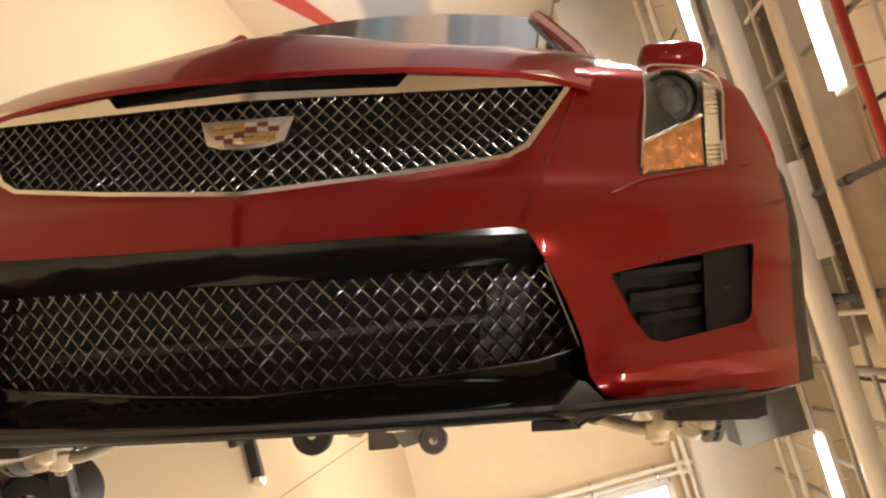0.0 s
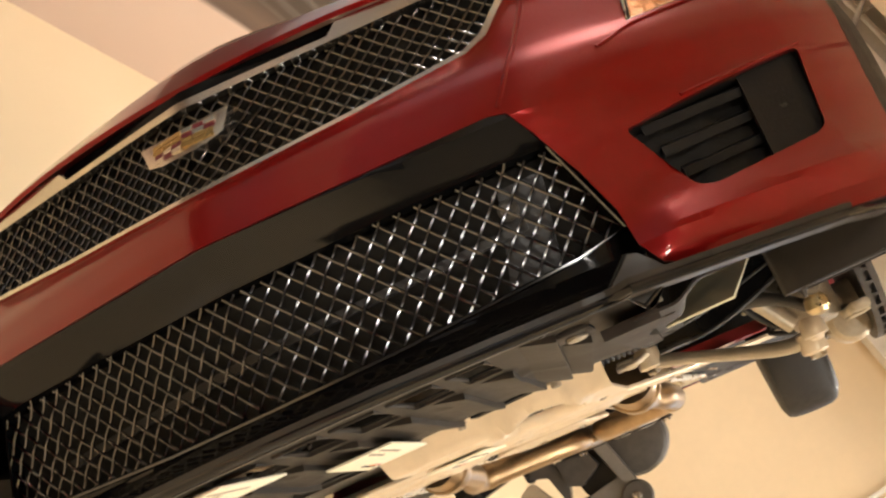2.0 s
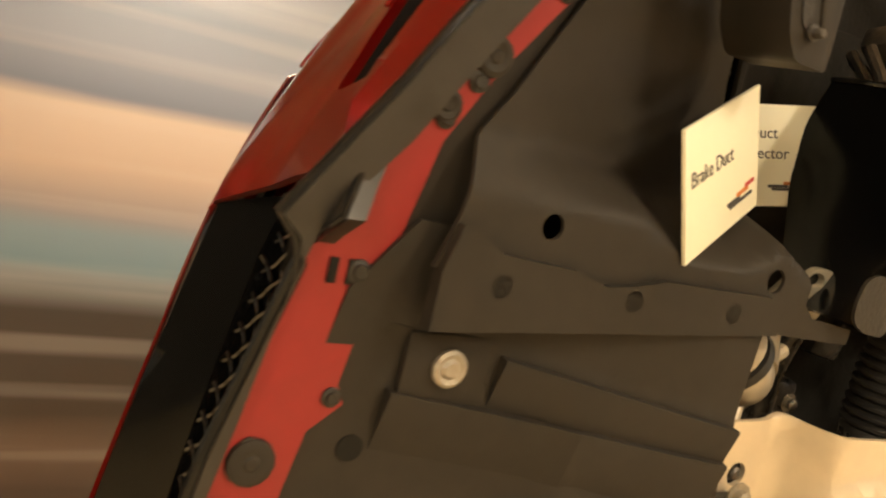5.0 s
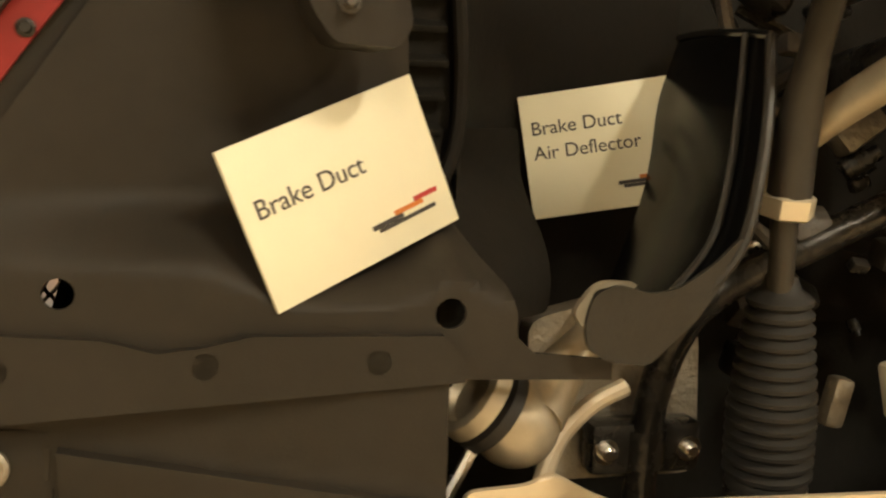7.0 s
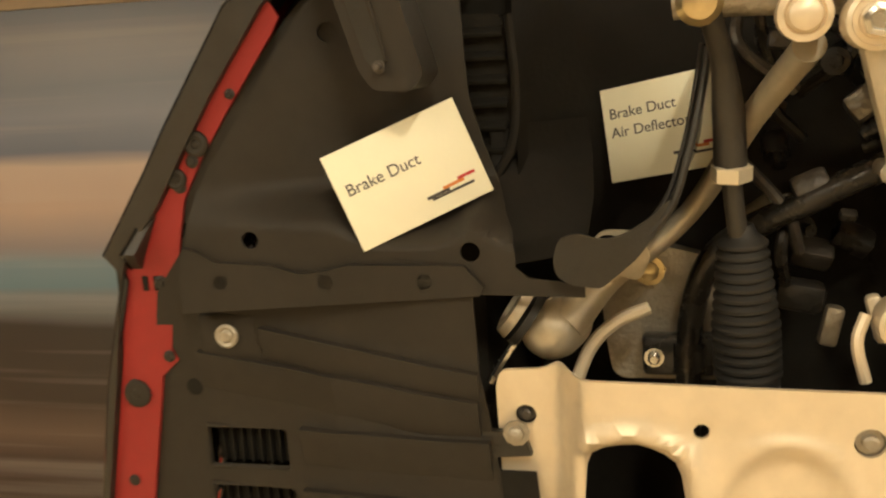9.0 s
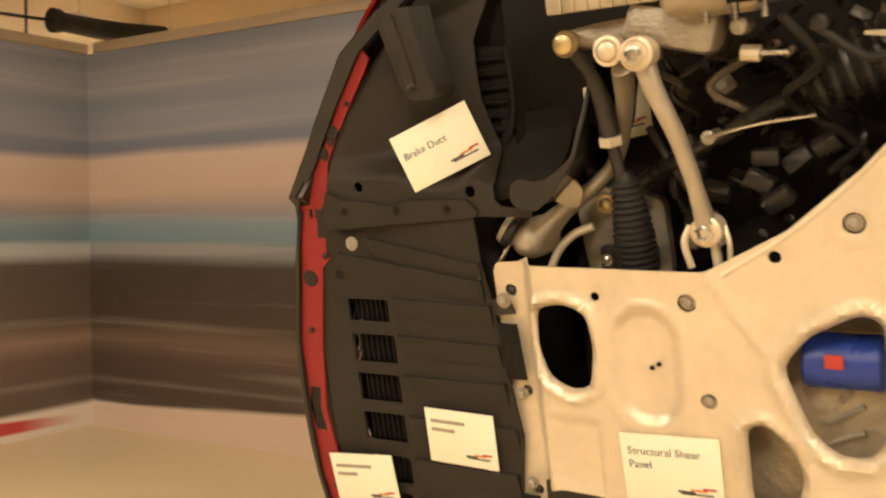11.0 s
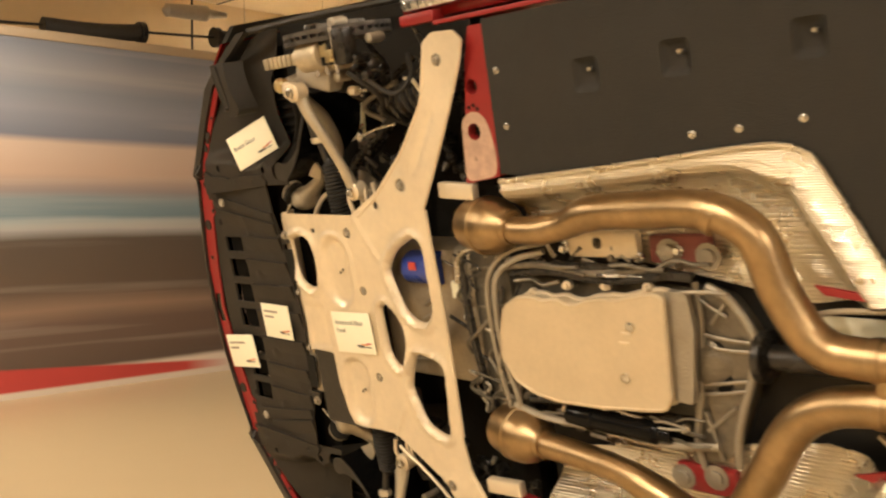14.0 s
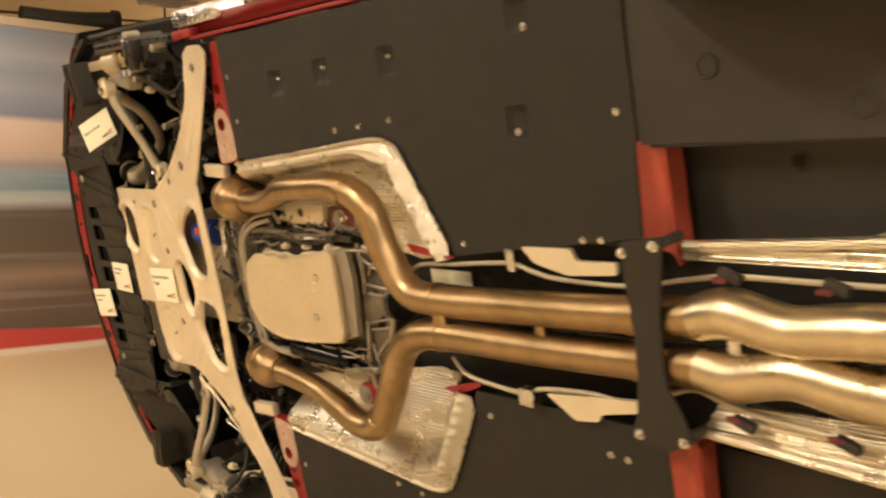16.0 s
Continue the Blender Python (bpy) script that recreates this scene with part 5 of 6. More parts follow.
    part("abs_lead", tube(V3([(0.915, 0.17, 0.60), (1.0, 0.165, 0.62), (1.1, 0.16, 0.63)], s), 0.004, 6, 4), STEEL, car)
    part("connector", tube(V3([(0.775, 0.315, 0.525), (0.803, 0.31, 0.546)], s), 0.014, 12, 0), CAST, car)
    part("lead", tube(V3([(0.80, 0.31, 0.545), (0.83, 0.305, 0.555), (0.87, 0.30, 0.568), (0.93, 0.27, 0.59)], s), 0.005, 8, 4), STEEL, car)
    part("tag", box((0.864, 0.22, s * 0.41), (0.022, 0.02, 0.05), 0.005, (0, 12 * s, 0)), CAST, car)
    part("tag", box((0.912, 0.20, s * 0.425), (0.018, 0.02, 0.06), 0.006, (0, -15 * s, 0)), ALU, car)
    part("sensor", lathe((0.915, 0.18, s * 0.60), (0, -1, 0), [(-0.05, 0.010), (0, 0.010), (0.002, 0.013), (0.010, 0.013), (0.012, 0.007)], 12), CAST, car)
    boot = bellows((1.08, 0.20, s * 0.675), (1.26, 0.24, s * 0.735), 0.058, 0.066, 7, GREASE, car, "hub_boot")
    for k in range(4):
        part("tan_lead", tube(V3([(1.18 + 0.008 * k, 0.15, 0.755), (1.22 + 0.006 * k, 0.14, 0.745 - 0.004 * k), (1.245 + 0.004 * k, 0.15, 0.70 - 0.006 * k)], s), 0.004, 6, 6), TAN, boot)
    part("bleed_cap", tube(V3([(1.0, 0.10, 0.745), (1.03, 0.10, 0.742)], s), 0.014, 10, 0), ALU, car)
    part("bleed_pin", tube(V3([(1.03, 0.10, 0.742), (1.075, 0.10, 0.74)], s), 0.005, 8, 0), STEEL, car)
    part("u_strap", tube(V3([(0.885, 0.13, 0.45), (0.875, 0.12, 0.42), (0.885, 0.12, 0.375)], s), 0.007, 8, 5), ALU, car)
    part("u_strap", tube(V3([(0.945, 0.13, 0.45), (0.955, 0.12, 0.42), (0.955, 0.12, 0.39)], s), 0.005, 8, 5), ALU, car)
    # anti-roll bar and its saddle
    part("anti_roll_bar", tube(V3([(0.70, 0.30, 0.20), (0.70, 0.29, 0.34), (0.705, 0.285, 0.41), (0.725, 0.275, 0.475), (0.765, 0.27, 0.515), (0.83, 0.26, 0.55), (0.93, 0.25, 0.60), (1.05, 0.22, 0.66)], s), 0.017, 12, 6), GREASE, car, "gloss black anti-roll bar")
    sad = part("saddle", box((0.70, 0.30, s * 0.345), (0.12, 0.035, 0.055), 0.008), GREASE, car)
    bolt((0.655, 0.283, s * 0.345), r=0.009, parent=sad)
    bolt((0.745, 0.283, s * 0.345), r=0.009, parent=sad)
    part("saddle_strap", lathe((0.70, 0.295, s * 0.325), (0, 0, s), [(0, 0.024), (0.04, 0.024)], 16), GREASE, sad)
    cradle = part("cradle", under(rpoly(V2([(0.58, 0.47), (0.66, 0.49), (0.77, 0.46), (0.78, 0.30), (0.60, 0.30), (0.59, 0.36)], s), 0.02), 0.325, 0.03), CAST, car, "cast aluminium subframe end")
    bolt((0.65, 0.32, s * 0.455), r=0.014, parent=cradle, material=BRASS)
    part("pipe_bend", tube(V3([(0.55, 0.20, 0.31), (0.575, 0.22, 0.375), (0.61, 0.23, 0.41), (0.65, 0.24, 0.425)], s), 0.009, 10, 6), ALU, car)
    part("thin_strut", tube(V3([(0.455, 0.16, 0.35), (0.50, 0.18, 0.42), (0.53, 0.20, 0.45)], s), 0.006, 8, 0), STEEL, car)
    part("bracket", tube(V3([(0.93, 0.13, 0.375), (0.925, 0.13, 0.42), (0.905, 0.135, 0.455)], s), 0.009, 8, 4), ALU, car)
    # cluttered castings deeper in
    rnd = random.Random(7)
    for k in range(70):
        x, z, y = rnd.uniform(0.80, 1.30), rnd.uniform(0.40, 0.82), rnd.uniform(0.22, 0.40)
        w = rnd.uniform(0.012, 0.04)
        kind = rnd.random()
        m = rnd.choice((GREASE, GREASE, GREASE, GREASE, IRON, CASTD))
        if kind < 0.45:
            part("casting", box((x, y, s * z), (w * 1.6, w, w), w * 0.2, (rnd.uniform(-40, 40), rnd.uniform(-40, 40), 0)), m, car)
        elif kind < 0.75:
            part("casting", lathe((x, y, s * z), (rnd.uniform(-1, 1), rnd.uniform(-1, -0.2), rnd.uniform(-1, 1)), [(0, w * 0.4), (0.003, w * 0.5), (w, w * 0.5), (w, w * 0.28), (w * 1.4, w * 0.28)], 12), m, car)
        else:
            part("hose", tube([(x, y, s * z), (x + rnd.uniform(-0.08, 0.08), y - 0.03, s * (z + 0.06)), (x + rnd.uniform(-0.1, 0.1), y + 0.02, s * (z + 0.12))], 0.008, 8, 6), m, car)


for s in (1, -1):
    suspension(s)

# small fixings of the front edge
for s in (1, -1):
    for x, z, r in ((0.026, 0.483, 0.013), (0.026, 0.382, 0.011), (0.090, 0.641, 0.012), (0.069, 0.609, 0.012), (-0.031, 0.339, 0.013), (-0.05, 0.20, 0.011), (0.15, 0.722, 0.009)):
        part("clip", lathe((x, 0.1455, s * z), (0, -1, 0), [(0, r * 0.75), (0.002, r * 0.75), (0.003, r * 0.5), (0.005, r * 0.4)], 12), BLACK, car)
    for x, z, r in ((0.098, 0.662, 0.017), (0.066, 0.618, 0.014), (-0.028, 0.328, 0.020)):
        part("grey_tab", lathe((x, 0.1455, s * z), (0, -1, 0), [(0, r), (0.004, r * 0.95), (0.006, r * 0.7), (0.0045, r * 0.35), (0.006, r * 0.25)], 14), LINER, car)
    for x in (0.004, 0.020):
        # slots and round hole are solid pieces coloured as inner shade
        part("slot", box((x, 0.1445, s * 0.482), (0.008, 0.002, 0.020), 0.0008), DARK, car)
    part("round_hole", lathe((0.055, 0.1505, s * 0.338), (0, -1, 0), [(0, 0.012), (0.0015, 0.0115)], 16), DARK, car)
    part("edge_tab", under(V2([(0.445, 0.30), (0.50, 0.30), (0.51, 0.27), (0.45, 0.265)], s), 0.122, 0.012), BLACK, car)
    bolt((0.492, 0.122, s * 0.30), r=0.011, parent=car, material=CAST)
    bolt((0.512, 0.122, s * 0.10), r=0.009, parent=car, material=CAST)
    # dark sheet painting the shade of the gap at the cover's edge
    part("cover_gap", under(V2([(0.47, 0.25), (0.515, 0.25), (0.525, 0.13), (0.48, 0.13)], s), 0.119, 0.004), DARK, car)
# shear panel fasteners
for x, z in ((0.884, 0.320), (0.912, 0.137), (0.913, -0.146), (1.165, 0.463), (1.389, 0.79), (1.165, -0.463), (1.389, -0.79)):
    bolt((x, 0.088 if x < 1.0 else 0.084, z), r=0.010, parent=plate, material=CAST)
for x, z in ((0.502, 0.317), (0.514, 0.10), (0.514, -0.124)):
    bolt((x, 0.150, z), r=0.008, parent=plate, material=IRON)
for z in (0.195, -0.205):
    for k in (-1, 1):
        # drain openings drawn as dark discs, shade in the colour
        part("drain_slot", lathe((0.815 + 0.007 * k, 0.0855, z + 0.004 * k), (0, -1, 0), [(0, 0.005), (0.001, 0.005)], 8), DARK, plate)
for s in (1, -1):
    part("brace_flange", tube(V3([(0.95, 0.080, 0.372), (1.075, 0.080, 0.452), (1.195, 0.080, 0.56), (1.303, 0.080, 0.69), (1.338, 0.080, 0.80)], s), 0.0055, 6, 3), ALU, plate)
    part("brace_flange", tube(V3([(1.247, 0.080, 0.40), (1.37, 0.080, 0.602), (1.46, 0.080, 0.765), (1.484, 0.080, 0.83)], s), 0.0055, 6, 3), ALU, plate)
part("rear_flange", tube([(1.248, 0.079, 0.39), (1.255, 0.079, 0.0), (1.247, 0.079, -0.29)], 0.006, 6, 3), ALU, plate)

# ---------------------------------------------------------------- engine and gearbox
part("oil_sump", box((1.10, 0.24, 0.05), (0.42, 0.16, 0.42), 0.03), mat("tan_cast_sump", (0.40, 0.34, 0.25), 0.5, 0.5, 0.3, 14, 0.4, 50), car, "cast engine sump")
for k in range(6):
    part("sump_rib", tube([(1.02 + 0.02 * k, 0.158, -0.10 + 0.045 * k), (1.16, 0.156, -0.08 + 0.05 * k)], 0.006, 6, 0), CAST, car)
part("filter_label", box((1.12, 0.11, 0.215), (0.03, 0.004, 0.025), 0.001), mat("red_sticker", (0.5, 0.05, 0.03), 0.4), car)
part("bell_housing", box((1.40, 0.20, 0.03), (0.16, 0.14, 0.50), 0.04), IRON_D, car, "ribbed cast bell housing")
for k in range(7):
    z = -0.17 + 0.066 * k
    part("bell_rib", box((1.385 + 0.012 * (k % 3), 0.131, z + 0.012 * math.sin(5 * k)), (0.10 - 0.02 * (k % 2), 0.012, 0.008), 0.003, (0, 9 * math.sin(3 * k), 0)), CASTD, car)
part("bell_edge", tube([(1.32, 0.125, 0.26), (1.315, 0.12, 0.14), (1.32, 0.12, 0.0), (1.335, 0.125, -0.14), (1.36, 0.13, -0.24)], 0.012, 8, 6), GREASE, car)
part("cooler_pipe", tube([(1.62, 0.12, 0.27), (1.52, 0.105, 0.245), (1.455, 0.10, 0.19), (1.44, 0.10, 0.08), (1.45, 0.10, -0.05), (1.47, 0.105, -0.16), (1.44, 0.11, -0.24)], 0.009, 10, 8), CAST, car, "pale bent cooler pipe")
part("cooler_pipe", tube([(1.62, 0.13, 0.29), (1.50, 0.115, 0.265), (1.42, 0.11, 0.19), (1.405, 0.11, 0.05), (1.415, 0.11, -0.08), (1.43, 0.115, -0.2), (1.42, 0.12, -0.27)], 0.008, 10, 8), CAST, car)
part("bright_strap", tube([(1.29, 0.12, 0.17), (1.315, 0.11, 0.235), (1.37, 0.10, 0.27), (1.46, 0.10, 0.275)], 0.010, 8, 6, flatten=0.5), STEEL, car)
part("white_connector", box((1.268, 0.135, 0.145), (0.03, 0.02, 0.05), 0.004), CARD, car)
part("wiring", tube([(1.45, 0.11, -0.17), (1.55, 0.10, -0.185), (1.68, 0.10, -0.19), (1.8, 0.11, -0.19)], 0.010, 8, 6), CAST, car)
part("mount_bracket", box((1.79, 0.15, 0.285), (0.21, 0.03, 0.07), 0.012), ALU, car, "pale cast mounting bracket")
# disc on the bracket, dark as the shade in its hole
part("bracket_hole", lathe((1.78, 0.136, 0.29), (0, -1, 0), [(0, 0.016), (0.001, 0.015)], 14), DARK, car)
part("crossmember_end", box((2.0, 0.16, 0.275), (0.16, 0.03, 0.07), 0.008), mat("faded_red_brown", (0.22, 0.06, 0.05), 0.5), car)
part("crossmember_end", box((2.0, 0.16, -0.30), (0.16, 0.03, 0.07), 0.008), RED_IN, car)
for x, z in ((1.975, 0.27), (2.075, 0.262), (1.94, -0.30), (2.03, -0.285)):
    bolt((x, 0.145, z), r=0.022, parent=car, material=CAST)
part("gearbox_arm", box((1.84, 0.13, 0.225), (0.40, 0.02, 0.022), 0.004, (0, 3, 0)), GREASE, car)
part("actuator", lathe((1.63, 0.115, -0.168), (1, 0, -0.04), [(0, 0.012), (0.004, 0.028), (0.012, 0.032), (0.07, 0.032), (0.073, 0.036), (0.09, 0.036), (0.093, 0.032), (0.27, 0.031), (0.28, 0.022), (0.31, 0.02)], 22), GLOSSB, car, "glossy black actuator cylinder beside the pan")
part("silver_shield", box((1.82, 0.12, -0.215), (0.16, 0.012, 0.03), 0.004), STEEL, car)
# tail housing with webs
tailh = part("tail_housing", under(rpoly([(1.98, 0.19), (2.10, 0.16), (2.165, 0.06), (2.13, -0.08), (2.07, -0.24), (1.96, -0.27), (1.99, -0.1)], 0.03), 0.155, 0.06), CASTD, car, "ribbed cast gearbox tail housing")
for a, b in (((2.02, -0.17), (2.1, -0.10)), ((2.05, -0.24), (2.02, -0.12))):
    part("web", tube([(a[0], 0.150, a[1]), (b[0], 0.150, b[1])], 0.0055, 6, 0), CAST, tailh)
for x, z in ((2.06, 0.03), (2.07, -0.04)):
    # flat dark discs painting the shade of the casting pockets
    part("pocket", lathe((x, 0.154, z), (0, -1, 0), [(0, 0.028), (0.001, 0.026)], 14), DARK, tailh)
part("tail_ridge", tube([(2.06, 0.148, 0.19), (2.12, 0.146, 0.155), (2.168, 0.146, 0.07), (2.15, 0.146, -0.02), (2.125, 0.146, -0.09), (2.10, 0.148, -0.17), (2.09, 0.15, -0.25)], 0.011, 10, 6), CAST, tailh)
part("tail_ridge", tube([(2.03, 0.148, 0.20), (2.035, 0.146, 0.10), (2.025, 0.146, 0.0), (2.01, 0.146, -0.10), (1.99, 0.148, -0.2), (2.0, 0.15, -0.27)], 0.009, 10, 6), CAST, tailh)
for a, b in (((2.03, 0.075), (2.150, 0.062)), ((2.03, 0.045), (2.155, 0.040)), ((2.025, -0.050), (2.135, -0.030)), ((2.025, -0.075), (2.130, -0.055)), ((2.03, 0.165), (2.10, 0.120)), ((2.06, 0.10), (2.10, 0.150))):
    part("web", tube([(a[0], 0.147, a[1]), ((a[0] + b[0]) / 2, 0.143, (a[1] + b[1]) / 2), (b[0], 0.149, b[1])], 0.0045, 6, 4), CAST, tailh)
part("tail_cone", lathe((2.02, 0.245, 0.0), (1, -0.1, 0.10), [(0, 0.115), (0.03, 0.112), (0.08, 0.088), (0.13, 0.060), (0.16, 0.05)], 28), CASTD, tailh, "smooth cast tail cone")
part("drive_flange", lathe((2.16, 0.16, 0.03), (1, 0, 0), [(0, 0.03), (0.01, 0.06), (0.03, 0.06), (0.04, 0.03), (0.9, 0.03)], 20), GREASE, car, "dark drive shaft and flange")
pano = part("pan_rail", tube([(x, 0.127, z) for x, z in rpoly(pan, 0.03)], 0.008, 6, 0), ALU, car)
for x, z in ((1.56, 0.155), (1.68, 0.182), (1.80, 0.186), (1.92, 0.188), (1.62, -0.158), (1.75, -0.14), (1.9, -0.112), (1.49, 0.0)):
    part("pan_lug", lathe((x, 0.122, z), (0, -1, 0), [(-0.01, 0.013), (0.004, 0.013), (0.005, 0.008), (0.014, 0.008)], 10), ALU, pano)
for x, z in ((1.89, 0.103), (1.856, -0.029)):
    part("drain_plug", lathe((x, 0.0745, z), (0, -1, 0), [(0, 0.012), (0.004, 0.012), (0.006, 0.006)], 10), STEEL, pano)
for x, z in ((1.875, 0.085), (1.865, 0.06)):
    part("pan_mark", box((x, 0.0745, z), (0.028, 0.004, 0.008), 0.002), ALU, pano)

# ribs, pipes and lugs round the gearbox
rnd = random.Random(21)
for k in range(46):
    side = rnd.choice((1, -1))
    x = rnd.uniform(1.36, 2.04)
    z = side * rnd.uniform(0.19, 0.26) + 0.02
    if rnd.random() < 0.35:
        x, z = rnd.uniform(1.33, 1.47), rnd.uniform(-0.2, 0.24)
    a = rnd.uniform(0, math.pi)
    d = rnd.uniform(0.02, 0.05)
    if rnd.random() < 0.6:
        part("casting_rib", tube([(x - d * math.cos(a), 0.145, z - 0.5 * d * math.sin(a)), (x + d * math.cos(a), 0.135, z + 0.5 * d * math.sin(a))], rnd.uniform(0.003, 0.007), 6, 0), rnd.choice((CASTD, CAST, CAST)), car)
    else:
        part("casting_lug", lathe((x, 0.15, z), (0, -1, 0), [(0, 0.016), (0.01, 0.014), (0.012, 0.009), (0.02, 0.008)], 10), rnd.choice((CASTD, CAST, STEEL)), car)
for z0, x0, m in ((0.205, 1.50, GREASE), (0.222, 1.46, CASTD), (-0.15, 1.5, GREASE), (-0.205, 1.6, CAST)):
    part("hose_run", tube([(x0, 0.12, z0), (x0 + 0.14, 0.115, z0 + 0.012), (x0 + 0.3, 0.12, z0 - 0.006), (x0 + 0.46, 0.125, z0 + 0.01)], 0.010, 10, 6), m, car)

for k in range(22):
    x, z = rnd.uniform(1.29, 1.48), rnd.uniform(-0.26, 0.18)
    pts = [(x + rnd.uniform(-0.03, 0.03) * j, 0.118 + rnd.uniform(-0.012, 0.012), z + 0.035 * j) for j in range(4)]
    part("loom_strand", tube(pts, rnd.uniform(0.003, 0.007), 8, 6), rnd.choice((CAST, IRON_D, GREASE, CASTD, CASTD)), car)
for k in range(16):
    x, z = rnd.uniform(1.50, 2.0), rnd.choice((rnd.uniform(0.19, 0.25), rnd.uniform(-0.2, -0.14)))
    pts = [(x + 0.05 * j, 0.112 + rnd.uniform(-0.01, 0.012), z + rnd.uniform(-0.012, 0.012)) for j in range(4)]
    part("loom_strand", tube(pts, rnd.uniform(0.003, 0.006), 8, 6), rnd.choice((STEEL, CAST, GREASE, CASTD)), car)

# ---------------------------------------------------------------- tunnel
part("strap", box((2.495, 0.03, 0.042), (0.05, 0.02, 0.075), 0.006), EXH, car, "steel strap joining the pipes")
part("strap", box((2.83, 0.05, 0.048), (0.03, 0.03, 0.04), 0.005), EXH, car)
part("hanger", box((3.33, 0.06, 0.07), (0.03, 0.03, 0.06), 0.005), STEEL, car)
part("heat_label", box((2.365, 0.205, 0.10), (0.165, 0.006, 0.042), 0.002), CARD, car, "pale foil label plate")
lineL = part("fuel_line", tube([(2.30, 0.12, 0.14), (2.37, 0.105, 0.165), (2.50, 0.10, 0.175), (2.70, 0.098, 0.19), (2.78, 0.095, 0.175), (2.86, 0.095, 0.162), (3.06, 0.095, 0.16), (3.2, 0.09, 0.185), (3.33, 0.08, 0.205), (3.55, 0.08, 0.205), (4.0, 0.08, 0.21)], 0.0065, 10, 6), FORGED, car, "pale fuel line with clips")
lineR = part("brake_line", tube([(2.44, 0.10, -0.09), (2.50, 0.085, -0.125), (2.62, 0.08, -0.138), (2.71, 0.078, -0.14), (2.78, 0.078, -0.118), (2.92, 0.078, -0.105), (3.06, 0.08, -0.108), (3.2, 0.08, -0.05), (3.3, 0.075, -0.07), (3.5, 0.07, -0.09), (4.0, 0.07, -0.1)], 0.0065, 10, 6), FORGED, car, "pale brake line with clips")
part("line_clip", box((2.717, 0.098, 0.2), (0.03, 0.025, 0.06), 0.005), STEEL, lineL)
part("line_clip", box((2.731, 0.072, -0.142), (0.05, 0.03, 0.05), 0.005), STEEL, lineR)
part("tunnel_shield", under(rpoly([(2.764, 0.238), (2.915, 0.24), (2.93, 0.212), (3.043, 0.214), (3.04, 0.186), (2.90, 0.176), (2.80, 0.20)], 0.008), 0.082, 0.012), TAN, car, "pale folded tunnel shield")
part("tunnel_shield", under(rpoly([(2.79, -0.125), (3.062, -0.098), (3.06, -0.128), (2.955, -0.15), (2.945, -0.17), (2.875, -0.18)], 0.008), 0.07, 0.012), TAN, car, "pale folded tunnel shield")
part("seam_red", under([(2.34, 0.225), (2.52, 0.198), (2.50, 0.19), (2.36, 0.205)], 0.084, 0.01), RED_IN, car)
part("seam_red", under([(2.38, -0.188), (2.55, -0.142), (2.52, -0.165), (2.43, -0.20)], 0.10, 0.01), RED_IN, car)
part("tunnel_wall", box((2.8, 0.16, 0.25), (0.62, 0.10, 0.01), 0.002), FLOORP, car)
# tunnel brace: waisted plate
brace = part("tunnel_plate", under(rpoly([(3.115, 0.285), (3.222, 0.30), (3.207, 0.20), (3.196, 0.14), (3.19, 0.05), (3.194, -0.02), (3.212, -0.05), (3.246, -0.13), (3.18, -0.168), (3.085, -0.155), (3.113, -0.09), (3.126, 0.02), (3.128, 0.11), (3.12, 0.19)], 0.012), 0.004, 0.006), LINER, car, "waisted dark grey tunnel brace plate")
for x, z in ((3.122, 0.262), (3.20, 0.28), (3.112, -0.138), (3.222, -0.136)):
    part("spacer", lathe((x, 0.0095, z), (0, 1, 0), [(0, 0.012), (0.085, 0.012)], 12), IRON, brace)
    bolt((x, 0.004, z), r=0.008, parent=brace)
# rear shields
for s, zo in ((1, 0.0), (-1, 0.095)):
    pts = [(3.21, 0.232), (3.21, 0.262), (3.52, 0.27), (3.62, 0.30), (3.95, 0.32), (3.95, 0.235), (3.32, 0.232)]
    if s < 0:
        pts = [(3.215, 0.14), (3.60, 0.165), (3.95, 0.19), (3.95, 0.05), (3.60, 0.062), (3.335, 0.07), (3.27, 0.062)]
    rs = part("rear_shield", under(rpoly(V2(pts, s), 0.01), 0.085, 0.02, (), lambda x, z: Vector((x, 0.085 + 0.006 * math.sin(z * 260), z)), (0.08, 0.006)), SHIELD, car, "ribbed silver rear heat shield")
    part("shield_roll", tube([(3.22, 0.08, s * (0.262 if s > 0 else 0.142)), (3.6, 0.08, s * (0.285 if s > 0 else 0.168)), (3.95, 0.08, s * (0.32 if s > 0 else 0.19))], 0.012, 8, 3), SHIELD, rs)
    for x, z in ((3.33, 0.212 if s > 0 else 0.095), (3.54, 0.205 if s > 0 else 0.095)):
        part("line_clip", box((x, 0.06, s * z), (0.05, 0.02, 0.022), 0.005, (0, 20, 0)), BLACK, rs)
        part("clip_tag", box((x - 0.02, 0.052, s * (z - 0.008)), (0.03, 0.008, 0.012), 0.002), MAROON, rs)
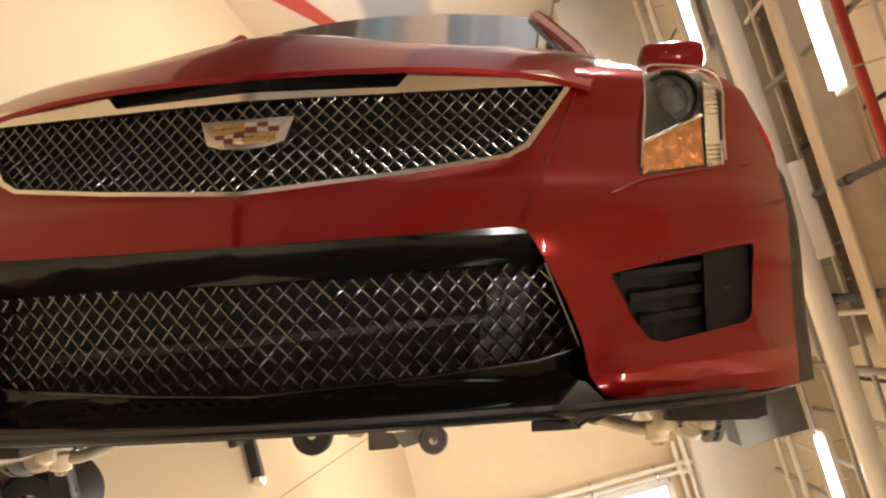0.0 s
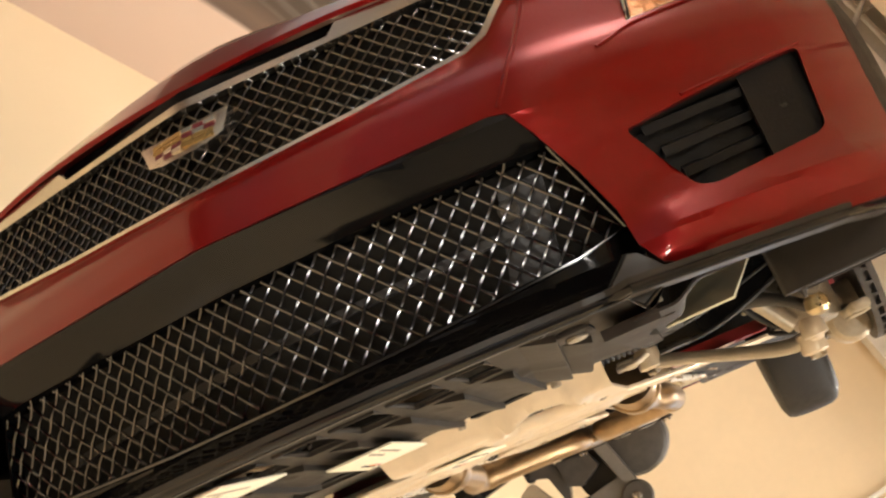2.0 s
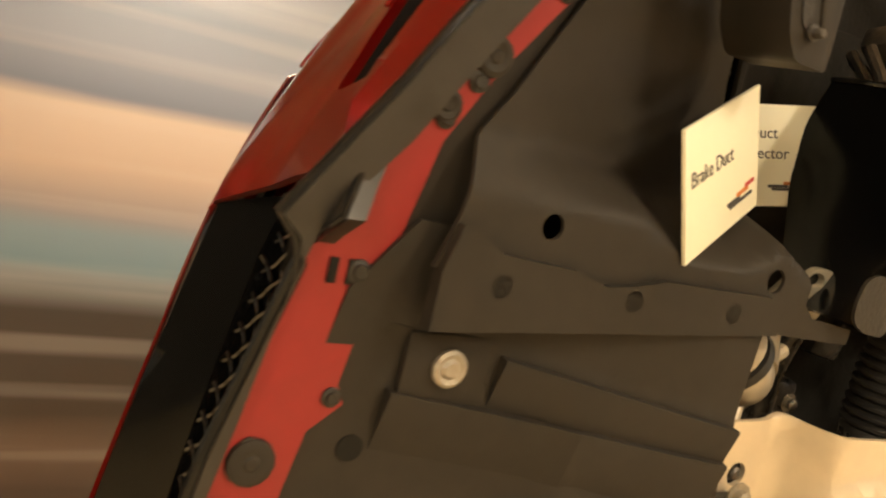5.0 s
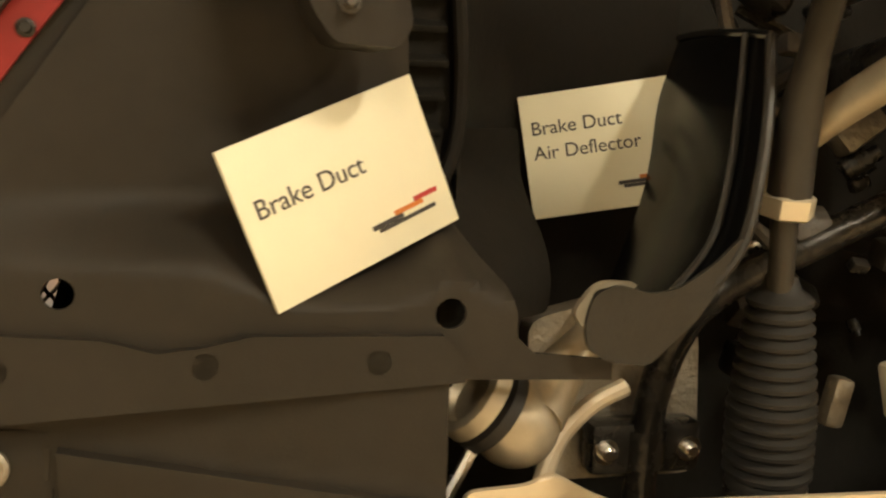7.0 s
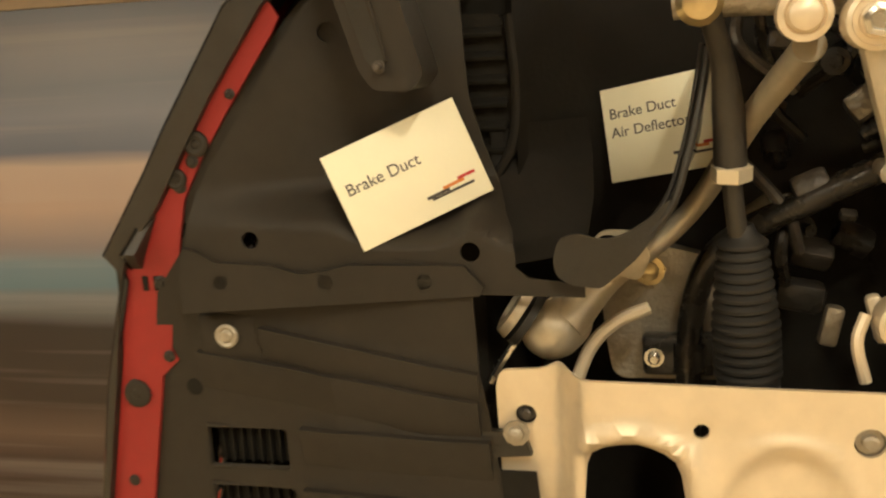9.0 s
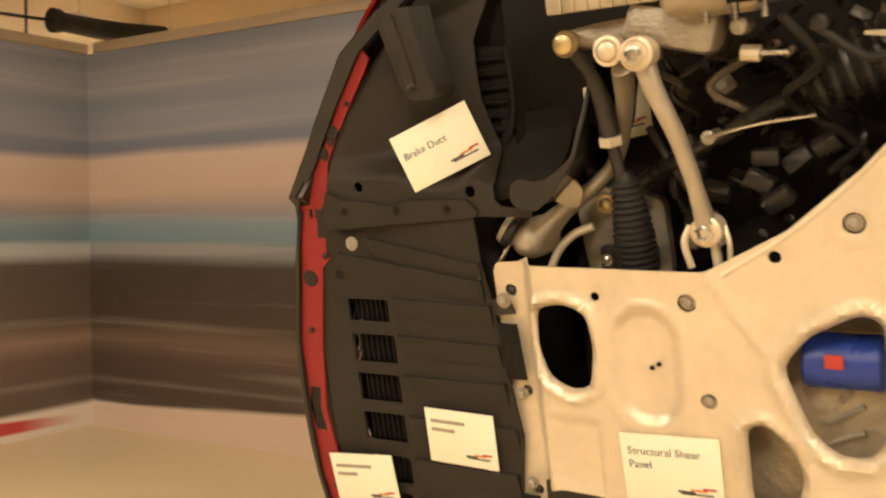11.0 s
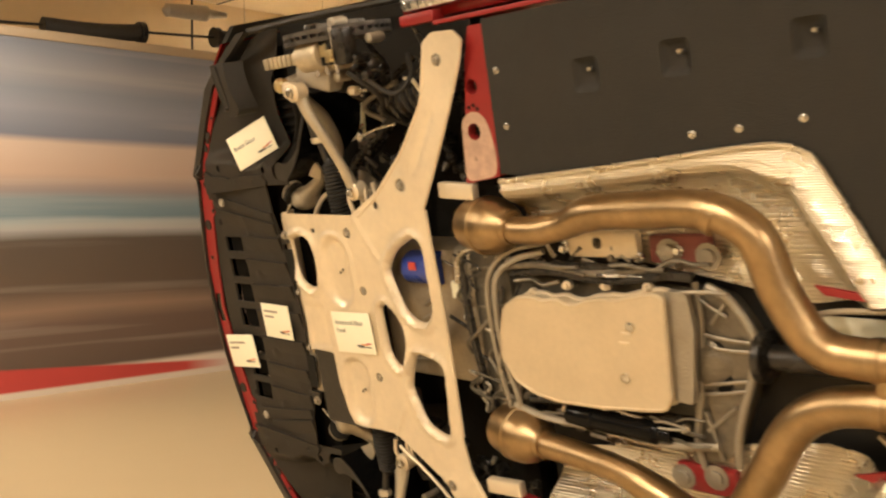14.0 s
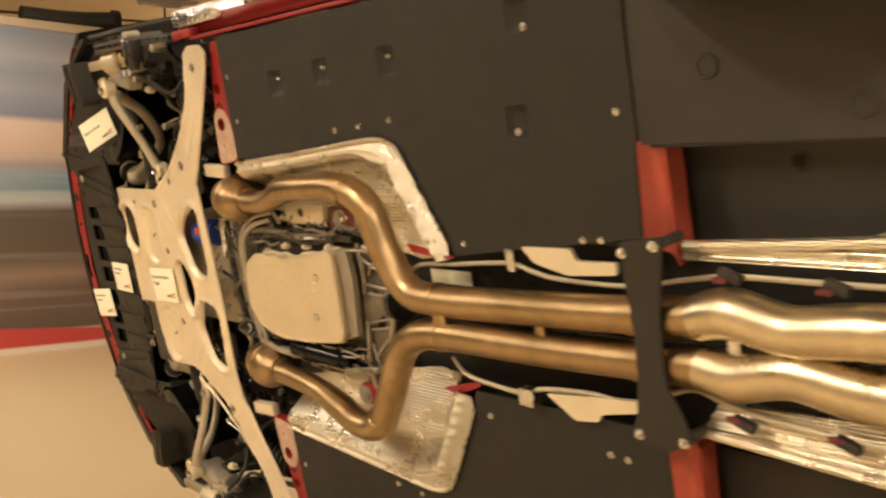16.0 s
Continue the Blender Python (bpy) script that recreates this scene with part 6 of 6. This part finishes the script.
for s in (1, -1):
    part("recess_panel", under(V2([(3.16, 0.46), (4.0, 0.46), (4.0, 0.25), (3.16, 0.235)], s), 0.20, 0.006), FLOORR, car, "recessed dark underfloor panel")
    part("recess_edge", box((3.6, 0.15, s * 0.463), (0.9, 0.1, 0.006), 0.001), FLOORP, car)
    part("recess_dimple", lathe((3.417, 0.199, s * 0.408), (0, -1, 0), [(0, 0.022), (0.002, 0.020), (0.002, 0.016), (0.0, 0.014)], 16), FLOORR, car)
    for x, z in ((3.30, 0.613), (3.59, 0.522)):
        part("rear_dimple", lathe((x, 0.097, s * z), (0, -1, 0), [(0, 0.026), (0.0025, 0.024), (0.0025, 0.019), (-0.001, 0.016)], 18), FLOORR, car)
    part("panel_edge", box((3.122, 0.10, s * 0.67), (0.006, 0.016, 0.40), 0.001), BLACK, car)
tyre = part("rear_tyre", lathe((3.55, 0.13, 0.745), (0, 0, 1), [(0, 0.22), (0.005, 0.30), (0.02, 0.338), (0.05, 0.350), (0.11, 0.354), (0.17, 0.354), (0.22, 0.350), (0.25, 0.338), (0.275, 0.30), (0.28, 0.22)], 56), RUBBER, car, "black rear tyre")
part("rim", lathe((3.55, 0.13, 0.765), (0, 0, 1), [(0, 0.06), (0.0, 0.215), (0.20, 0.225), (0.21, 0.20), (0.17, 0.06)], 32), CAST, tyre)
# foil-wrapped sill front
foil = mat("crinkled_foil", (0.75, 0.76, 0.78), 0.2, 1.0, 0.2, 30, 1.0, 40)
part("sill_wrap", box((1.40, 0.17, 0.955), (0.30, 0.12, 0.06), 0.015), foil, car, "crinkled clear film over the sill end")
part("sill_block", box((1.31, 0.13, 0.905), (0.13, 0.05, 0.03), 0.006), RED_IN, car)
part("arch_lip", tube([(0.45, 0.16, 0.985), (0.60, 0.30, 1.0), (0.92, 0.42, 1.0), (1.22, 0.24, 0.98)], 0.012, 8, 8), BLACK, car, "black arch lip")
part("arch_lip", tube([(0.45, 0.16, -0.985), (0.60, 0.30, -1.0), (0.92, 0.42, -1.0), (1.22, 0.24, -0.98)], 0.012, 8, 8), BLACK, car, "black arch lip")


# ---------------------------------------------------------------- cards
def bars(parent, spans, y, material):
    for a, b, h, v in spans:
        part("ink_bar", box(((a + b) / 2, v, y), (b - a, h, 0.0012), 0), material, parent)


def words(text, size, x, y, parent):
    cu = bpy.data.curves.new("lettering", "FONT")
    cu.body, cu.size, cu.extrude = text, size, 0.0004
    ob = new("tmp_text", cu)
    dg = bpy.context.evaluated_depsgraph_get()
    me = bpy.data.meshes.new_from_object(ob.evaluated_get(dg))
    bpy.data.objects.remove(ob)
    me.transform(Matrix.Translation((x, y, 0.0022)))
    me.materials.clear()
    me.materials.append(INK)
    o = new("lettering", me)
    o.parent = parent
    return o


ORANGE = mat("orange_ink", (0.65, 0.22, 0.05), 0.6)
REDINK = mat("red_ink", (0.5, 0.05, 0.05), 0.6)


def card(tl, tr, bl, label, lines=(), blanks=()):
    """A card from three of its corners in the car's axes; lettering in its plane."""
    tl, tr, bl = Vector(tl), Vector(tr), Vector(bl)
    ex = (tr - tl).normalized()
    dn = bl - tl
    dn = dn - ex * dn.dot(ex)
    ey = -dn.normalized()
    ez = ex.cross(ey)
    w, h = (tr - tl).length, dn.length
    m = Matrix((ex, ey, ez)).transposed().to_4x4()
    m.translation = tl
    ob = part("info_card", box((w / 2, -h / 2, 0), (w, h, 0.004), 0.0008), CARD)
    ob.matrix_world = CAR @ m
    tagged(ob, label, "card", "cards on the underbody")
    for text, size, x, y in lines:
        words(text, size, x * w, -y * h, ob)
    bars(ob, [(a * w, b * w, hh * h, -v * h) for a, b, hh, v in blanks], 0.0022, FAINT)
    # plain colour mark
    bars(ob, [(0.55 * w, 0.72 * w, 0.03 * h, -0.80 * h), (0.58 * w, 0.90 * w, 0.025 * h, -0.83 * h)], 0.0024, INK)
    bars(ob, [(0.68 * w, 0.84 * w, 0.03 * h, -0.77 * h)], 0.0024, ORANGE)
    bars(ob, [(0.80 * w, 0.93 * w, 0.03 * h, -0.74 * h)], 0.0024, REDINK)
    return ob


card((0.273, 0.109, 0.643), (0.421, 0.180, 0.704), (0.321, 0.113, 0.530), "white card reading Brake Duct, clipped to the wheel liner", [("Brake Duct", 0.0208, 0.065, 0.455)])
card((0.584, 0.409, 0.691), (0.742, 0.36, 0.722), (0.601, 0.381, 0.565), "white card reading Brake Duct Air Deflector inside the wheel housing", [("Brake Duct", 0.0205, 0.055, 0.33), ("Air Deflector", 0.0205, 0.055, 0.53)])
card((0.262, 0.118, 0.046), (0.44, 0.108, 0.047), (0.25, 0.118, -0.08), "white card with two grey lines, fixed to the under cover", (), [(0.08, 0.58, 0.06, 0.22), (0.08, 0.42, 0.06, 0.38)])
card((0.737, 0.070, 0.061), (0.927, 0.070, 0.068), (0.725, 0.070, -0.075), "white card reading Structural Shear Panel, fixed to the aluminium panel", [("Structural Shear", 0.0215, 0.07, 0.30), ("Panel", 0.0215, 0.07, 0.50)])
card((-0.042, 0.128, -0.106), (0.142, 0.128, -0.09), (-0.06, 0.128, -0.237), "white card with two grey lines, fixed beside the splitter", (), [(0.08, 0.65, 0.06, 0.24), (0.08, 0.40, 0.06, 0.40)])


# ---------------------------------------------------------------- stand and floor things
STANDM = mat("black_steel_tube", (0.015, 0.014, 0.013), 0.35, 0.2, 0.2, 15)
for x, end in ((4.15, -0.22), (1.35, 0.15)):
    stand = thing("display_stand", "black steel display stand carrying the tipped car", "stand", group="stands under the car")
    part("floor_leg", box((x, (end + 1.9) / 2, 0.05), (0.07, 1.9 - end, 0.07), 0.008), STANDM, stand)
    part("post", box((x, 1.45, 0.18), (0.08, 0.08, 0.22), 0.008), STANDM, stand)
    part("cradle_arm", box((x, 0.85, 0.30), (0.07, 1.6, 0.06), 0.008), STANDM, stand)
    part("foot_post", box((x, 0.6, 0.18), (0.07, 0.07, 0.22), 0.008), STANDM, stand)
    part("rubber_pad", box((x, 0.55, 0.36), (0.14, 0.5, 0.07), 0.02), RUBBER, stand)
    part("end_cap", lathe((x, end, 0.05), (0, -1, 0), [(-0.01, 0.045), (0.01, 0.045), (0.03, 0.04), (0.05, 0.022)], 16), CHROME, stand, "chrome end cap")

rest = thing("rubber_roller", "black rubber roller on the floor under the car", "roller")
part("roller_body", lathe((1.42, 0.06, 0.13), (1, 0.1, 0), [(0, 0.06), (0.01, 0.11), (0.03, 0.125), (0.30, 0.125), (0.33, 0.11), (0.34, 0.06)], 24), RUBBER, rest)
part("roller_cap", lathe((1.40, 0.058, 0.13), (1, 0.1, 0), [(0, 0.03), (0.02, 0.055)], 16), STEEL, rest)
tagged(part("floor_joint", box((6.0, -0.415, 0.001), (8.0, 0.005, 0.003), 0), STANDM), "thin dark joint in the polished floor", "joint", kind="structure")


def slab_x(poly, x, depth, bev=0.006):
    """An upright plate outlined in y and z, facing the nose, depth thick along x."""
    bm = bmesh.new()
    near = [bm.verts.new((x, y, z)) for y, z in poly]
    far = [bm.verts.new((x + depth, y, z)) for y, z in poly]
    bm.faces.new(near)
    bm.faces.new(far[::-1])
    for k in range(len(poly)):
        m = (k + 1) % len(poly)
        bm.faces.new((near[m], near[k], far[k], far[m]))
    bmesh.ops.recalc_face_normals(bm, faces=bm.faces)
    bmesh.ops.bevel(bm, geom=bm.edges[:], offset=bev, segments=2, affect="EDGES", clamp_overlap=True)
    return bm


ENAMEL = mat("grey_enamel", (0.20, 0.185, 0.165), 0.4, 0.0, 0.2, 12)
ENAMEL_D = mat("worn_grey_casting", (0.085, 0.078, 0.07), 0.45, 0.2, 0.3, 20)
BUFF = mat("buff_bracket_paint", (0.50, 0.40, 0.27), 0.5, 0.0, 0.15, 10)
rotis = thing("tilting_cradle", "grey steel tilting cradle with black rollers under the tail", "stand")
part("roller_arm", slab_x([(0.202, 0.314), (0.16, 0.419), (0.046, 0.50), (-0.03, 0.532), (-0.09, 0.44), (0.03, 0.413)], 3.955, 0.03), STANDM, rotis, "black cranked roller arm")
part("mast", box((4.15, 0.24, 0.70), (0.10, 0.10, 1.30), 0.01), STANDM, rotis)
part("foot", box((4.15, 0.30, 0.025), (0.5, 0.6, 0.05), 0.01), STANDM, rotis)
part("cross_arm", box((4.06, 0.215, 0.36), (0.22, 0.07, 0.10), 0.01), STANDM, rotis)
for y, z, r, m in ((-0.054, 0.489, 0.118, RUBBER), (-0.27, 1.155, 0.082, ENAMEL_D)):
    wh = part("roller", lathe((3.92, y, z), (1, 0, 0), [(-0.034, r * 0.68), (-0.034, r * 0.9), (-0.024, r), (0.024, r), (0.034, r * 0.9), (0.034, r * 0.4)], 32), m, rotis)
    part("hub_ring", lathe((3.895, y, z), (1, 0, 0), [(-0.004, r * 0.30), (-0.002, r * 0.66), (0.03, r * 0.69), (0.03, r * 0.30)], 28), STANDM if m is RUBBER else ENAMEL, wh)
    part("hub", lathe((3.882, y, z), (-1, 0, 0), [(0, 0.026), (0.006, 0.024), (0.009, 0.010)], 16), STEEL, wh, "bright steel hub")
part("side_strip", slab_x([(0.075, 1.105), (0.045, 1.183), (-0.312, 1.212), (-0.285, 1.141)], 3.90, 0.05), ENAMEL, rotis)
part("lower_plate", slab_x([(-0.132, 0.922), (-0.136, 1.135), (-0.264, 1.15), (-0.269, 0.969)], 3.93, 0.03), ENAMEL, rotis)
part("upper_plate", slab_x([(0.113, 0.886), (0.063, 1.058), (-0.027, 1.081), (-0.072, 0.94), (-0.027, 0.871)], 3.94, 0.05), ENAMEL_D, rotis)
part("back_plate", slab_x([(0.15, 0.90), (0.15, 1.16), (-0.25, 1.165), (-0.255, 0.95), (-0.10, 0.91)], 4.06, 0.03), STANDM, rotis)
part("corner_gusset", slab_x([(-0.117, 0.799), (-0.13, 0.935), (-0.232, 0.965), (-0.262, 0.927), (-0.233, 0.768)], 3.96, 0.10), ENAMEL_D, rotis)
part("cast_bracket", slab_x([(0.12, 0.70), (0.07, 0.80), (-0.117, 0.815), (-0.03, 0.87), (0.10, 0.88), (0.19, 0.78)], 3.99, 0.10), ENAMEL_D, rotis)
part("buff_bracket", slab_x([(0.10, 0.687), (0.09, 0.717), (-0.111, 0.784), (-0.148, 0.75), (-0.129, 0.678), (0.074, 0.611)], 3.98, 0.04), BUFF, rotis, "buff painted bracket")
part("link", tube([(4.0, 0.12, 0.72), (4.12, 0.2, 0.70)], 0.03, 10, 0), STANDM, rotis)
part("saddle_pad", lathe((3.98, -0.02, 1.29), (1, 0, 0), [(-0.03, 0.14), (-0.02, 0.175), (0.0, 0.19), (0.20, 0.19), (0.22, 0.14)], 36), ENAMEL_D, rotis, "large dark saddle pad")
part("saddle_arm", box((4.13, 0.13, 1.28), (0.10, 0.26, 0.10), 0.01), STANDM, rotis)

# ---------------------------------------------------------------- window and overhead
SKYGLOW = bpy.data.materials.new("daylight_backdrop")
SKYGLOW.use_nodes = True
em_n = SKYGLOW.node_tree.nodes.new("ShaderNodeEmission")
em_n.inputs[0].default_value, em_n.inputs[1].default_value = (0.95, 0.97, 1.0, 1), 1.6
SKYGLOW.node_tree.links.new(em_n.outputs[0], SKYGLOW.node_tree.nodes["Material Output"].inputs[0])
tagged(part("backdrop", box((11.3, -3.3, 2.0), (0.05, 4.5, 4.0), 0), SKYGLOW), "bright daylight outside the hall window", "backdrop", kind="structure")
WHITE = mat("white_frame_paint", (0.78, 0.74, 0.66), 0.4, 0.0, 0.05, 8)
win = thing("window", "tall white framed hall window", "window", kind="structure")
for y in (WY0, (WY0 + WY1) / 2, WY1):
    part("window_frame", box((10.48, y, (WZ0 + WZ1) / 2), (0.1, 0.09, WZ1 - WZ0), 0.01), WHITE, win)
for z in (WZ0, (WZ0 + WZ1) / 2, WZ1):
    part("window_frame", box((10.485, (WY0 + WY1) / 2, z), (0.09, WY1 - WY0, 0.08), 0.01), WHITE, win)
for dy, dx in ((0.10, 0.0), (0.20, 0.05)):
    riser = thing("riser_pipe", "white painted riser pipe beside the hall window", "pipe", group="pipes beside the window")
    part("pipe_run", tube([(10.30 - dx, WY1 + dy, 0.0), (10.30 - dx, WY1 + dy, 3.02 + dy), (10.30 - dx, WY1 + dy - 0.03, 3.08 + dy), (10.30 - dx, WY1 + dy - 0.1, 3.10 + dy), (10.30 - dx, -8.4, 3.12 + dy)], 0.028, 10, 4), WHITE, riser)
    for z in (1.2, 2.1, 2.9):
        part("pipe_clip", box((10.37 - dx / 2, WY1 + dy, z), (0.26 - dx, 0.075, 0.03), 0.004), STEEL, riser)
SOFFIT = mat("pale_grey_soffit_paint", (0.74, 0.71, 0.66), 0.7, 0.0, 0.12, 2, 0.05, 40)
bulk = thing("bulkhead", "pale grey boxed bulkhead above the hall window", "bulkhead", kind="structure")
part("face", box((10.22, -1.3, (3.36 + CEIL) / 2), (0.56, 14.2, CEIL - 3.36), 0.01), SOFFIT, bulk)

LAMP = bpy.data.materials.new("fluorescent_tube")
LAMP.use_nodes = True
em2 = LAMP.node_tree.nodes.new("ShaderNodeEmission")
em2.inputs[0].default_value, em2.inputs[1].default_value = (1.0, 0.93, 0.8, 1), 26.0
LAMP.node_tree.links.new(em2.outputs[0], LAMP.node_tree.nodes["Material Output"].inputs[0])
# the first and last fixtures house the added, unseen fill tubes
for x, y, _ in TUBES:
    fx = thing("tube_fixture", "hanging fluorescent fixture with bright tubes", "lamp", group="ceiling tube lamps")
    part("housing", box((x, y, CEIL - 0.555), (0.22, 1.45, 0.05), 0.01), WHITE, fx)
    for dx in (-0.055, 0.055):
        part("tube", tube([(x + dx, y - 0.68, CEIL - 0.60), (x + dx, y + 0.68, CEIL - 0.60)], 0.018, 10, 0), LAMP, fx)
    for dy in (-0.6, 0.6):
        part("suspension_rod", tube([(x, y + dy, CEIL - 0.53), (x, y + dy, CEIL)], 0.006, 6, 0), STEEL, fx)

GREYD = mat("galvanised_duct", (0.42, 0.40, 0.37), 0.4, 0.7, 0.15, 6)
BEAM = mat("painted_steel_beam", (0.58, 0.48, 0.34), 0.5, 0.0, 0.15, 3)
PIPE_R = mat("red_sprinkler_pipe", (0.42, 0.05, 0.03), 0.4, 0.0, 0.15, 8)


def i_beam(x, y0, y1, z, w=0.22, h=0.32):
    b = thing("ceiling_beam", "tan painted steel ceiling beam", "beam", group="ceiling beams", kind="structure")
    part("web", box((x, (y0 + y1) / 2, z), (0.03, y1 - y0, h), 0.003), BEAM, b)
    for dz in (-h / 2, h / 2):
        part("flange", box((x, (y0 + y1) / 2, z + dz), (w, y1 - y0, 0.025), 0.004), BEAM, b)


for x in (-4.5, -1.0, 2.6, 5.15, 7.7):
    i_beam(x, -8.4, 6.4, CEIL - 0.18)


def run_pipe(name, label, pts, r, m, couplings=0):
    t = thing(name, label, "pipe", group="overhead pipes")
    part("pipe_run", tube(pts, r, 12, 0), m, t)
    a, b = Vector(pts[0]), Vector(pts[-1])
    for k in range(couplings):
        p = a.lerp(b, (k + 0.5) / couplings)
        part("coupling", lathe(p - (b - a).normalized() * 0.03, b - a, [(0, r * 1.3), (0.06, r * 1.3)], 14), m, t)
        part("hanger", tube([p, Vector((p.x, p.y, CEIL))], 0.006, 6, 0), STEEL, t)


run_pipe("sprinkler_pipe", "red overhead sprinkler pipe", [(4.2, -8, 4.2), (4.2, 6, 4.2)], 0.035, PIPE_R, 8)
run_pipe("conduit", "grey overhead conduit pipe", [(3.35, -8, 4.12), (3.35, 6, 4.12)], 0.025, GREYD, 8)
run_pipe("heating_pipe", "white insulated overhead pipe", [(5.7, -8, 4.0), (5.7, 6, 4.0)], 0.09, WHITE, 6)
run_pipe("conduit", "grey overhead conduit pipe", [(-7, -0.8, 4.2), (10.3, -0.8, 4.2)], 0.03, GREYD, 8)
run_pipe("conduit", "grey overhead conduit pipe", [(-7, -1.25, 4.25), (10.3, -1.25, 4.25)], 0.022, GREYD, 8)
run_pipe("conduit", "dark overhead conduit pipe", [(-7, 0.55, 4.18), (10.3, 0.55, 4.18)], 0.028, STANDM, 8)
run_pipe("conduit", "grey overhead conduit pipe", [(6.9, -8, 4.22), (6.9, 6, 4.22)], 0.022, GREYD, 6)
run_pipe("conduit", "grey overhead conduit pipe", [(8.6, -8, 4.15), (8.6, 6, 4.15)], 0.03, WHITE, 6)
for y, z, r, m, w in ((-0.24, 4.2, 0.035, STANDM, "dark"), (-0.36, 4.23, 0.022, WHITE, "white"), (-1.75, 4.28, 0.02, WHITE, "white"), (-2.15, 4.22, 0.03, GREYD, "grey"), (-2.7, 4.3, 0.02, GREYD, "grey"), (-3.3, 4.2, 0.035, WHITE, "white"), (1.5, 4.26, 0.02, GREYD, "grey"), (2.1, 4.3, 0.02, WHITE, "white")):
    run_pipe("conduit", w + " overhead conduit pipe", [(-7, y, z), (10.3, y, z)], r, m, 10)
for x, z, r, m, w in ((4.05, 4.33, 0.02, WHITE, "white"), (6.0, 4.3, 0.022, GREYD, "grey"), (7.35, 4.1, 0.018, GREYD, "grey"), (9.4, 4.2, 0.03, WHITE, "white")):
    run_pipe("conduit", w + " overhead cross pipe", [(x, -8, z), (x, 6, z)], r, m, 8)
duct = thing("air_duct", "square galvanised overhead air duct", "duct")
part("duct_body", box((6.45, 2.6, 4.2), (0.45, 6.5, 0.38), 0.01), GREYD, duct)
for k in range(6):
    part("duct_flange", box((6.45, 0.0 + 1.05 * k, 4.2), (0.50, 0.04, 0.43), 0.004), GREYD, duct)
box_h = thing("unit_heater", "taupe box heater hung below the ceiling", "heater")
part("casing", box((8.0, -1.12, 3.86), (0.6, 0.62, 0.72), 0.02), mat("taupe_heater_enamel", (0.085, 0.075, 0.052), 0.55, 0.0, 0.15, 6), box_h)
part("drop_rod", tube([(8.0, -1.12, 4.2), (8.0, -1.12, CEIL)], 0.012, 8, 0), STEEL, box_h)
panelw = thing("white_panel", "white board hung beside the overhead beam", "panel")
part("board", box((5.85, 0.46, 4.12), (0.52, 0.75, 0.12), 0.01), WHITE, panelw)
# rows of ceiling panels divided by dark joints
for k in range(7):
    tagged(part("ceiling_joint", box((1.5, -7.0 + 2.0 * k, CEIL - 0.004), (20.5, 0.03, 0.008), 0), STANDM), "dark ceiling panel joint", "joint", kind="structure")

# rack of padded bars hung above the display wall
rod = thing("hanging_bar", "thin steel bar with black padded sleeves hung over the display wall", "bar")
part("bar", tube([(-5.95, -2.0, 3.28), (-5.95, 3.72, 3.62), (-5.95, 5.2, 3.70)], 0.014, 8, 0), STANDM, rod)
for ya, za, yb, zb in ((1.85, 3.50, 2.85, 3.56), (3.72, 3.62, 4.95, 3.70), (-0.9, 3.34, 0.2, 3.41)):
    d = Vector((0, yb - ya, zb - za)).normalized()
    part("sleeve", tube([(-5.95, ya, za), (-5.95, (ya + yb) / 2, (za + zb) / 2 - 0.03), (-5.95, yb, zb)], [0.085, 0.095, 0.085], 14, 6), RUBBER, rod)
    part("collar", lathe((-5.95, yb if ya < 3 else ya, zb if ya < 3 else za), d, [(-0.03, 0.11), (0.03, 0.11)], 16), STANDM, rod)
part("cord", tube([(-5.95, 3.43, 3.35), (-5.95, 3.44, 4.46)], 0.012, 6, 0), STANDM, rod)
part("cord", tube([(-5.95, 0.6, 3.43), (-5.95, 0.6, 4.46)], 0.012, 6, 0), STANDM, rod)
part("spot_head", lathe((-5.95, 3.1, 3.83), (0, 1, 0.06), [(0, 0.02), (0.04, 0.07), (0.5, 0.085), (0.55, 0.05), (0.75, 0.03)], 16), GREYD, rod)
